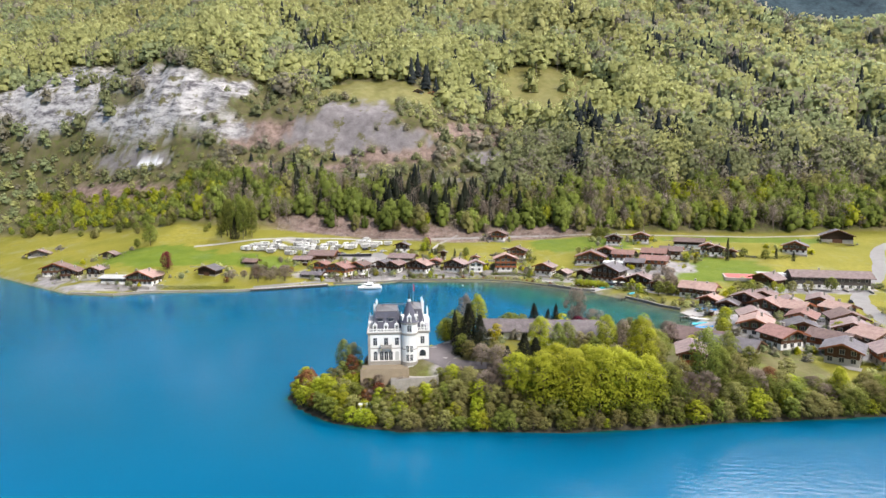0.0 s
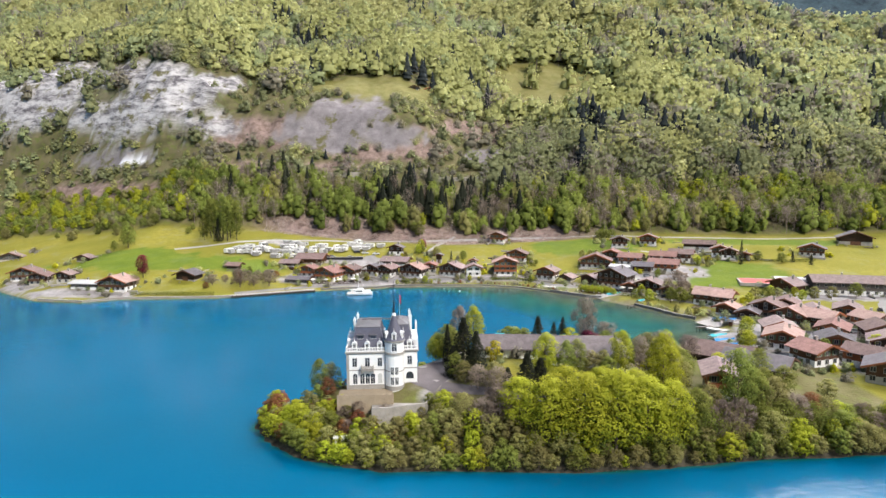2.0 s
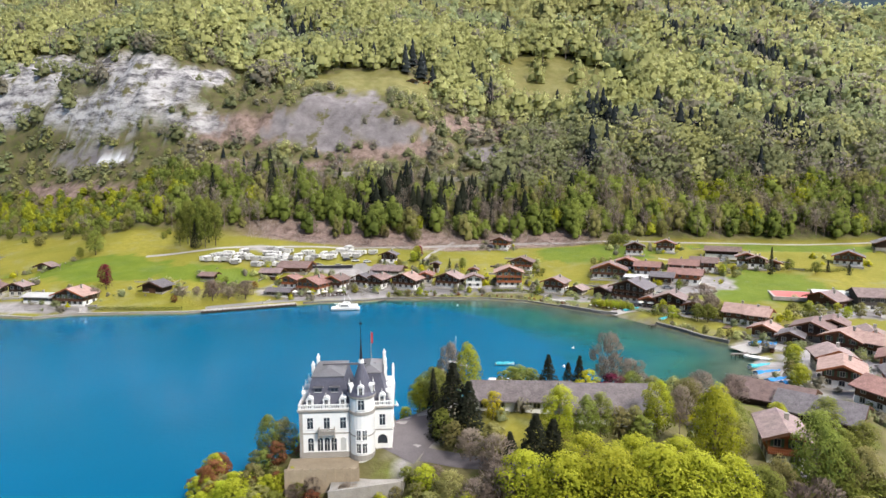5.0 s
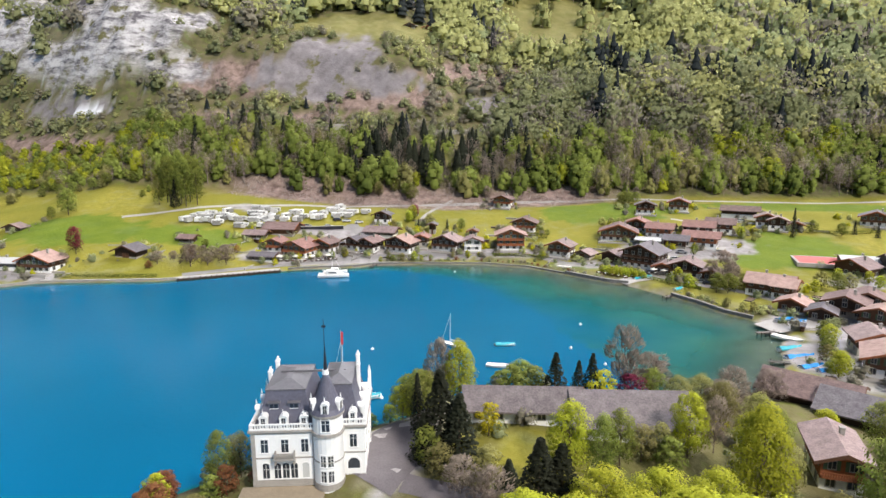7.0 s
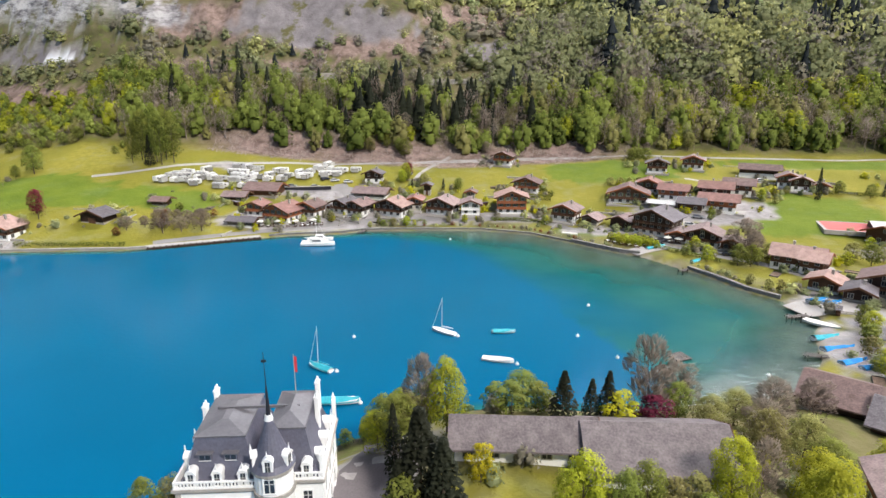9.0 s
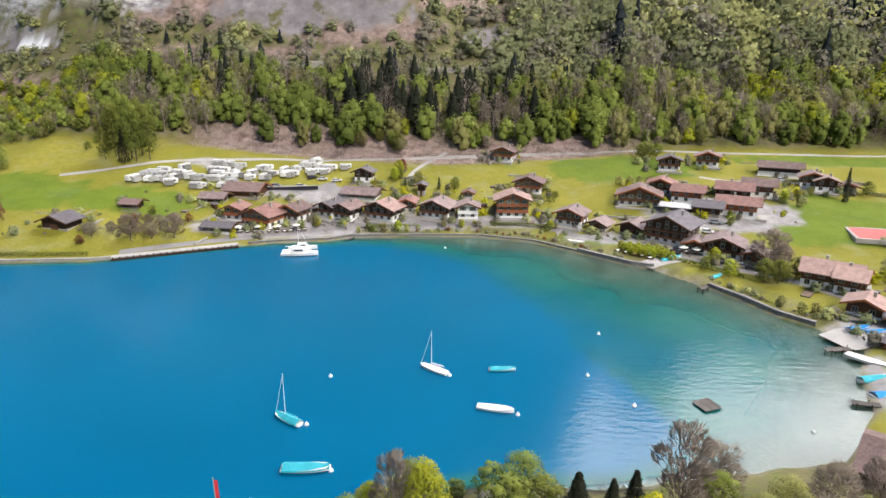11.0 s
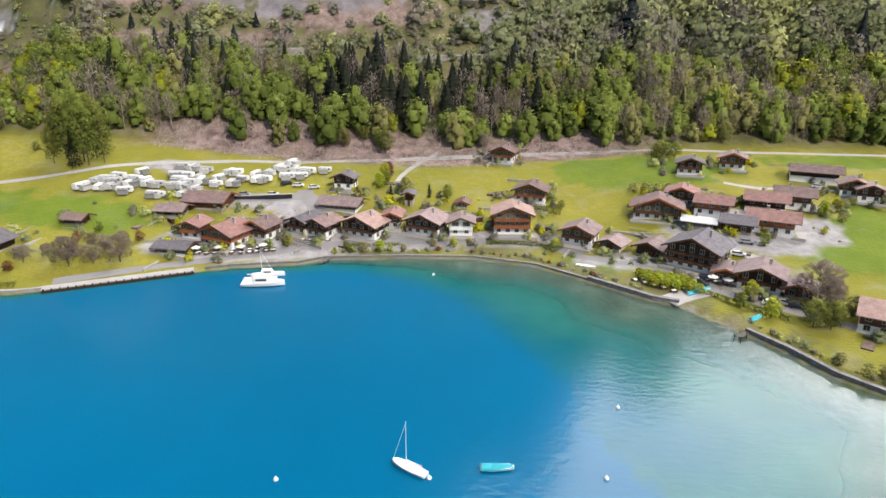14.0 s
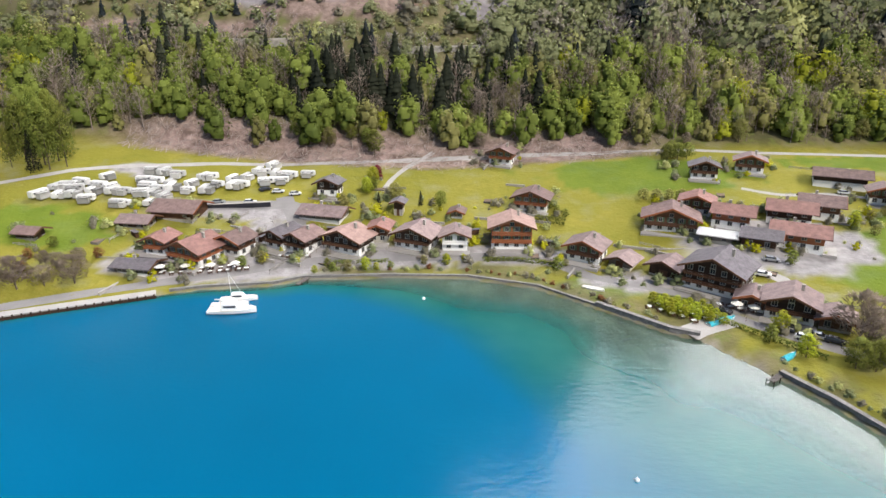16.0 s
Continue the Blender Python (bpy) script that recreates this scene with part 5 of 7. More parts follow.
def quads_mesh(name, centre, normal, size, tint, material, aspect=1.0):
    """Small leaf sprays: one bent four-cornered piece for each centre."""
    n = len(centre)
    normal = normal / np.maximum(np.linalg.norm(normal, axis=1, keepdims=True), 1e-6)
    ref = np.where(np.abs(normal[:, 2:3]) > 0.9, np.array([[1.0, 0, 0]]), np.array([[0, 0, 1.0]]))
    u = np.cross(normal, ref)
    u /= np.linalg.norm(u, axis=1, keepdims=True)
    v = np.cross(normal, u)
    a = rng.uniform(0, 2 * np.pi, n)[:, None]
    u, v = u * np.cos(a) + v * np.sin(a), v * np.cos(a) - u * np.sin(a)
    s = size[:, None] if np.ndim(size) else size
    bend = normal * s * 0.25
    co = np.stack([centre - u * s - bend, centre - v * s * aspect + bend, centre + u * s - bend, centre + v * s * aspect + bend], 1).reshape(-1, 3)
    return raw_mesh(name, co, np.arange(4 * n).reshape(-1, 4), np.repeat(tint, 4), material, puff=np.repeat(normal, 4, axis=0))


def raw_mesh(name, co, quads, tint, *materials, slots=None, puff=None):
    me = bpy.data.meshes.new(name)
    me.vertices.add(len(co))
    me.vertices.foreach_set("co", np.ascontiguousarray(co, np.float32).ravel())
    me.loops.add(quads.size)
    me.loops.foreach_set("vertex_index", np.ascontiguousarray(quads, np.int32).ravel())
    me.polygons.add(len(quads))
    me.polygons.foreach_set("loop_start", np.arange(0, quads.size, quads.shape[1], dtype=np.int32))
    if slots is not None:
        me.polygons.foreach_set("material_index", np.ascontiguousarray(slots, np.int32))
    me.update(calc_edges=True)
    t = me.attributes.new("tint", "FLOAT", "POINT")
    t.data.foreach_set("value", np.ascontiguousarray(tint, np.float32))
    if puff is not None:
        t = me.attributes.new("puff", "FLOAT_VECTOR", "POINT")
        t.data.foreach_set("vector", np.ascontiguousarray(puff, np.float32).ravel())
    for m in materials:
        me.materials.append(m)
    return me


def broad_cloud(lobes, per, spread=1.0, squat=1.0, base=0.28, jit=1.0):
    """Leaf places for a round-headed tree one unit high: centres, normals, tint."""
    C, N, T = [], [], []
    for k in range(lobes):
        a = 2.399 * k + rng.uniform(-0.4, 0.4)
        h = (k + 0.5) / lobes
        zz = base + (1 - base) * h * 0.9
        reach = 0.30 * spread * math.sqrt(max(0.03, 1 - (2 * h - 0.85) ** 2 * 0.85)) * rng.uniform(0.55, 1.05)
        c = np.array([reach * math.cos(a), reach * math.sin(a), zz])
        r = 0.15 * rng.uniform(0.75, 1.25) * (1.1 - 0.3 * h)
        d = rng.normal(size=(per, 3))
        d /= np.linalg.norm(d, axis=1, keepdims=True)
        d[:, 2] = np.where(d[:, 2] < -0.5, -d[:, 2], d[:, 2])
        rad = r * rng.uniform(0.72, 1.12, (per, 1))
        p = c + d * rad * np.array([spread, spread, squat * 0.85])
        C.append(p)
        out = p - np.array([0, 0, 0.45])
        N.append(d * 0.9 + rng.normal(size=d.shape) * 0.14 * jit + out * 1.1 + np.array([0, 0, 0.25]))
        # top light and underside shade are put into the tint, plus random tone
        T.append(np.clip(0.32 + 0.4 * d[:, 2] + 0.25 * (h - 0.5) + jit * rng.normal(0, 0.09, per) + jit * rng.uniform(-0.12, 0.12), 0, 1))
    return np.concatenate(C), np.concatenate(N), np.concatenate(T)


def fir_cloud(layers, per, width=0.2):
    C, N, T = [], [], []
    for k in range(layers):
        h = k / layers
        z = 0.08 + 0.9 * h
        r = width * (1 - h) ** 0.85 * rng.uniform(0.82, 1.15) + 0.008
        a = rng.uniform(0, 2 * np.pi, per)
        q = np.sqrt(rng.uniform(0.12, 1, per)) * r
        p = np.stack([q * np.cos(a), q * np.sin(a), z - q * 0.45 + rng.uniform(-0.012, 0.012, per)], 1)
        C.append(p)
        N.append(np.stack([np.cos(a) * 0.6, np.sin(a) * 0.6, np.full(per, 1.0)], 1) + rng.normal(size=(per, 3)) * 0.3)
        # tint falls toward the stem: shade within the fir is put into the colour
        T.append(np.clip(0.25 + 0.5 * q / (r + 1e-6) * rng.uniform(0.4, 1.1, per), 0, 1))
    return np.concatenate(C), np.concatenate(N), np.concatenate(T)


def trunk_bm(height, radius, limbs=5, reach=0.25, start=0.25, lean=0.02):
    bm = bmesh.new()
    top = (lean, lean * 0.5, height)
    rod(bm, (0, 0, -0.06), (lean * 0.4, 0, height * 0.5), radius, radius * 0.7, 6)
    rod(bm, (lean * 0.4, 0, height * 0.5), top, radius * 0.7, radius * 0.15, 6)
    for i in range(limbs):
        a = 2.4 * i + 0.5
        z = height * (start + (0.9 - start) * i / limbs)
        b = (reach * math.cos(a), reach * math.sin(a), z + reach * 0.8)
        rod(bm, (lean * z / height, 0, z), b, radius * 0.4, radius * 0.1, 5)
    return bm


def bare_bm(seed, levels=3, radius=0.02):
    """A leafless crown: forked limbs down to twigs, one unit high."""
    r = random.Random(seed)
    bm = bmesh.new()

    def grow(p, d, length, rad, level):
        q = p + d * length
        rod(bm, p, q, rad, rad * 0.62, 5 if level < 2 else 3)
        if level >= levels:
            return
        for i in range(4 if level < 2 else 5):
            axis = Vector((r.uniform(-1, 1), r.uniform(-1, 1), r.uniform(-0.2, 0.8))).normalized()
            nd = (d * 0.75 + axis * 0.75 + Vector((0, 0, 0.12))).normalized()
            start = p.lerp(q, r.uniform(0.5, 1.0)) if i else q
            grow(start, nd, length * r.uniform(0.58, 0.8), rad * 0.55, level + 1)
    grow(Vector((0, 0, -0.04)), Vector((0, 0, 1)), 0.32, radius, 0)
    return bm


TREE_MESHES = {}


def tree_meshes(kind, v, low=False):
    if low and kind not in ("fir", "cypress", "twig"):
        if (kind, v, "low") not in TREE_MESHES:
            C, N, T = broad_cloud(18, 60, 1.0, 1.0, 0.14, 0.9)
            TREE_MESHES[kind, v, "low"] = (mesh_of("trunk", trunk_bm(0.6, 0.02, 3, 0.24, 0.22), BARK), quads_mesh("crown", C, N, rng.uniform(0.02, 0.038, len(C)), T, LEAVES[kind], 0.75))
        return TREE_MESHES[kind, v, "low"]
    if (kind, v) in TREE_MESHES:
        return TREE_MESHES[kind, v]
    if kind == "fir":
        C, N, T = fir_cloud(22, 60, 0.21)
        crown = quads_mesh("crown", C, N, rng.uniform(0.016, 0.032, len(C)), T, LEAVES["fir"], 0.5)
        trunk = mesh_of("trunk", trunk_bm(0.95, 0.014, 0), BARK)
    elif kind == "cypress":
        C, N, T = fir_cloud(26, 40, 0.13)
        C[:, :2] *= (0.8 + 0.5 * np.sin(np.clip(C[:, 2:3], 0, 1) * np.pi))
        crown = quads_mesh("crown", C, N + C * np.array([6, 6, 0]), rng.uniform(0.014, 0.026, len(C)), T, LEAVES["fir"], 0.6)
        trunk = mesh_of("trunk", trunk_bm(0.8, 0.014, 0), BARK)
    elif kind == "twig":
        crown_bm = bare_bm(v + 3, 3, 0.02)
        trunk = mesh_of("trunk", trunk_bm(0.45, 0.022, 5, 0.2, 0.5), BARK)
        crown = mesh_of("crown", crown_bm, PALE_BARK)
        C, N, T = broad_cloud(20, 85, 1.05, 1.05, 0.22)
        co, tint, puff = sprays(C, N, rng.uniform(0.025, 0.06, len(C)), T, 0.2, 1.0)
        extra = raw_mesh("twig_crown", co, np.arange(len(co)).reshape(-1, 4), tint, LEAVES["twig"], puff=puff)
        TREE_MESHES[kind, v] = (trunk, crown, extra)
        return TREE_MESHES[kind, v]
    else:
        lobes = 30
        fine = kind == "lime"
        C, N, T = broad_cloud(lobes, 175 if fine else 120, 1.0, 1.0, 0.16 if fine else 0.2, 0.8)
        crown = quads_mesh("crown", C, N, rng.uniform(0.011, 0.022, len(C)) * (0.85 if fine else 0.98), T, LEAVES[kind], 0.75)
        trunk = mesh_of("trunk", trunk_bm(0.72, 0.02, 6, 0.24, 0.22), BARK)
    TREE_MESHES[kind, v] = (trunk, crown)
    return TREE_MESHES[kind, v]


TREE_TALK = {"lime": "yellow-green spring leaves", "green": "fresh green leaves", "olive": "thin olive budding leaves", "yellow": "yellow spring leaves",
             "red": "dark copper-red leaves", "rust": "rusty brown leaves", "fir": "dark green needles", "cypress": "dense dark green needles", "twig": "bare grey-brown twigs"}


def tree(kind, x, y, tall, wide=None, v=0, where="on the wooded headland", lift=0.0, group="trees on the headland"):
    """wide: the crown's width over its height, where 0.75 is usual for a broad crown."""
    z = height(x, y) + lift
    name = {"fir": "fir_tree", "cypress": "cypress_tree", "twig": "bare_tree"}.get(kind, "leafy_tree")
    if tall < 4.5 and kind not in ("fir", "cypress"):
        name = "bush"
    size = "low" if tall < 4.5 else "tall" if tall > 13 else "medium"
    noun = name.replace("_", " ").replace("leafy ", "")
    t = thing(name, x, y, z - 0.15, (x * 37 + y * 53) % 360, f"{size} {noun} with {TREE_TALK[kind]} {where}".replace("tall bare tree with bare", "tall tree with bare").replace("bare tree with bare", "tree with bare"), "bush" if name == "bush" else "tree", group)
    k = tall * (wide or 1.0)
    meshes = tree_meshes(kind, v % 3, tall < 6.5)
    for i, me in enumerate(meshes):
        o = new(("trunk", "crown", "twig_crown")[i], me)
        o.parent = t
        o.scale = (k, k, tall)
        if i == 2:
            tagged(o, kind="stuff")
    return t

# ---- the woods on the mountain ----
def lobe_quads(c, r, segs, lats):
    """A leaf tuft: rings of corners round c, closed on top; corners in fours, with their directions."""
    ring = []
    for lat in lats:
        a = np.arange(segs) * 2 * np.pi / segs + rng.uniform(0, 1)
        d = np.stack([np.cos(a) * np.cos(lat), np.sin(a) * np.cos(lat), np.full(segs, np.sin(lat))], 1)
        ring.append((c + d * r * rng.uniform(0.8, 1.2, (segs, 1)), d))
    P, D = [], []
    for (p, d), (q, e) in zip(ring, ring[1:]):
        for i in range(segs):
            j = (i + 1) % segs
            P += [p[i], p[j], q[j], q[i]]
            D += [d[i], d[j], e[j], e[i]]
    p, d = ring[-1]
    for k in range(segs // 2 - 1):
        for i in (0, 2 * k + 1, 2 * k + 2, (2 * k + 3) % segs):
            P.append(p[i])
            D.append(d[i] * 0.6 + np.array([0, 0, 0.6]))
    return np.array(P), np.array(D)


def crown_lobes(lobes, spread, base, segs, lats, squat=1.0, full=1.0):
    """A rounded crown of overlapping tufts, one unit high."""
    CO, T, PU = [], [], []
    for k in range(lobes):
        a = 2.399 * k + rng.uniform(-0.5, 0.5)
        h = (k + 0.5) / lobes
        z = base + (0.93 - base) * h
        reach = 0.29 * spread * math.sqrt(max(0.02, 1 - (2 * h - 0.8) ** 2 * 0.8)) * rng.uniform(0.5, 1.1)
        r = 0.17 * full * rng.uniform(0.75, 1.25) * (1.15 - 0.35 * h)
        c = np.array([reach * math.cos(a), reach * math.sin(a), z - r * 0.5])
        P, D = lobe_quads(c, np.array([r * spread, r * spread, r * 1.1 * squat]), segs, lats)
        out = P - np.array([0, 0, 0.42])
        CO.append(P)
        PU.append(D * 0.4 + out * 1.2 + np.array([0, 0, 0.5]))
        # tufts tinted lighter on top and darker below, as light would fall
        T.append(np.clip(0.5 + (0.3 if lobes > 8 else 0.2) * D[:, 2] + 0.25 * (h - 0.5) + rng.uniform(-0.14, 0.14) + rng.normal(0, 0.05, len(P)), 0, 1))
    return np.concatenate(CO), np.concatenate(T), np.concatenate(PU)


def fir_skirts(layers, segs, width):
    """Drooping tiers of boughs with a ragged hem."""
    CO, T, PU = [], [], []
    for k in range(layers):
        h = k / layers
        r = width * (1 - h) ** 0.8 * rng.uniform(0.85, 1.15) + 0.012
        z = 0.14 + 0.84 * h
        a = np.arange(segs) * 2 * np.pi / segs + rng.uniform(0, 1)
        R = r * rng.uniform(0.65, 1.2, segs)
        hem = np.stack([R * np.cos(a), R * np.sin(a), z - R * 0.5 + rng.uniform(-0.02, 0.02, segs)], 1)
        top = np.stack([0.22 * r * np.cos(a), 0.22 * r * np.sin(a), np.full(segs, z + 0.75 / layers + r * 0.25)], 1)
        n = np.stack([np.cos(a), np.sin(a), np.full(segs, 0.55)], 1)
        # hem lighter, inner edge dark: shade between the tiers is painted into the tint
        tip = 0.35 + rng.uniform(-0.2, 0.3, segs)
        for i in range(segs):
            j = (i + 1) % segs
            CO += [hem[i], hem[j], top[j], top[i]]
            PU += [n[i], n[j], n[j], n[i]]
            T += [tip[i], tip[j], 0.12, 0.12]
    return np.array(CO), np.array(T), np.array(PU)


def sprays(C, N, S, T, asp, up=0.0):
    """One small four-cornered spray for each place; up turns its length upward and outward."""
    n = len(C)
    N = N / np.maximum(np.linalg.norm(N, axis=1, keepdims=True), 1e-6)
    if up:
        u = np.stack([C[:, 0], C[:, 1], np.full(n, 0.22)], 1) + rng.normal(size=(n, 3)) * 0.09
        u /= np.linalg.norm(u, axis=1, keepdims=True)
        v = np.cross(rng.normal(size=(n, 3)), u)
        v /= np.maximum(np.linalg.norm(v, axis=1, keepdims=True), 1e-6)
    else:
        ref = np.where(np.abs(N[:, 2:3]) > 0.9, np.array([[1.0, 0, 0]]), np.array([[0, 0, 1.0]]))
        u = np.cross(N, ref)
        u /= np.linalg.norm(u, axis=1, keepdims=True)
        v = np.cross(N, u)
        a = rng.uniform(0, 2 * np.pi, n)[:, None]
        u, v = u * np.cos(a) + v * np.sin(a), v * np.cos(a) - u * np.sin(a)
    s = S[:, None]
    b = N * s * (0.0 if up else 0.3)
    co = np.stack([C - u * s - b, C - v * s * asp + b, C + u * s - b, C + v * s * asp + b], 1).reshape(-1, 3)
    return co, np.repeat(T, 4), np.repeat(N, 4, axis=0)


def upright(C, S, T):
    """Sprays that stand on edge round the crown, shaded by its rounded form."""
    out = C - np.array([0, 0, 0.3])
    face = out * np.array([1, 1, 0.25]) + rng.normal(size=C.shape) * 0.12
    co, tint, _ = sprays(C, face, S, T, 0.9)
    out = out / np.maximum(np.linalg.norm(out, axis=1, keepdims=True), 1e-6)
    return co, tint, np.repeat(out, 4, axis=0)


def far_template(kind, dense, front=False):
    """A light tree, one unit high: corner places, tint, bark faces and shading directions."""
    pieces = []
    if kind == "fir":
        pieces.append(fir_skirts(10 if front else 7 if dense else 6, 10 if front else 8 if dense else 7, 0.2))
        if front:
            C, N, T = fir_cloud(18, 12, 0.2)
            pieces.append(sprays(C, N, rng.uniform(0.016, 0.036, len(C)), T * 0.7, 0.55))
    elif kind == "twig":
        C, N, T = broad_cloud(15 if front else 9, 18 if front else 8 if dense else 4, 0.9, 1.2, 0.3)
        S = rng.uniform(0.03, 0.07, len(C)) * (1.0 if front else 1.3 if dense else 1.9)
        pieces.append(sprays(C, N, S, T, 0.1 if front else 0.16, 1.0))
    elif front:
        core, tint, puff = crown_lobes(9, 0.95, 0.24, 6, (-0.6, 0.05, 0.8))
        # cores here and below get a lower tint for the shade inside a crown
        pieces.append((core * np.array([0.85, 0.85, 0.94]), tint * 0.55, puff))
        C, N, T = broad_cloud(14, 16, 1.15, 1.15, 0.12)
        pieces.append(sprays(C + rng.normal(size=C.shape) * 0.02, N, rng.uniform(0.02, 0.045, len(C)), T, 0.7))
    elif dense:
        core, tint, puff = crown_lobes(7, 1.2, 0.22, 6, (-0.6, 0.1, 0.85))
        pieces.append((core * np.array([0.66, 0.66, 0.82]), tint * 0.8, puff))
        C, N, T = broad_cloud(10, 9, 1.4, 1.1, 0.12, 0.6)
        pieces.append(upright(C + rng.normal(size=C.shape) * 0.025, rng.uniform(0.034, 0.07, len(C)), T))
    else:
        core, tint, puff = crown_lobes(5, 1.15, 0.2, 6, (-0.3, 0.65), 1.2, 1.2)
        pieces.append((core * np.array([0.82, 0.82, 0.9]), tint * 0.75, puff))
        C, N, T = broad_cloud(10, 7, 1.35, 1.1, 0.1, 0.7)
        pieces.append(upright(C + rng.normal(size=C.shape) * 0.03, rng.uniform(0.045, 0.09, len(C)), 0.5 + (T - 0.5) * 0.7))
    co, tint, puff = (np.concatenate([p[i] for p in pieces]) for i in range(3))
    n = len(co) // 4
    # stem, and limbs on leafless trees
    bars = [((0, 0, -0.05), (0.01, 0, 0.75 if kind != "twig" else 0.92), 0.013)]
    if kind == "twig":
        for i in range(11 if front else 7 if dense else 3):
            q = 2.4 * i
            bars.append(((0, 0, 0.3 + 0.05 * i), (0.17 * math.cos(q), 0.17 * math.sin(q), 0.58 + 0.04 * i), 0.006))
    for p, q, r in bars:
        p, q = np.array(p), np.array(q)
        for d in (np.array([r, 0, 0]), np.array([0, r, 0])):
            co = np.concatenate([co, np.stack([p - d, p + d, q + d * 0.4, q - d * 0.4])])
            tint = np.concatenate([tint, np.full(4, 0.5)])
    puff = np.concatenate([puff, np.tile([[0.0, -0.6, 0.5]], (len(co) - 4 * n, 1))])
    bark = np.zeros(len(co) // 4, int)
    bark[n:] = 1
    return co, tint, bark, puff


def stand(name, kind, dense, front, xs, ys, zs, tall, wide, shade, label):
    """One sheet of trees of a kind; shade shifts each tree's tint."""
    if len(xs) == 0:
        return
    temps = [far_template(kind, dense, front) for _ in range(5)]
    pick = rng.integers(0, 5, len(xs))
    turn = rng.uniform(0, 2 * np.pi, len(xs))
    soft = 1.0 if front or kind == "fir" else 0.65
    CO, TI, BA, PU = [], [], [], []
    for k, (co, tint, bark, puff) in enumerate(temps):
        i = np.nonzero(pick == k)[0]
        c, s = np.cos(turn[i])[:, None], np.sin(turn[i])[:, None]
        X = (co[None, :, 0] * c - co[None, :, 1] * s) * (tall * wide)[i][:, None] + xs[i][:, None]
        Y = (co[None, :, 0] * s + co[None, :, 1] * c) * (tall * wide)[i][:, None] + ys[i][:, None]
        Z = co[None, :, 2] * tall[i][:, None] + zs[i][:, None]
        CO.append(np.stack([X, Y, Z], 2).reshape(-1, 3))
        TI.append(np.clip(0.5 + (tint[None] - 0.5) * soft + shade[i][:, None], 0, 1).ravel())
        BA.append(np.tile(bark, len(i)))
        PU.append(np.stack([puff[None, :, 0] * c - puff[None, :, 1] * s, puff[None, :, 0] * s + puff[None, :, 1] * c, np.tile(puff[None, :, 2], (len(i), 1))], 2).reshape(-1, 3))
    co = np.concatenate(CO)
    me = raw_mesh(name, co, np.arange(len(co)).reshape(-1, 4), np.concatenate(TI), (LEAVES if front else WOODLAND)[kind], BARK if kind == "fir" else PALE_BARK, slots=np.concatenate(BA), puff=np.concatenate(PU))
    tagged(new(name, me), label, "forest", kind="stuff")


def scatter(x0, x1, y0, y1, step, seed):
    g = np.random.default_rng(seed)
    X, Y = np.meshgrid(np.arange(x0, x1, step), np.arange(y0, y1, step))
    x = X.ravel() + g.uniform(-0.5, 0.5, X.size) * step
    y = Y.ravel() + g.uniform(-0.5, 0.5, X.size) * step
    keep = np.abs(x - 12) < 0.74 * (y + 20) + 45
    return x[keep], y[keep], g


def wooded(x, y, z):
    """How thickly wooded a place is, 0 to 1."""
    w = (y > forest_foot(x) + 3).astype(float)
    w *= 1 - 0.97 * clearing_mask(x, y)
    w *= 1 - 0.93 * rock_mask(x, y, z)
    w *= 1 - 0.95 * smooth(0.7, 1.05, scar_mask(x, y, z))
    return w


SPRING = "spring woodland on the mountain slope"


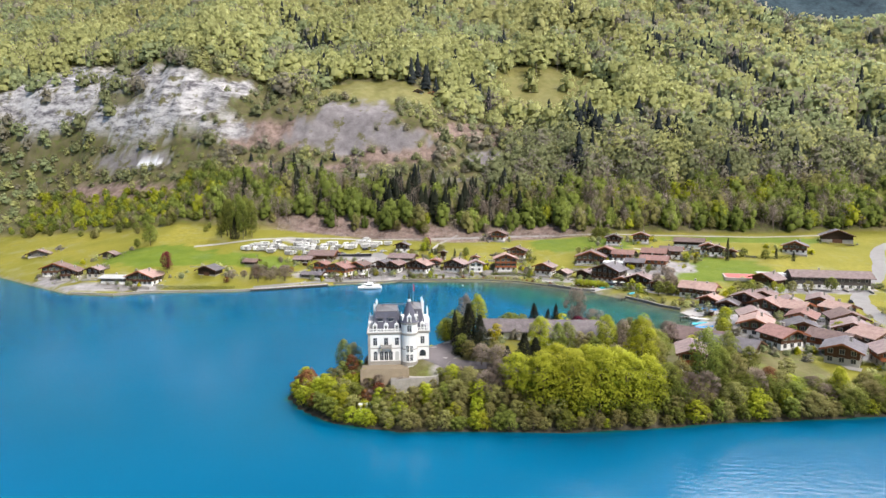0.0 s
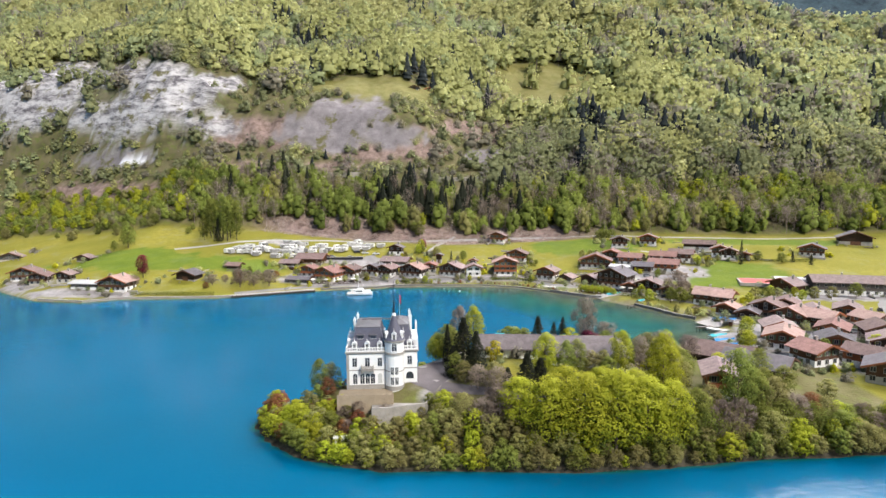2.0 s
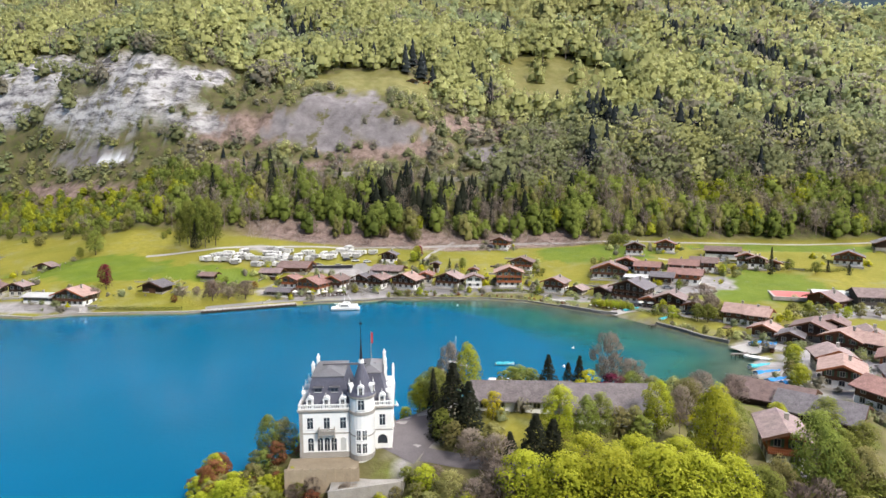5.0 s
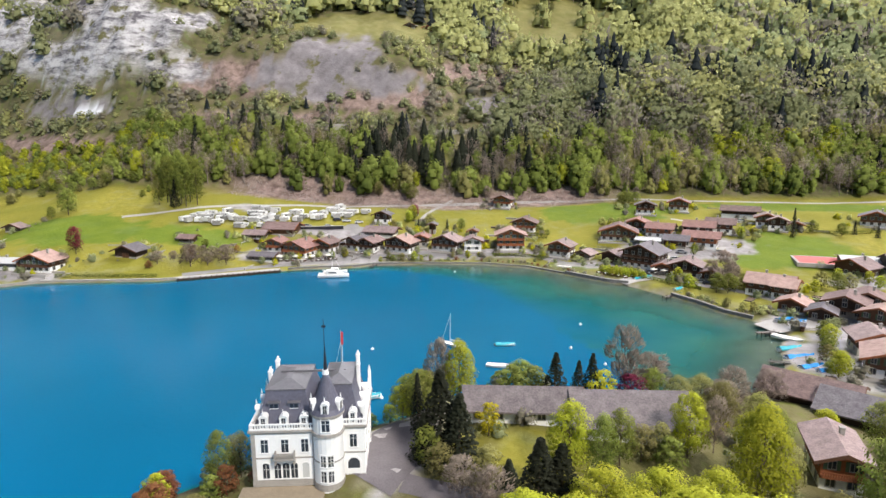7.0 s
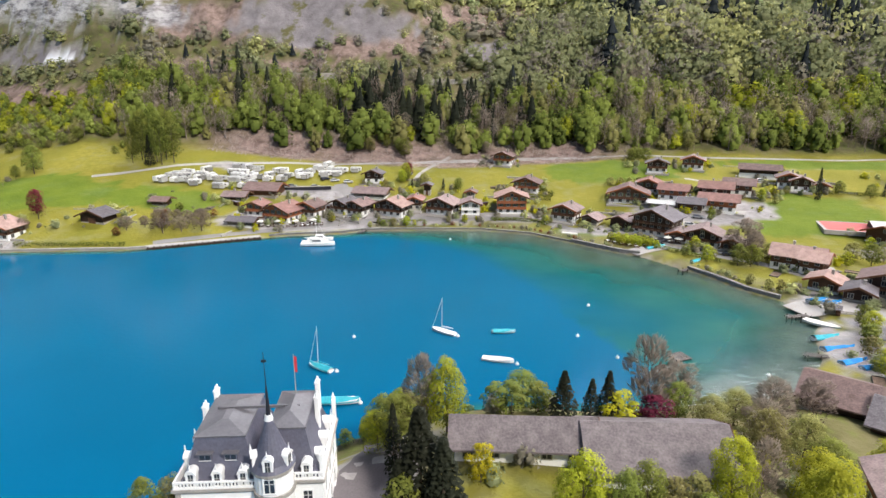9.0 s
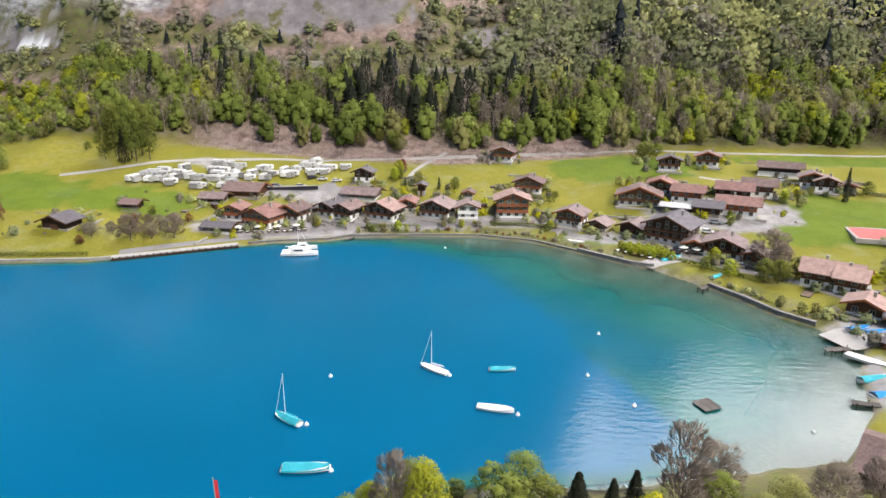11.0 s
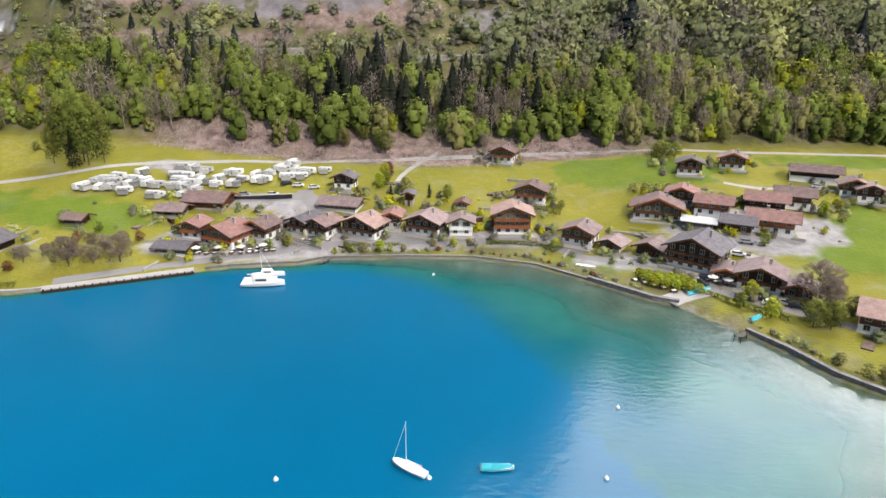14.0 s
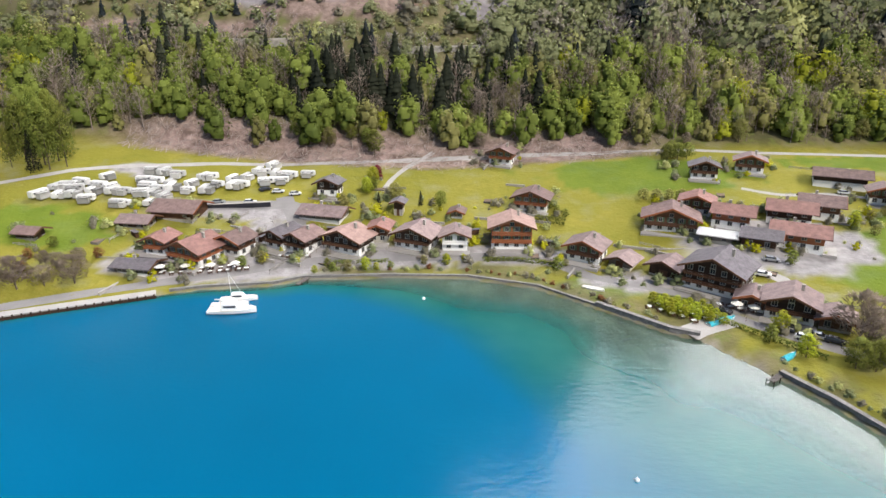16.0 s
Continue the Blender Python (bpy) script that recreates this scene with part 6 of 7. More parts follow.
def plant(x0, x1, y0, y1, step, seed, dense, front=False, s0=-50, s1=9999):
    x, y, g = scatter(x0, x1, y0, y1, step, seed)
    z = ground(x, y)
    w = wooded(x, y, z)
    s = y - forest_foot(x)
    open_mid = smooth(46, 62, s) * smooth(172, 145, s) * smooth(45, 5, x) * smooth(-265, -215, x)
    w = w * (s >= s0) * (s < s1)
    thin = smooth(22, 4, s) * smooth(-150, -100, x) * smooth(100, 60, x)
    keep = g.uniform(size=len(x)) < w * (1 - 0.4 * thin) * (1 - 0.15 * open_mid * smooth(0.42, 0.6, fbm(x, y, 22, 3, 71)))
    x, y, z, s = x[keep], y[keep], z[keep], s[keep]
    n = len(x)
    patch, patch2, patch3 = fbm(x, y, 46, 3, 31), fbm(x, y, 34, 3, 57), fbm(x, y, 60, 3, 91)
    u = g.uniform(size=n)
    low = smooth(75, 50, s)
    shrub = smooth(46, 62, s) * smooth(172, 145, s) * smooth(45, 5, x) * smooth(-265, -215, x)
    scrub = smooth(88, 72, s) * smooth(-180, -215, x)
    far_up = smooth(110, 170, s)
    # the firs stand in one great clump above the camping ground and in small stands higher up
    clump = smooth(62, 30, np.abs(x + 8)) * smooth(12, 24, s) * smooth(62, 50, s)
    p_fir = 0.015 + 0.36 * clump + 0.1 * low * smooth(-190, -150, x) * smooth(0, -60, x) + 0.6 * smooth(0.675, 0.72, patch2) * (1 - low) * smooth(-240, -200, x) + 0.1 * smooth(180, 320, x) * far_up
    p_fir = np.clip(p_fir, 0, 0.8) * (1 - 0.85 * shrub) * (1 - scrub)
    p_twig = 0.06 + low * (0.14 + 0.3 * smooth(0.42, 0.56, patch)) + 0.14 * far_up * smooth(0.5, 0.4, patch3) + 0.02 * smooth(60, 120, x)
    p_twig = np.clip(p_twig, 0, 0.6) * (1 - 0.5 * shrub) * (1 - 0.6 * scrub)
    kinds = np.where(u < p_fir, 0, np.where(u < p_fir + p_twig, 1, 2))
    kinds = np.where((kinds == 0) & (s < 14), 1, kinds)
    tall = np.where(kinds == 0, g.uniform(15, 24, n) * (1 - 0.2 * far_up), g.uniform(11, 19, n))
    tall = tall * (1 - 0.4 * smooth(32, 8, s) * (g.uniform(size=n) < 0.5))
    tall = tall * (1 + 0.3 * smooth(40, 60, s) * smooth(45, 90, x))
    tall = tall * (1 - 0.62 * shrub * (g.uniform(size=n) < 0.9)) * (1 - 0.55 * scrub) * (1 + 0.3 * far_up) * (1 + 0.15 * smooth(50, 90, x))
    wide = np.where(kinds == 0, g.uniform(0.85, 1.25, n), g.uniform(0.75, 1.1, n) * (1.0 if front else 1.08)) * (1 + 0.3 * shrub + 0.4 * scrub)
    # the far_up term lightens the higher trees in place of haze
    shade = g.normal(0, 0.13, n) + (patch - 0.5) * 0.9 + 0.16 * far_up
    bright = 0.08 - 0.03 * front + 0.24 * smooth(45, 90, x) * (1 - low) + 0.75 * smooth(132, 145, s) * smooth(190, 165, s) * smooth(-30, 5, x) * smooth(135, 105, x) + 0.85 * far_up * smooth(0.36, 0.47, patch3) * (0.35 + 0.65 * smooth(280, 80, x)) + 0.3 * scrub
    lime = (g.uniform(size=n) < np.where(shrub > 0.5, 0.25, bright)).astype(int)
    olive = (g.uniform(size=n) < 0.2 + 0.25 * shrub).astype(int)
    kk = np.where(kinds == 2, np.where(lime == 1, 3, np.where(olive == 1, 4, 5)), kinds)
    for code, kind, label in ((0, "fir", "dark fir trees standing among the spring woodland"), (1, "twig", "bare grey-brown trees on the mountain slope"),
                              (3, "lime", "bright yellow-green " + SPRING), (4, "olive", "thin olive budding " + SPRING), (5, "green", "fresh green " + SPRING)):
        i = kk == code
        stand({"fir": "fir_wood", "twig": "bare_wood"}.get(kind, "leafy_wood"), kind, dense, front, x[i], y[i], z[i] - 0.3, tall[i], wide[i], shade[i], label)


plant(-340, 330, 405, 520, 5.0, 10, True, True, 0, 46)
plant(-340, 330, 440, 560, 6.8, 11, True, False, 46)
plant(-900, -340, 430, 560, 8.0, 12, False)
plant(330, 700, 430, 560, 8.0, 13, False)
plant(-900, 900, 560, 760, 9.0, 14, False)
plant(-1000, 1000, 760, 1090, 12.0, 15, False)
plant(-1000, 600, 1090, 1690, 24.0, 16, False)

# ---- trees of the headland ----
def headland_trees():
    # round the castle and the lodge
    for kind, x, y, tall, wide in (
            ("rust", -33.5, 151.5, 6.5, 0.7), ("rust", -31, 147.5, 5.5, 0.9), ("green", -24.5, 157, 9.5, 0.6), ("olive", -22.5, 160, 8.0, 0.8), ("rust", -21.5, 152.5, 5.0, 1.0),
            ("olive", -24.5, 148.5, 6.0, 1.0), ("lime", -28.5, 146, 6.5, 1.0), ("lime", -24, 143.5, 6.0, 1.1), ("lime", -20.5, 145.5, 5.5, 1.1), ("rust", -13, 143.5, 3.6, 1.4),
            ("rust", -9.5, 141, 4.0, 1.3), ("twig", -15, 141, 4.2, 1.3), ("twig", -7, 143.5, 3.8, 1.3), ("rust", -5, 138.5, 3.8, 1.2),
            # between the castle and the lodge
            ("fir", 8.7, 159, 13.6, 1.5), ("fir", 11.6, 157, 11, 1.5), ("fir", 6.4, 158, 7.5, 1.7), ("cypress", 4.7, 164.5, 10.2, 1.0), ("green", 4.5, 169, 8.5, 1.0),
            ("green", 1.6, 175, 8.5, 0.9), ("lime", 3.5, 179, 8.5, 0.9), ("olive", 5.5, 172, 7, 1.0), ("green", 7.5, 184, 9, 0.9), ("lime", 1.5, 170.5, 6.5, 1.0),
            ("twig", 7.5, 173.5, 12, 0.55), ("lime", 11.0, 171.8, 11.6, 0.7), ("green", 22, 186, 6.5, 1.2), ("green", 18, 188, 5.0, 1.3),
            # behind the lodge
            ("cypress", 27.0, 174.6, 9.4, 1.7), ("cypress", 33.4, 176.2, 9.2, 1.4), ("cypress", 31.2, 176.8, 7.4, 1.5), ("yellow", 34.8, 175.6, 6.2, 1.2), ("red", 39.6, 176.2, 5.8, 1.35), ("green", 20, 178, 5.5, 1.4), ("green", 24, 180, 5, 1.4),
            ("twig", 39.8, 180, 14.0, 0.62), ("twig", 46.5, 188, 9, 1.0), ("green", 45.5, 184, 6.5, 1.1), ("olive", 53.5, 172, 9, 0.9), ("twig", 57.5, 181, 8, 1.0), ("lime", 57, 165, 9, 1.0), ("green", 60.5, 168, 7, 1.1),
            ("twig", 61.5, 188, 8.5, 1.1), ("twig", 70, 192, 7.5, 1.1), ("olive", 55, 186, 6.5, 1.2), ("olive", 49, 180, 7, 1.0), ("olive", 63, 180, 7, 1.1), ("lime", 72, 175, 7.5, 1.0),
            # before the lodge
            ("yellow", 15.8, 161.2, 5.6, 0.9), ("lime", 27.0, 154.5, 11.0, 0.78), ("green", 31.4, 154.0, 10.0, 0.6), ("green", 34.2, 156, 9.0, 0.7), ("olive", 37.5, 157.5, 6.0, 0.9),
            ("lime", 44.5, 159.5, 10.5, 0.75), ("twig", 49.5, 163, 9, 0.6), ("olive", 40.5, 158.5, 6, 0.9), ("fir", 22.6, 150.5, 8.6, 1.8), ("fir", 25.6, 151.5, 7.4, 1.9),
            ("olive", 15.5, 152.5, 5.5, 1.2), ("twig", 12, 149.5, 5.5, 1.2), ("twig", 16, 146, 7.5, 1.0), ("green", 7, 156.5, 6, 1.1), ("olive", 9, 153.5, 5, 1.2), ("fir", 18.5, 150.5, 5.0, 1.9),
            ("lime", 52, 153, 15.6, 0.75), ("olive", 56, 156.5, 10.0, 0.9), ("green", 62, 172, 8.0, 1.0), ("green", 41, 156, 6.0, 1.1),
            # the great bright crowns on the south bank
            ("lime", 20.5, 141.5, 11.0, 1.15), ("lime", 26.5, 139.5, 13.6, 1.12), ("lime", 33.0, 139.5, 15.0, 1.12), ("lime", 39.6, 139.5, 16.6, 1.08), ("lime", 46.0, 141.0, 14.6, 1.1),
            ("lime", 51.5, 143.0, 13.0, 1.05), ("lime", 30.0, 145.5, 9.6, 1.15), ("lime", 37.5, 146.5, 9.6, 1.15), ("lime", 45.0, 148.5, 8.4, 1.15), ("green", 56.5, 144.5, 11.0, 0.95),
            ("fir", 58.5, 147.5, 8.0, 1.7), ("twig", 61.5, 143.5, 10.0, 0.9), ("twig", 65.5, 145.5, 9.5, 0.95), ("olive", 60.5, 148.5, 9.5, 0.9),
            # east of them
            ("green", 66.5, 149.5, 17.5, 0.62), ("green", 70.5, 150.5, 13.0, 0.7), ("olive", 74.5, 150.5, 11.5, 0.75), ("twig", 78.5, 149.0, 9.0, 1.0), ("rust", 82.5, 151.0, 8.5, 0.95),
            ("green", 76.5, 160, 9.0, 0.9), ("olive", 85.0, 150.0, 8.5, 1.0), ("green", 89.5, 150.5, 7.0, 1.1), ("twig", 92.5, 150.0, 7.5, 1.1), ("lime", 99.0, 150.0, 10.0, 0.75),
            ("olive", 107.0, 153.0, 8.0, 1.0), ("lime", 112.5, 151.5, 9.0, 0.85), ("twig", 95.5, 149.0, 6.0, 1.2), ("green", 86.0, 171.0, 7.0, 1.1), ("olive", 96.0, 170.0, 5.0, 1.3), ("green", 73, 156, 9.0, 0.95),
            ("green", 78, 166, 6.5, 1.0), ("lime", 5, 144.5, 6.0, 1.1), ("lime", -1, 140, 5.5, 1.2), ("olive", 9, 142, 7.5, 1.0), ("twig", 13, 140, 8.0, 1.0), ("green", 3, 140, 6.0, 1.0), ("twig", 16.5, 141.5, 8.5, 0.9)):
        tree(kind, x, y, tall, wide, int(x * 3 + y) % 3)
    # the scrub along the water's edge
    g = random.Random(5)
    line = [(-36, 157), (-37.4, 152), (-33, 145.4), (-24, 137.4), (-7, 132.6), (12, 133.5), (31, 134.1), (50, 137), (68, 141.5), (85, 143.5), (108, 147.5), (150, 151.5)]
    west, mid, east = ("lime", "rust", "lime", "olive", "green", "lime"), ("olive", "olive", "green", "lime", "olive", "green"), ("olive", "green", "lime", "olive", "olive", "green", "green")
    k = 0
    for (x0, y0), (x1, y1) in zip(line, line[1:]):
        n = max(1, int(math.hypot(x1 - x0, y1 - y0) / 2.5))
        for i in range(n):
            for row in range(3):
                f = (i + g.random()) / n
                px, py = x0 + (x1 - x0) * f, y0 + (y1 - y0) * f + row * g.uniform(2.6, 3.6)
                if row and -17 < px < 2 and py > 141 or row == 2 and 22 < px < 54:
                    continue
                k += 1
                kinds = west if px < -12 else mid if px < 56 else east
                tall = g.uniform(2.6, 5.0) + row * 0.8 + (g.uniform(0, 2.5) if px > 56 else 0)
                tree(g.choice(kinds), px + (1.5 if x1 < -20 else 0), py, tall, g.uniform(1.0, 1.5), k, "on the lake bank", 0, "bushes on the bank")
    for i in range(20):
        px, py = g.uniform(-31, -15), g.uniform(141, 153)
        tree(("olive", "lime", "rust", "green", "lime")[i % 5], px, py, g.uniform(2.6, 4.8), g.uniform(1.0, 1.4), i, "on the lake bank", 0, "bushes on the bank")
    for i, (px, py) in enumerate(((-20, 141.5), (-17, 143), (-12, 139), (-6.5, 136), (-4, 139.5), (-16, 145), (-18.5, 146.5), (4, 143.5), (6.5, 146.5))):
        tree(("lime", "olive", "twig")[i % 3], px, py, 3.0 + (i % 4) * 0.5, 1.25, i, "on the lake bank", 0, "bushes on the bank")
    for i, (kind, px, py) in enumerate((("rust", -17.5, 146.6), ("olive", -15.2, 145.9), ("twig", -13.4, 145.6), ("green", -20, 149.5), ("olive", -12.2, 140.8), ("rust", -9.6, 140.2),
                                        ("green", -7.2, 140.9), ("olive", -4.6, 141.6), ("lime", -2, 142.4), ("olive", 0.2, 144.4), ("green", 1.8, 147))):
        tree(kind, px, py, 2.6 + (i % 3) * 0.5, 1.15, i, "below the castle terrace", 0, "bushes on the bank")
    for i in range(14):
        px = -30 + i * 3.3
        py = float(np.interp(px, [-36, -25, -12, 0, 18], [159, 170, 182, 191, 197]))
        tree(("olive", "green", "lime")[i % 3], px, py, g.uniform(3.0, 5.0), g.uniform(1.0, 1.4), i, "on the lake bank", 0, "bushes on the bank")


headland_trees()


# ---- trees and shrubs of the village ----
def village_trees():
    V = dict(where="in the village", group="village trees")
    M = dict(where="on the meadow", group="village trees")
    S = dict(where="in a lakeside garden", group="garden shrubs")
    tree("red", -155, 318.5, 12, 0.75, 0, **M)
    tree("green", -188, 364, 13, 0.95, 0, **M)
    tree("green", -194, 360, 6.5, 0.9, 1, **M)
    for i, (x, y, t, k) in enumerate(((-149, 386, 23, "green"), (-145.5, 382, 25, "green"), (-141, 384.5, 28, "green"), (-137, 381, 25, "green"), (-132.5, 384, 24, "green"), (-138, 388, 26, "green"), (-151, 381, 15, "green"))):
        tree(k, x, y, t, 0.48, i, "below the woods", 0, "village trees")
    tree("fir", -142, 380, 15, 0.9, 0, "below the woods", 0, "village trees")
    tree("twig", 99.3, 299.5, 13.0, 1.15, 0, **V)
    tree("twig", 104, 303, 8, 1.0, 1, **V)
    for i, (x, y) in enumerate(((-108, 322), (-104, 326), (-99, 324), (-92, 332), (-113, 318), (-118, 314), (-119, 309), (-96, 329), (-153, 307), (-110, 328))):
        tree("twig" if i % 3 else "rust", x, y, 3.6 + (i % 3), 1.15, i, **M)
    tree("green", -107, 335, 4, 1.1, 1, **M)
    tree("twig", -104.4, 314.5, 9.5, 1.25, 0, **M)
    tree("twig", -91.7, 319.5, 8.5, 1.3, 1, **M)
    tree("twig", -98.5, 317, 6.0, 1.3, 2, **M)
    for i in range(20):
        tree("lime", 60 + (i % 5) * 2.7 + (i // 5) * 0.9, 319 - (i // 5) * 2.4 - (i % 5) * 1.0, 3.3, 1.05, i, **S)
    for i, (x, y) in enumerate(((75, 383), (79, 382.5), (83, 382), (87, 381.5), (71, 384))):
        tree("olive", x, y, 4.4, 1.2, i, **M)
    for i, (x, y) in enumerate(((87, 419), (91, 419.5), (94.6, 420), (89, 422))):
        tree("green", x, y, 7.0, 1.1, i, **M)
    for i, (x, y) in enumerate(((-30, 333), (-25, 334), (-21, 334.5), (-16, 335.5), (-9, 337), (0.2, 340), (6.7, 340), (38, 338), (40.5, 340), (-57, 335), (-51, 334), (-46, 336), (-13, 336), (-27, 336))):
        tree(("lime", "green", "olive")[i % 3], x, y, 2.6 + (i % 4) * 0.6, 1.1, i, **S)
    for i, (x, y) in enumerate(((-22, 386), (-24, 383), (-13, 377), (-4.5, 377), (2.5, 375), (-23, 390), (-30, 372), (-18, 372))):
        tree(("green", "lime", "olive", "fir")[i % 4], x, y, 5.5 + (i % 3), 0.9, i, **V)
    tree("red", -22, 394, 6.5, 0.9, 0, **V)
    for i, (x, y) in enumerate(((36.5, 376), (41, 375), (43.5, 372), (39, 378))):
        tree("green", x, y, 3.2, 1.2, i, **V)
    for i, (x, y) in enumerate(((137, 368.5), (131, 366), (128.7, 362), (143, 372), (101.5, 339), (85, 305), (89, 298), (81, 300), (86, 294), (133, 358))):
        tree(("olive", "green", "lime")[i % 3], x, y, 3.6 + (i % 3), 1.1, i, **V)
    tree("cypress", 152.5, 364.5, 14, 0.75, 0, **V)
    for i, (x, y) in enumerate(((174.6, 366.6), (182, 370), (164, 371), (190, 366))):
        tree(("green", "fir")[i % 2], x, y, 6.5, 1.0, i, **V)
    for i, (x, y) in enumerate(((152.6, 305), (158.8, 300), (178, 303), (143.8, 309), (133, 299), (135, 292), (152.5, 298), (166, 300), (97.5, 289), (101, 294), (105.5, 296), (94, 290), (127, 291), (141, 296))):
        tree(("lime", "olive", "green")[i % 3], x, y, 5.0 + (i % 3) * 1.2, 1.1, i, **V)
    for i, (x, y) in enumerate(((94.2, 267.5), (97.3, 267.3), (91, 272))):
        tree("olive", x, y, 3.6, 1.0, i, **S)
    for i, (x, y) in enumerate(((98.4, 226), (101, 231), (104, 236), (99, 220), (106, 243), (95, 214), (118, 236), (116, 210), (133, 213), (150, 218))):
        tree(("olive", "green", "lime")[i % 3], x, y, 4.6 + (i % 3), 1.1, i, **V)
    tree("green", 83, 178, 9, 0.95, 0, **V)
    # shrubs and saplings on the slope below the woods
    g = random.Random(9)
    for i in range(34):
        x = g.uniform(-330, -165)
        y = float(forest_foot(x)) - g.uniform(-6, 16)
        tree(("olive", "green", "green")[i % 3], x, y, g.uniform(4, 8), 1.1, i, "below the woods", 0, "village trees")
    for i in range(12):
        x = g.uniform(-120, 240)
        y = float(forest_foot(x)) + g.uniform(2, 9)
        tree(("olive", "green", "green", "twig")[i % 4], x, y, g.uniform(5, 11), 0.95, i, "below the woods", 0, "village trees")


village_trees()

# ---- boats on the bay ----
boat(-18.8, 214.6, 150, 6.5, TEAL, 9.5, label="sailing boat with turquoise cover and bare mast", name="sailing_boat")
boat(5.9, 235.0, 150, 6.8, None, 9.0, label="white sailing boat with bare mast", name="sailing_boat")
boat(20.2, 236.0, 5, 5.6, TEAL, label="small motor boat under a turquoise cover")
boat(18.7, 220.6, -12, 7.0, None, label="long white open motor boat", cabin=False)
boat(-11.5, 200.9, 5, 8.0, TEAL, label="low rowing boat under a turquoise cover", name="rowing_boat")
boat(-46.5, 312.6, 8, 9.5, None, 9.5, True, "white lake yacht with tall mast by the quay", "sailing_boat")
boat(-44.6, 309.4, 6, 12.0, None, 0, True, "white passenger boat moored by the quay", "passenger_boat")
boat(-45.5, 316.2, 10, 9.5, None, 0, True, "white cabin boat moored by the quay")
boat(94.5, 236.3, 15, 7.0, TEAL, label="boat under a turquoise cover on the beach", z=0.25)
boat(94.2, 230.2, 12, 8.0, BLUE_CLOTH, label="boat under a teal-blue cover by the jetty", z=0.1)
boat(93.5, 222.8, 20, 7.0, BLUE_CLOTH, label="boat under a bright blue tarpaulin by the boat houses", z=0.6)
boat(96.0, 219.8, 15, 6.5, BLUE_CLOTH, label="boat under a bright blue tarpaulin by the boat houses", z=0.9)
boat(97.3, 244.0, -50, 8.5, None, label="white open boat drawn up at the slipway", z=0.3)
boat(103.6, 259.6, 20, 6.5, BLUE_CLOTH, label="boat under a bright blue tarpaulin on the slipway", z=0.9)
boat(106.2, 257.6, 15, 6.0, BLUE_CLOTH, label="boat under a bright blue tarpaulin on the slipway", z=1.0)
boat(72.4, 308.6, 30, 6.0, TEAL, label="boat under a turquoise cover on the slipway", z=0.9)
boat(75.0, 310.5, 20, 5.0, TEAL, label="boat under a turquoise cover on the slipway", z=1.0)
boat(82.4, 293.5, 40, 5.0, TEAL, label="small boat under a turquoise cover ashore", z=1.0)
boat(46.5, 326.5, -28, 6.0, None, label="white boat drawn up on the lawn", z=0.9)


def buoy(x, y):
    b = thing("mooring_buoy", x, y, 0, 0, "small round white mooring buoy", "buoy", "mooring buoys")
    bm = bmesh.new()
    bmesh.ops.create_uvsphere(bm, u_segments=12, v_segments=8, radius=0.42, matrix=Matrix.Translation((0, 0, 0.1)))
    prism(bm, circle(0.1, 8), 0.48, 0.72)
    part("float", bm, GEL, b)


for bx, by in ((-15, 231), (9.4, 233), (37.6, 234.8), (44.7, 223.7), (51.7, 217.9), (22.8, 219.2), (-15, 213.5), (-7.5, 201), (74, 217.3), (2.2, 319.9), (43, 255), (-20.5, 190)):
    buoy(bx, by)


def raft(x, y, turn):
    r = thing("bathing_raft", x, y, 0, turn, "square grey timber bathing raft afloat", "raft")
    plank = bmesh.new()
    box(plank, 0, -1.9, 0.32, 0.28, 1.9, 0.4)
    plank = mesh_of("plank", plank, WOODS["grey"])
    for i in range(12):
        place("plank", plank, r, -1.9 + i * 0.32, 0, 0)
    bm = bmesh.new()
    for s in (-1.3, 1.3):
        rod(bm, (-1.8, s, 0.1), (1.8, s, 0.1), 0.28, 0.28, 10)
    part("float", bm, IRON, r)


raft(58.2, 224.6, 24)

# ---- camping ground ----
VAN = mat("caravan_white", (0.6, 0.59, 0.57), 0.45, vary=0.08, size=1.5, bump=0, per_object=0.25)
AWNING = mat("grey_awning", (0.34, 0.33, 0.31), 0.8, vary=0.15, per_object=0.45)


def caravan():
    c = thing("caravan", 0, 0, 0, 0, "white touring caravan on the lakeside camping ground", "caravan", "caravans on the camping ground")
    bm = bmesh.new()
    box(bm, -3.1, -1.15, 0.45, 3.1, 1.15, 2.6, 0, 0.22)
    part("body", bm, VAN, c)
    win = bmesh.new()
    box(win, -0.55, -0.02, 0, 0.55, 0.02, 0.6, 0, 0.01)
    win = mesh_of("window", win, GLASS)
    for x in (-1.9, 0.1, 1.9):
        place("window", win, c, x, -1.17, 1.5)
    bm = bmesh.new()
    rod(bm, (0, -1.2, 0.33), (0, 1.2, 0.33), 0.33, 0.33, 12)
    part("wheel", bm, IRON, c)
    bm = bmesh.new()
    prism(bm, [(-2.0, -3.2), (1.8, -3.2), (1.8, -1.18), (-2.0, -1.18)], 0.0, 1.9, 0, [(-2.0, -3.0), (1.8, -3.0), (1.8, -1.18), (-2.0, -1.18)])
    prism(bm, [(-2.1, -3.3), (1.9, -3.3), (1.9, -1.18), (-2.1, -1.18)], 1.9, 2.0, 0, [(-2.1, -3.3), (1.9, -3.3), (1.9, -1.18), (-2.1, -1.18)])
    part("awning", bm, AWNING, c, "grey cloth awning")
    return c


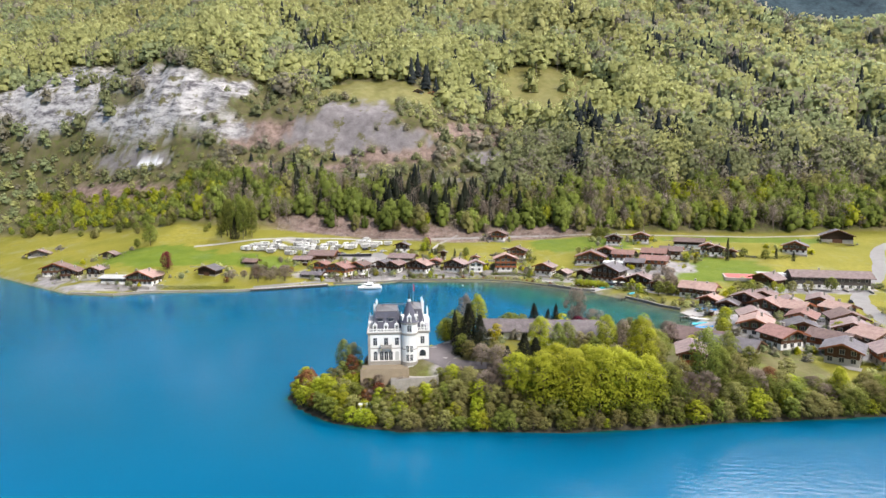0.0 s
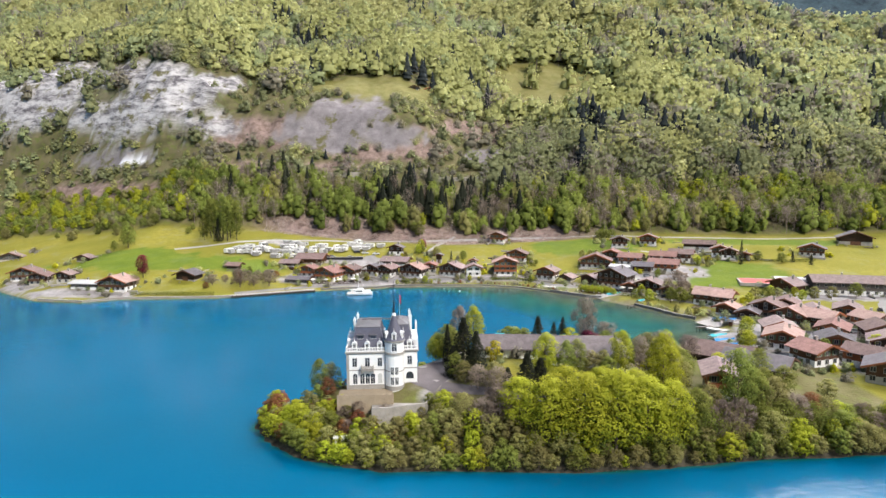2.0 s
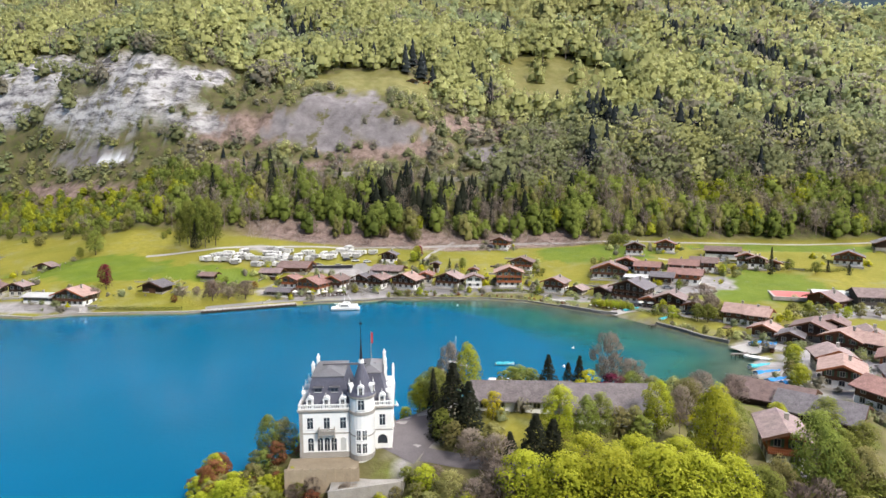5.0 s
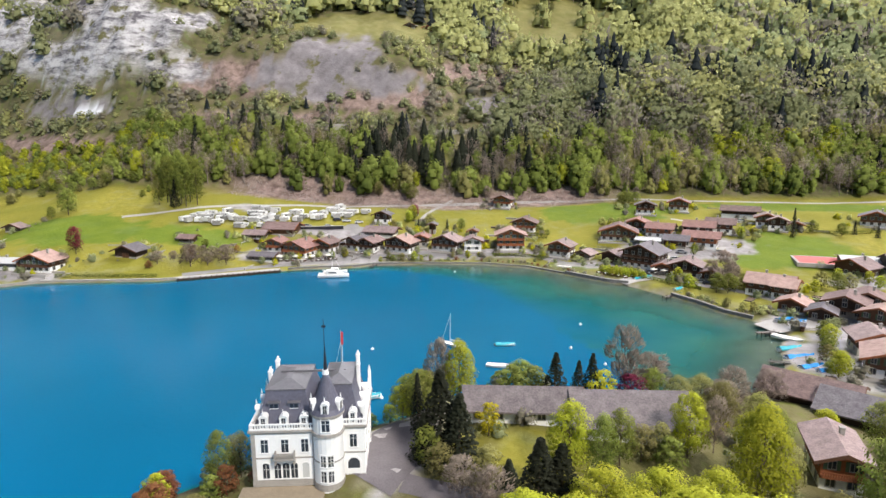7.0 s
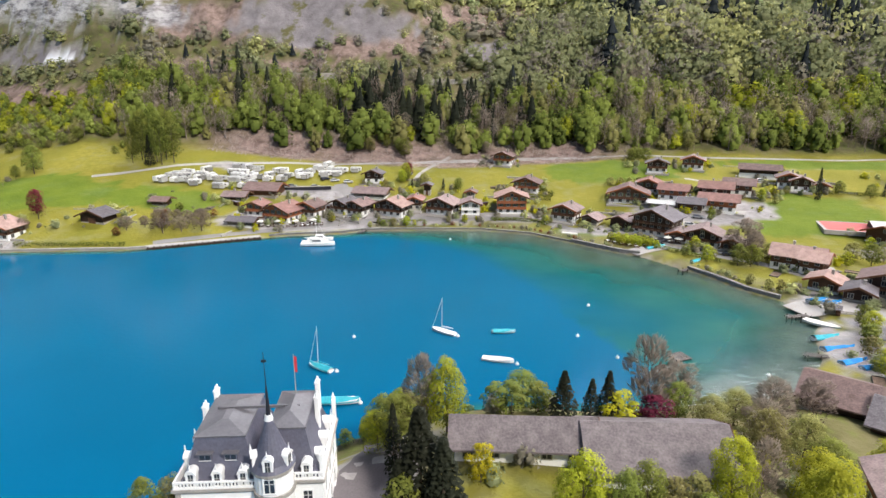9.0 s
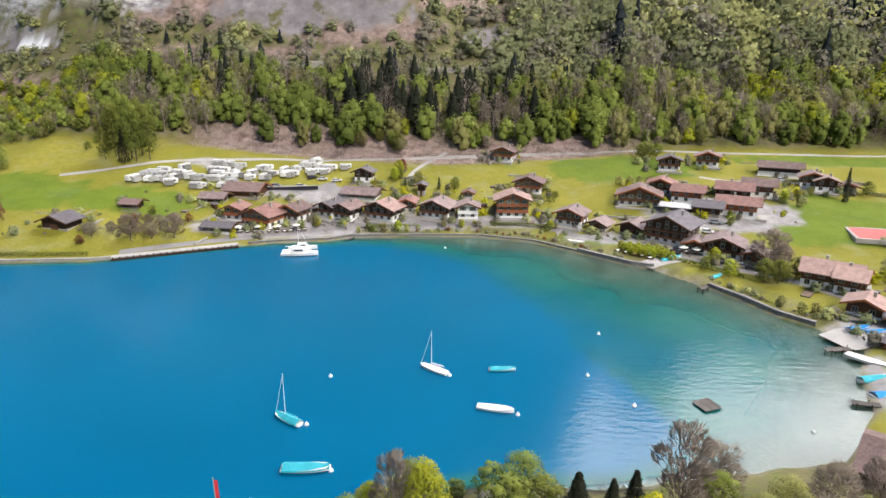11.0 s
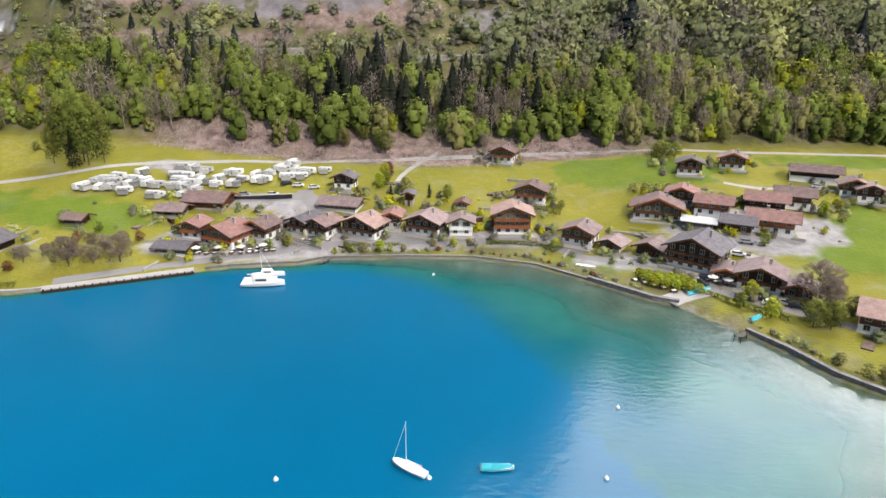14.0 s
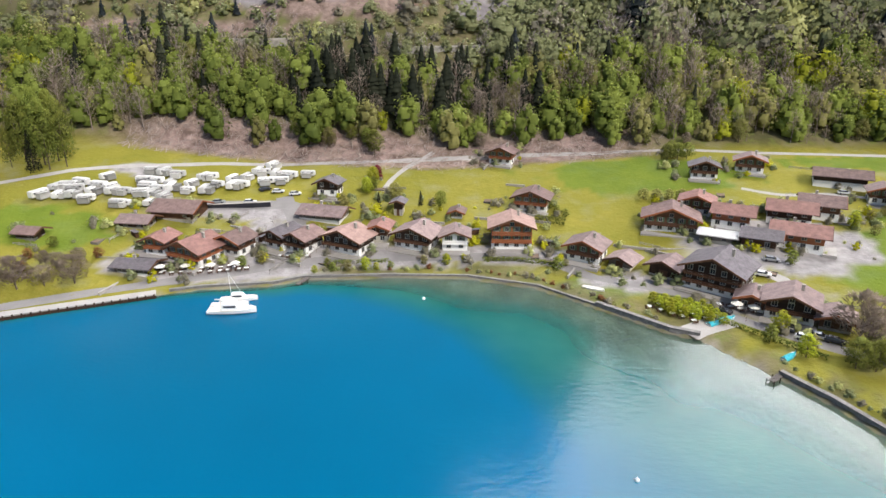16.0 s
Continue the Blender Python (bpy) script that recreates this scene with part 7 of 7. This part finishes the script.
def camp():
    first = caravan()
    g = random.Random(3)
    spots = []
    for row, (y0, xa, xb, n) in enumerate(((360, -130, -92, 8), (366, -130, -84, 10), (372.5, -123, -76, 9), (379, -117, -64, 10), (386, -106, -54, 9), (393, -76, -46, 6), (399, -72, -56, 2))):
        for i in range(n):
            x = xa + (xb - xa) * (i + g.uniform(0.1, 0.9)) / n
            if g.random() < 0.22:
                continue
            spots.append((x, y0 + g.uniform(-1.6, 1.6) + (x - xa) * 0.06 + (2 if row < 2 else 0), g.choice((0, 8, -12, 90, 75, 12))))
    for k, (x, y, a) in enumerate(spots):
        m = pose(x, y, height(x, y) + 0.02, 0, 0, a + g.uniform(-9, 9)) @ Matrix.Scale(g.uniform(0.78, 1.02), 4)
        if k == 0:
            first.matrix_world = m
        else:
            copy_thing(first, m)


camp()


# ---- cars, parasols, hedges ----
def car(colour, label):
    c = thing("car", 0, 0, 0, 0, label, "car", "parked cars")
    paint = mat(label.split()[0] + "_car_paint", colour, 0.25, 0.2, vary=0.03, bump=0, spec=0.6)
    bm = bmesh.new()
    profile_y(bm, [(-2.1, 0.35), (2.1, 0.35), (2.15, 0.7), (1.9, 0.88), (1.1, 0.95), (-1.9, 0.98), (-2.15, 0.75)], -0.85, 0.85)
    part("body", bm, paint, c)
    bm = bmesh.new()
    prism(bm, [(-1.85, -0.8), (1.15, -0.8), (1.15, 0.8), (-1.85, 0.8)], 0.93, 1.4, 0, [(-1.45, -0.66), (0.4, -0.66), (0.4, 0.66), (-1.45, 0.66)])
    part("glasshouse", bm, GLASS, c)
    bm = bmesh.new()
    box(bm, -1.43, -0.65, 1.39, 0.38, 0.65, 1.45, 0, 0.02)
    part("car_roof", bm, paint, c)
    wheel = bmesh.new()
    rod(wheel, (0, -0.1, 0), (0, 0.1, 0), 0.32, 0.32, 12)
    wheel = mesh_of("wheel", wheel, IRON)
    for x in (-1.3, 1.35):
        for y in (-0.82, 0.82):
            place("wheel", wheel, c, x, y, 0.32)
    return c


def parked(first, spots):
    for k, (x, y, a) in enumerate(spots):
        m = pose(x, y, height(x, y) + 0.1, 0, 0, a)
        if k:
            copy_thing(first, m)
        else:
            first.matrix_world = m


parked(car((0.75, 0.75, 0.75), "white small car parked by the village lane"), [(92, 333.4, -20), (89.1, 301.5, -30), (-55, 381, 10), (139, 389, -15), (150, 312, 0), (-48.5, 379.5, 15), (-62, 372, 5)])
parked(car((0.35, 0.36, 0.38), "silver small car parked by the village lane"), [(97, 341, -20), (92.5, 302.4, -30), (-38.5, 341, 5), (118, 272, 40), (-72, 370, 5), (172, 250, 60), (142, 240, -14)])
parked(car((0.03, 0.03, 0.035), "black small car parked by the village lane"), [(95.0, 300.5, -30), (-60, 382, 40), (75.5, 314, -40), (172, 276, 65), (88, 306, 60), (-80, 328.6, -6)])

CLOTH = mat("cream_cloth", (0.72, 0.69, 0.6), 0.85, vary=0.06, bump=0.1)


def parasol():
    p = thing("parasol", 0, 0, 0, 0, "open cream parasol over a terrace table", "parasol", "parasols on the terrace")
    bm = bmesh.new()
    prism(bm, circle(1.5, 8), 2.1, 2.75, 0, circle(0.05, 8))
    part("canopy", bm, CLOTH, p)
    bm = bmesh.new()
    rod(bm, (0, 0, 0), (0, 0, 2.7), 0.04, 0.04, 6)
    part("pole", bm, IRON, p)
    bm = bmesh.new()
    prism(bm, circle(0.55, 10, 0.9, 0.3), 0.7, 0.75)
    rod(bm, (0.9, 0.3, 0), (0.9, 0.3, 0.7), 0.05, 0.05, 6)
    part("table", bm, GEL, p, "round white table")
    return p


def terrace_parasols():
    first = parasol()
    k = 0
    for x0, y0, dx, dy, n in ((-72, 327.6, 6.5, 1.6, 4), (79, 315.2, 3.4, -1.7, 2)):
        for i in range(n):
            x, y = x0 + dx * i, y0 + dy * i
            m = pose(x, y, height(x, y) + 0.05, 0, 0, 40 * i)
            if k:
                copy_thing(first, m)
            else:
                first.matrix_world = m
            k += 1


terrace_parasols()


def hedge(pts, tall, thick, label="clipped dark green hedge along a garden"):
    """A clipped hedge: a leafy body of small sprays over a line."""
    C, N = [], []
    for (x0, y0), (x1, y1) in zip(pts, pts[1:]):
        L = math.hypot(x1 - x0, y1 - y0)
        n = int(L * tall * 26)
        f = rng.uniform(0, 1, n)
        u = rng.uniform(-1, 1, n)
        x = x0 + (x1 - x0) * f - (y1 - y0) / L * u * thick / 2
        y = y0 + (y1 - y0) * f + (x1 - x0) / L * u * thick / 2
        h = np.where(rng.uniform(size=n) < 0.45, 1.0, rng.uniform(0.1, 1, n)) * tall * rng.uniform(0.9, 1.06, n)
        C.append(np.stack([x, y, ground(x, y) + h], 1))
        N.append(np.stack([-(y1 - y0) / L * u, (x1 - x0) / L * u - 0.2, h / tall], 1) + rng.normal(size=(n, 3)) * 0.2)
    C, N = np.concatenate(C), np.concatenate(N)
    me = quads_mesh("hedge", C, N, rng.uniform(0.14, 0.26, len(C)), np.clip(rng.normal(0.35, 0.2, len(C)), 0, 1), LEAVES["green"], 0.8)
    tagged(new("hedge", me), label, "hedge")


hedge([(17, 342.3), (27, 342.6), (38, 340.2)], 1.3, 1.1)
hedge([(33.5, 368), (43, 366)], 2.4, 1.8)
hedge([(74, 309.2), (84, 299), (90, 293)], 1.2, 1.0)
hedge([(-26, 338), (-10, 340.4)], 1.0, 0.9)
hedge([(60, 322.5), (70, 318.5), (74.5, 313.5)], 1.3, 1.0)
hedge([(-150, 297.4), (-128, 299.6), (-112, 302)], 1.3, 1.2)
hedge([(160, 372), (178, 369.5), (196, 374)], 1.4, 1.2)

# ---- garden walls and fences ----
wall_low = [(56, 352.5), (66, 349.5), (80, 350)]
for a, b in zip(wall_low, wall_low[1:]):
    w = thing("garden_wall", a[0], a[1], height(*a), math.degrees(math.atan2(b[1] - a[1], b[0] - a[0])), "low pale stone garden wall beside the meadow", "wall")
    bm = bmesh.new()
    box(bm, 0, -0.2, -1.0, math.hypot(b[0] - a[0], b[1] - a[1]), 0.2, 0.75, 0, 0.03)
    part("masonry", bm, STONE, w)
w = thing("garden_wall", -79.5, 365.1, height(-79.5, 365.1) - 0.6, 12.8, "long dark retaining wall below the camping ground", "wall")
bm = bmesh.new()
box(bm, 0, -0.3, -0.5, 25.7, 0.3, 1.7, 0, 0.03)
part("masonry", bm, IRON, w)
bm = bmesh.new()
box(bm, -0.1, -0.45, 1.7, 25.8, 0.5, 1.85, 0, 0.03)
part("coping", bm, STONE, w, "pale stone coping")
ROOF_RED = mat("pinkish_red_roofing", (0.5, 0.13, 0.12), 0.9, vary=0.08, size=3)


def court():
    """A flat red slab in place of a pinkish-red roof, laid beside the school."""
    c = thing("sports_court", 152, 331, height(152, 331) + 1.2, -14, "red sports court with a pale kerb beside the meadow", "court", kind="structure")
    bm = bmesh.new()
    box(bm, -12, -7, -0.3, 12, 7, 0.0)
    part("surface", bm, ROOF_RED, c)
    bm = bmesh.new()
    for x0, y0, x1, y1 in ((-13, -8, 13, -7.02), (-13, 7.02, 13, 8), (-13, -7, -12.02, 7), (12.02, -7, 13, 7)):
        box(bm, x0, y0, -1.5, x1, y1, 0.06)
    part("kerb", bm, GRAVEL, c)


court()


# ---- terrace tables ----
def table_set():
    t = thing("terrace_table", 0, 0, 0, 0, "white terrace table with four dark chairs", "table", "tables on the lakeside terrace")
    bm = bmesh.new()
    box(bm, -0.6, -0.45, 0.7, 0.6, 0.45, 0.75, 0, 0.01)
    part("tabletop", bm, GEL, t)
    leg = bmesh.new()
    box(leg, -0.03, -0.03, 0, 0.03, 0.03, 0.7)
    leg = mesh_of("leg", leg, IRON)
    for x in (-0.5, 0.5):
        for y in (-0.36, 0.36):
            place("leg", leg, t, x, y, 0)
    seat = bmesh.new()
    profile_y(seat, [(-0.22, 0.42), (0.22, 0.42), (0.26, 0.9), (0.22, 0.9), (0.18, 0.46), (-0.22, 0.46)], -0.22, 0.22)
    seat = mesh_of("chair", seat, WOODS["brown"])
    foot = bmesh.new()
    box(foot, -0.02, -0.02, 0, 0.02, 0.02, 0.42)
    foot = mesh_of("chair_leg", foot, WOODS["brown"])
    for x in (-0.35, 0.35):
        for y, turn in ((0.75, 90), (-0.75, -90)):
            ch = place("chair", seat, t, x, y, 0, turn)
            for fx in (-0.19, 0.19):
                for fy in (-0.19, 0.19):
                    place("leg", foot, ch, fx, fy, 0)
    return t


def terrace_tables():
    first = table_set()
    g = random.Random(21)
    k = 0
    for x0, y0, dx, dy, n in ((-74, 326.4, 2.5, 0.6, 11), (-72, 328.9, 2.5, 0.6, 9), (58.5, 315.5, 2.2, -1.7, 5), (61, 317.0, 2.2, -1.7, 5), (76, 317.5, 2.2, -1.0, 4), (-42, 339.5, 2.6, 0.3, 4)):
        for i in range(n):
            x, y = x0 + dx * i + g.uniform(-0.3, 0.3), y0 + dy * i + g.uniform(-0.3, 0.3)
            m = pose(x, y, height(x, y) + 0.09, 0, 0, g.choice((12, 100, 20)))
            if k:
                copy_thing(first, m)
            else:
                first.matrix_world = m
            k += 1


terrace_tables()


# ---- brushwood on the felled strip ----
def brushwood():
    g = np.random.default_rng(33)
    n = 2600
    x = g.uniform(-125, 90, n)
    y = forest_foot(x) + g.uniform(-8, 20, n)
    L, a, r = g.uniform(1.2, 4.5, n), g.uniform(0, np.pi, n), g.uniform(0.05, 0.14, n)
    dx, dy = np.cos(a) * L / 2, np.sin(a) * L / 2
    z0, z1 = ground(x - dx, y - dy) + g.uniform(0.05, 0.35, n), ground(x + dx, y + dy) + g.uniform(0.1, 0.9, n)
    nx, ny = -np.sin(a) * r, np.cos(a) * r
    co = np.stack([np.stack([x - dx - nx, y - dy - ny, z0], 1), np.stack([x + dx - nx, y + dy - ny, z1], 1),
                   np.stack([x + dx + nx, y + dy + ny, z1 + r], 1), np.stack([x - dx + nx, y - dy + ny, z0 + r], 1)], 1).reshape(-1, 3)
    me = raw_mesh("brushwood", co, np.arange(4 * n).reshape(-1, 4), np.zeros(4 * n), PALE_BARK)
    tagged(new("brushwood", me), "pale felled branches strewn below the woods", "brushwood", kind="stuff")


brushwood()


# ---- the mountain road and the fall ----
def contour(z, x0, x1, step):
    """Places along the slope at one height."""
    pts = []
    for x in np.arange(x0, x1, step):
        ys = np.arange(float(forest_foot(x)), float(forest_foot(x)) + 140, 1.0)
        i = int(np.argmax(ground(np.full(len(ys), x), ys) > z))
        pts.append((float(x), float(ys[i])))
    return pts


def mountain_road(z, x0, x1):
    pts = contour(z, x0, x1, 12)
    bm = bmesh.new()
    rows = []
    for x, y in pts:
        rows.append([bm.verts.new(p) for p in ((x, y - 4.2, z - 5), (x, y - 4.0, z + 0.1), (x, y - 3.6, z + 0.7), (x, y - 3.4, z + 0.1), (x, y + 1.5, z + 0.15))])
    for a, b in zip(rows, rows[1:]):
        for k in range(4):
            bm.faces.new((a[k], b[k], b[k + 1], a[k + 1]))
    tagged(part("mountain_road", bm, STONE), "grey walled road cut along the mountain slope", "road", kind="structure")


mountain_road(57.5, -200, -60)
mountain_road(53.5, -20, 130)


def waterfall(x, z0, z1):
    """A thin fall that hugs the rock."""
    g = random.Random(2)
    bm = bmesh.new()
    prev = None
    for i in range(11):
        zz = z0 + (z1 - z0) * i / 10
        yy = contour(zz, x, x + 1, 2)[0][1]
        w = 0.25 + 0.03 * i + g.uniform(-0.1, 0.1)
        xx = x + g.uniform(-0.4, 0.4)
        row = [bm.verts.new((xx - w, yy - 0.2, zz)), bm.verts.new((xx, yy - 0.5, zz)), bm.verts.new((xx + w, yy - 0.2, zz))]
        if prev:
            for k in range(2):
                bm.faces.new((prev[k], prev[k + 1], row[k + 1], row[k]))
        prev = row
    tagged(part("waterfall", bm, mat("white_water", (0.6, 0.63, 0.65), 0.5, vary=0.3, size=1.5, fine=0.4)), "thin white waterfall on the rock face", "waterfall", kind="structure")


waterfall(25.5, 74, 62)


# ---- garden shrubs, sheds and wood stacks among the houses ----
def clutter():
    g = random.Random(44)
    spots = [(o.matrix_world.translation.x, o.matrix_world.translation.y) for o in list(scene.objects) if o.type == "EMPTY" and o.get("group") == "village houses"]
    rows = []
    for hx, hy in spots:
        if hy > 430:
            continue
        for i in range(15):
            x, y = hx + g.uniform(-12, 12), hy + g.uniform(-7, 14)
            near = min(math.hypot(x - a, (y - 5 - b) * 0.9) for a, b in spots)
            if near < 5.6 or float(shore_distance(np.array([x]), np.array([y]))[0]) < 2.5:
                continue
            rows.append((("olive", "green", "lime", "green", "twig", "olive", "yellow")[g.randrange(7)], x, y, g.uniform(1.0, 3.8), g.uniform(1.0, 1.5)))
    # a planted row behind the quay walls
    line = [(-31, 334), (-7, 336.6), (13, 337), (33, 331.5), (46, 321), (60, 309)], [(80, 291), (86, 281.5), (91.5, 271.5), (97, 265)]
    for run in line:
        for (x0, y0), (x1, y1) in zip(run, run[1:]):
            m = int(math.hypot(x1 - x0, y1 - y0) / 1.7)
            for i in range(m):
                if g.random() < 0.25:
                    continue
                f = (i + g.random()) / m
                rows.append((("olive", "green", "lime", "green", "rust", "olive")[g.randrange(6)], x0 + (x1 - x0) * f + g.uniform(-0.6, 0.6), y0 + (y1 - y0) * f + g.uniform(-0.6, 1.6), g.uniform(0.7, 1.9), g.uniform(1.1, 1.6)))
    for kind in ("olive", "green", "lime", "twig", "yellow", "rust"):
        pick = np.array([r[1:] for r in rows if r[0] == kind])
        stand("garden_planting", kind, False, False, pick[:, 0], pick[:, 1], ground(pick[:, 0], pick[:, 1]) - 0.25, pick[:, 2], pick[:, 3], np.zeros(len(pick)), "low shrubs and perennials in the village gardens")
    stack = None
    for i, (x, y) in enumerate(((-30, 356), (14, 358), (52, 350), (101, 357), (-50, 349), (78, 340), (128, 372), (-88, 345), (37, 352), (-2, 364), (118, 280), (133, 256), (104, 250), (122, 214))):
        m = pose(x, y, height(x, y), 0, 0, 20 * i)
        if stack is None:
            stack = thing("wood_stack", x, y, 0, 0, "stacked firewood under a grey sheet roof", "wood stack", "wood stacks in the gardens")
            bm = bmesh.new()
            for r in range(4):
                for c in range(8):
                    rod(bm, (-1.6 + c * 0.42 + 0.2 * (r % 2), -0.5, 0.2 + r * 0.36), (-1.6 + c * 0.42 + 0.2 * (r % 2), 0.5, 0.2 + r * 0.36), 0.19, 0.19, 6)
            tagged(part("log", bm, WOODS["brown"], stack), kind="stuff")
            bm = bmesh.new()
            prism(bm, [(-2.0, -0.8), (2.0, -0.8), (2.0, 0.8), (-2.0, 0.8)], 1.65, 1.75)
            part("sheet", bm, TILES["grey"], stack)
            stack.matrix_world = m
        else:
            copy_thing(stack, m)


clutter()


# ---- garden beds, fences and small huts ----
SOIL = mat("garden_soil", (0.16, 0.11, 0.08), 0.95, vary=0.4, size=0.8, fine=0.15, bump=0.5)


def bed():
    b = thing("garden_bed", 0, 0, 0, 0, "brown vegetable bed edged with pale boards", "garden bed", "garden beds")
    bm = bmesh.new()
    box(bm, -2.4, -1.1, -0.6, 2.4, 1.1, 0.16)
    part("soil", bm, SOIL, b)
    for name, w, x, y, turn in (("board", 2.5, 0, -1.14, 0), ("board", 2.5, 0, 1.14, 0), ("board", 1.1, -2.44, 0, 90), ("board", 1.1, 2.44, 0, 90)):
        bm = bmesh.new()
        box(bm, -w, -0.035, -0.6, w, 0.035, 0.3)
        o = part(name, bm, WOODS["grey"], b)
        o.matrix_local = pose(x, y, 0, 0, 0, turn)
    return b


def fence():
    f = thing("garden_fence", 0, 0, 0, 0, "low pale timber garden fence", "fence", "garden fences")
    post = bmesh.new()
    box(post, -0.05, -0.05, -0.8, 0.05, 0.05, 1.05)
    post = mesh_of("fence_post", post, STONE)
    for i in range(5):
        place("post", post, f, -4 + i * 2, 0, 0)
    rail = bmesh.new()
    box(rail, -4.05, -0.08, 0, 4.05, -0.052, 0.2)
    rail = mesh_of("fence_rail", rail, STONE)
    for z in (0.3, 0.72):
        place("rail", rail, f, 0, 0, z)
    return f


def border_wall():
    w = thing("garden_wall", 0, 0, 0, 0, "low pale stone garden wall between the houses", "wall", "garden walls")
    bm = bmesh.new()
    box(bm, -3.5, -0.18, -1.2, 3.5, 0.18, 0.7, 0, 0.03)
    part("masonry", bm, STONE, w)
    bm = bmesh.new()
    box(bm, -3.55, -0.24, 0.7, 3.55, 0.24, 0.8, 0, 0.02)
    part("coping", bm, GRAVEL, w)
    return w


def garden_things():
    g = random.Random(77)
    houses = [o.matrix_world.copy() for o in list(scene.objects) if o.type == "EMPTY" and o.get("group") == "village houses" and o.matrix_world.translation.y < 425 and o.matrix_world.translation.y > 200]
    feet = [m.translation for m in houses]
    for make, count, dx, dy in ((bed, 34, 12, 13), (fence, 46, 13, 14), (border_wall, 40, 12, 12)):
        first, k = None, 0
        for tries in range(900):
            if k >= count:
                break
            m = g.choice(houses)
            p = m @ Vector((g.uniform(-dx, dx), g.uniform(-8, dy + 6), 0))
            near = min(math.hypot(p.x - q.x, p.y - 5 - q.y) for q in feet)
            if near < 8.0 or float(shore_distance(np.array([p.x]), np.array([p.y]))[0]) < 3:
                continue
            turn = math.degrees(math.atan2(m[1][0], m[0][0])) + g.choice((0, 0, 90)) + g.uniform(-5, 5)
            w = pose(p.x, p.y, height(p.x, p.y) + 0.02, 0, 0, turn)
            if first is None:
                first = make()
                first.matrix_world = w
            else:
                copy_thing(first, w)
            k += 1


garden_things()
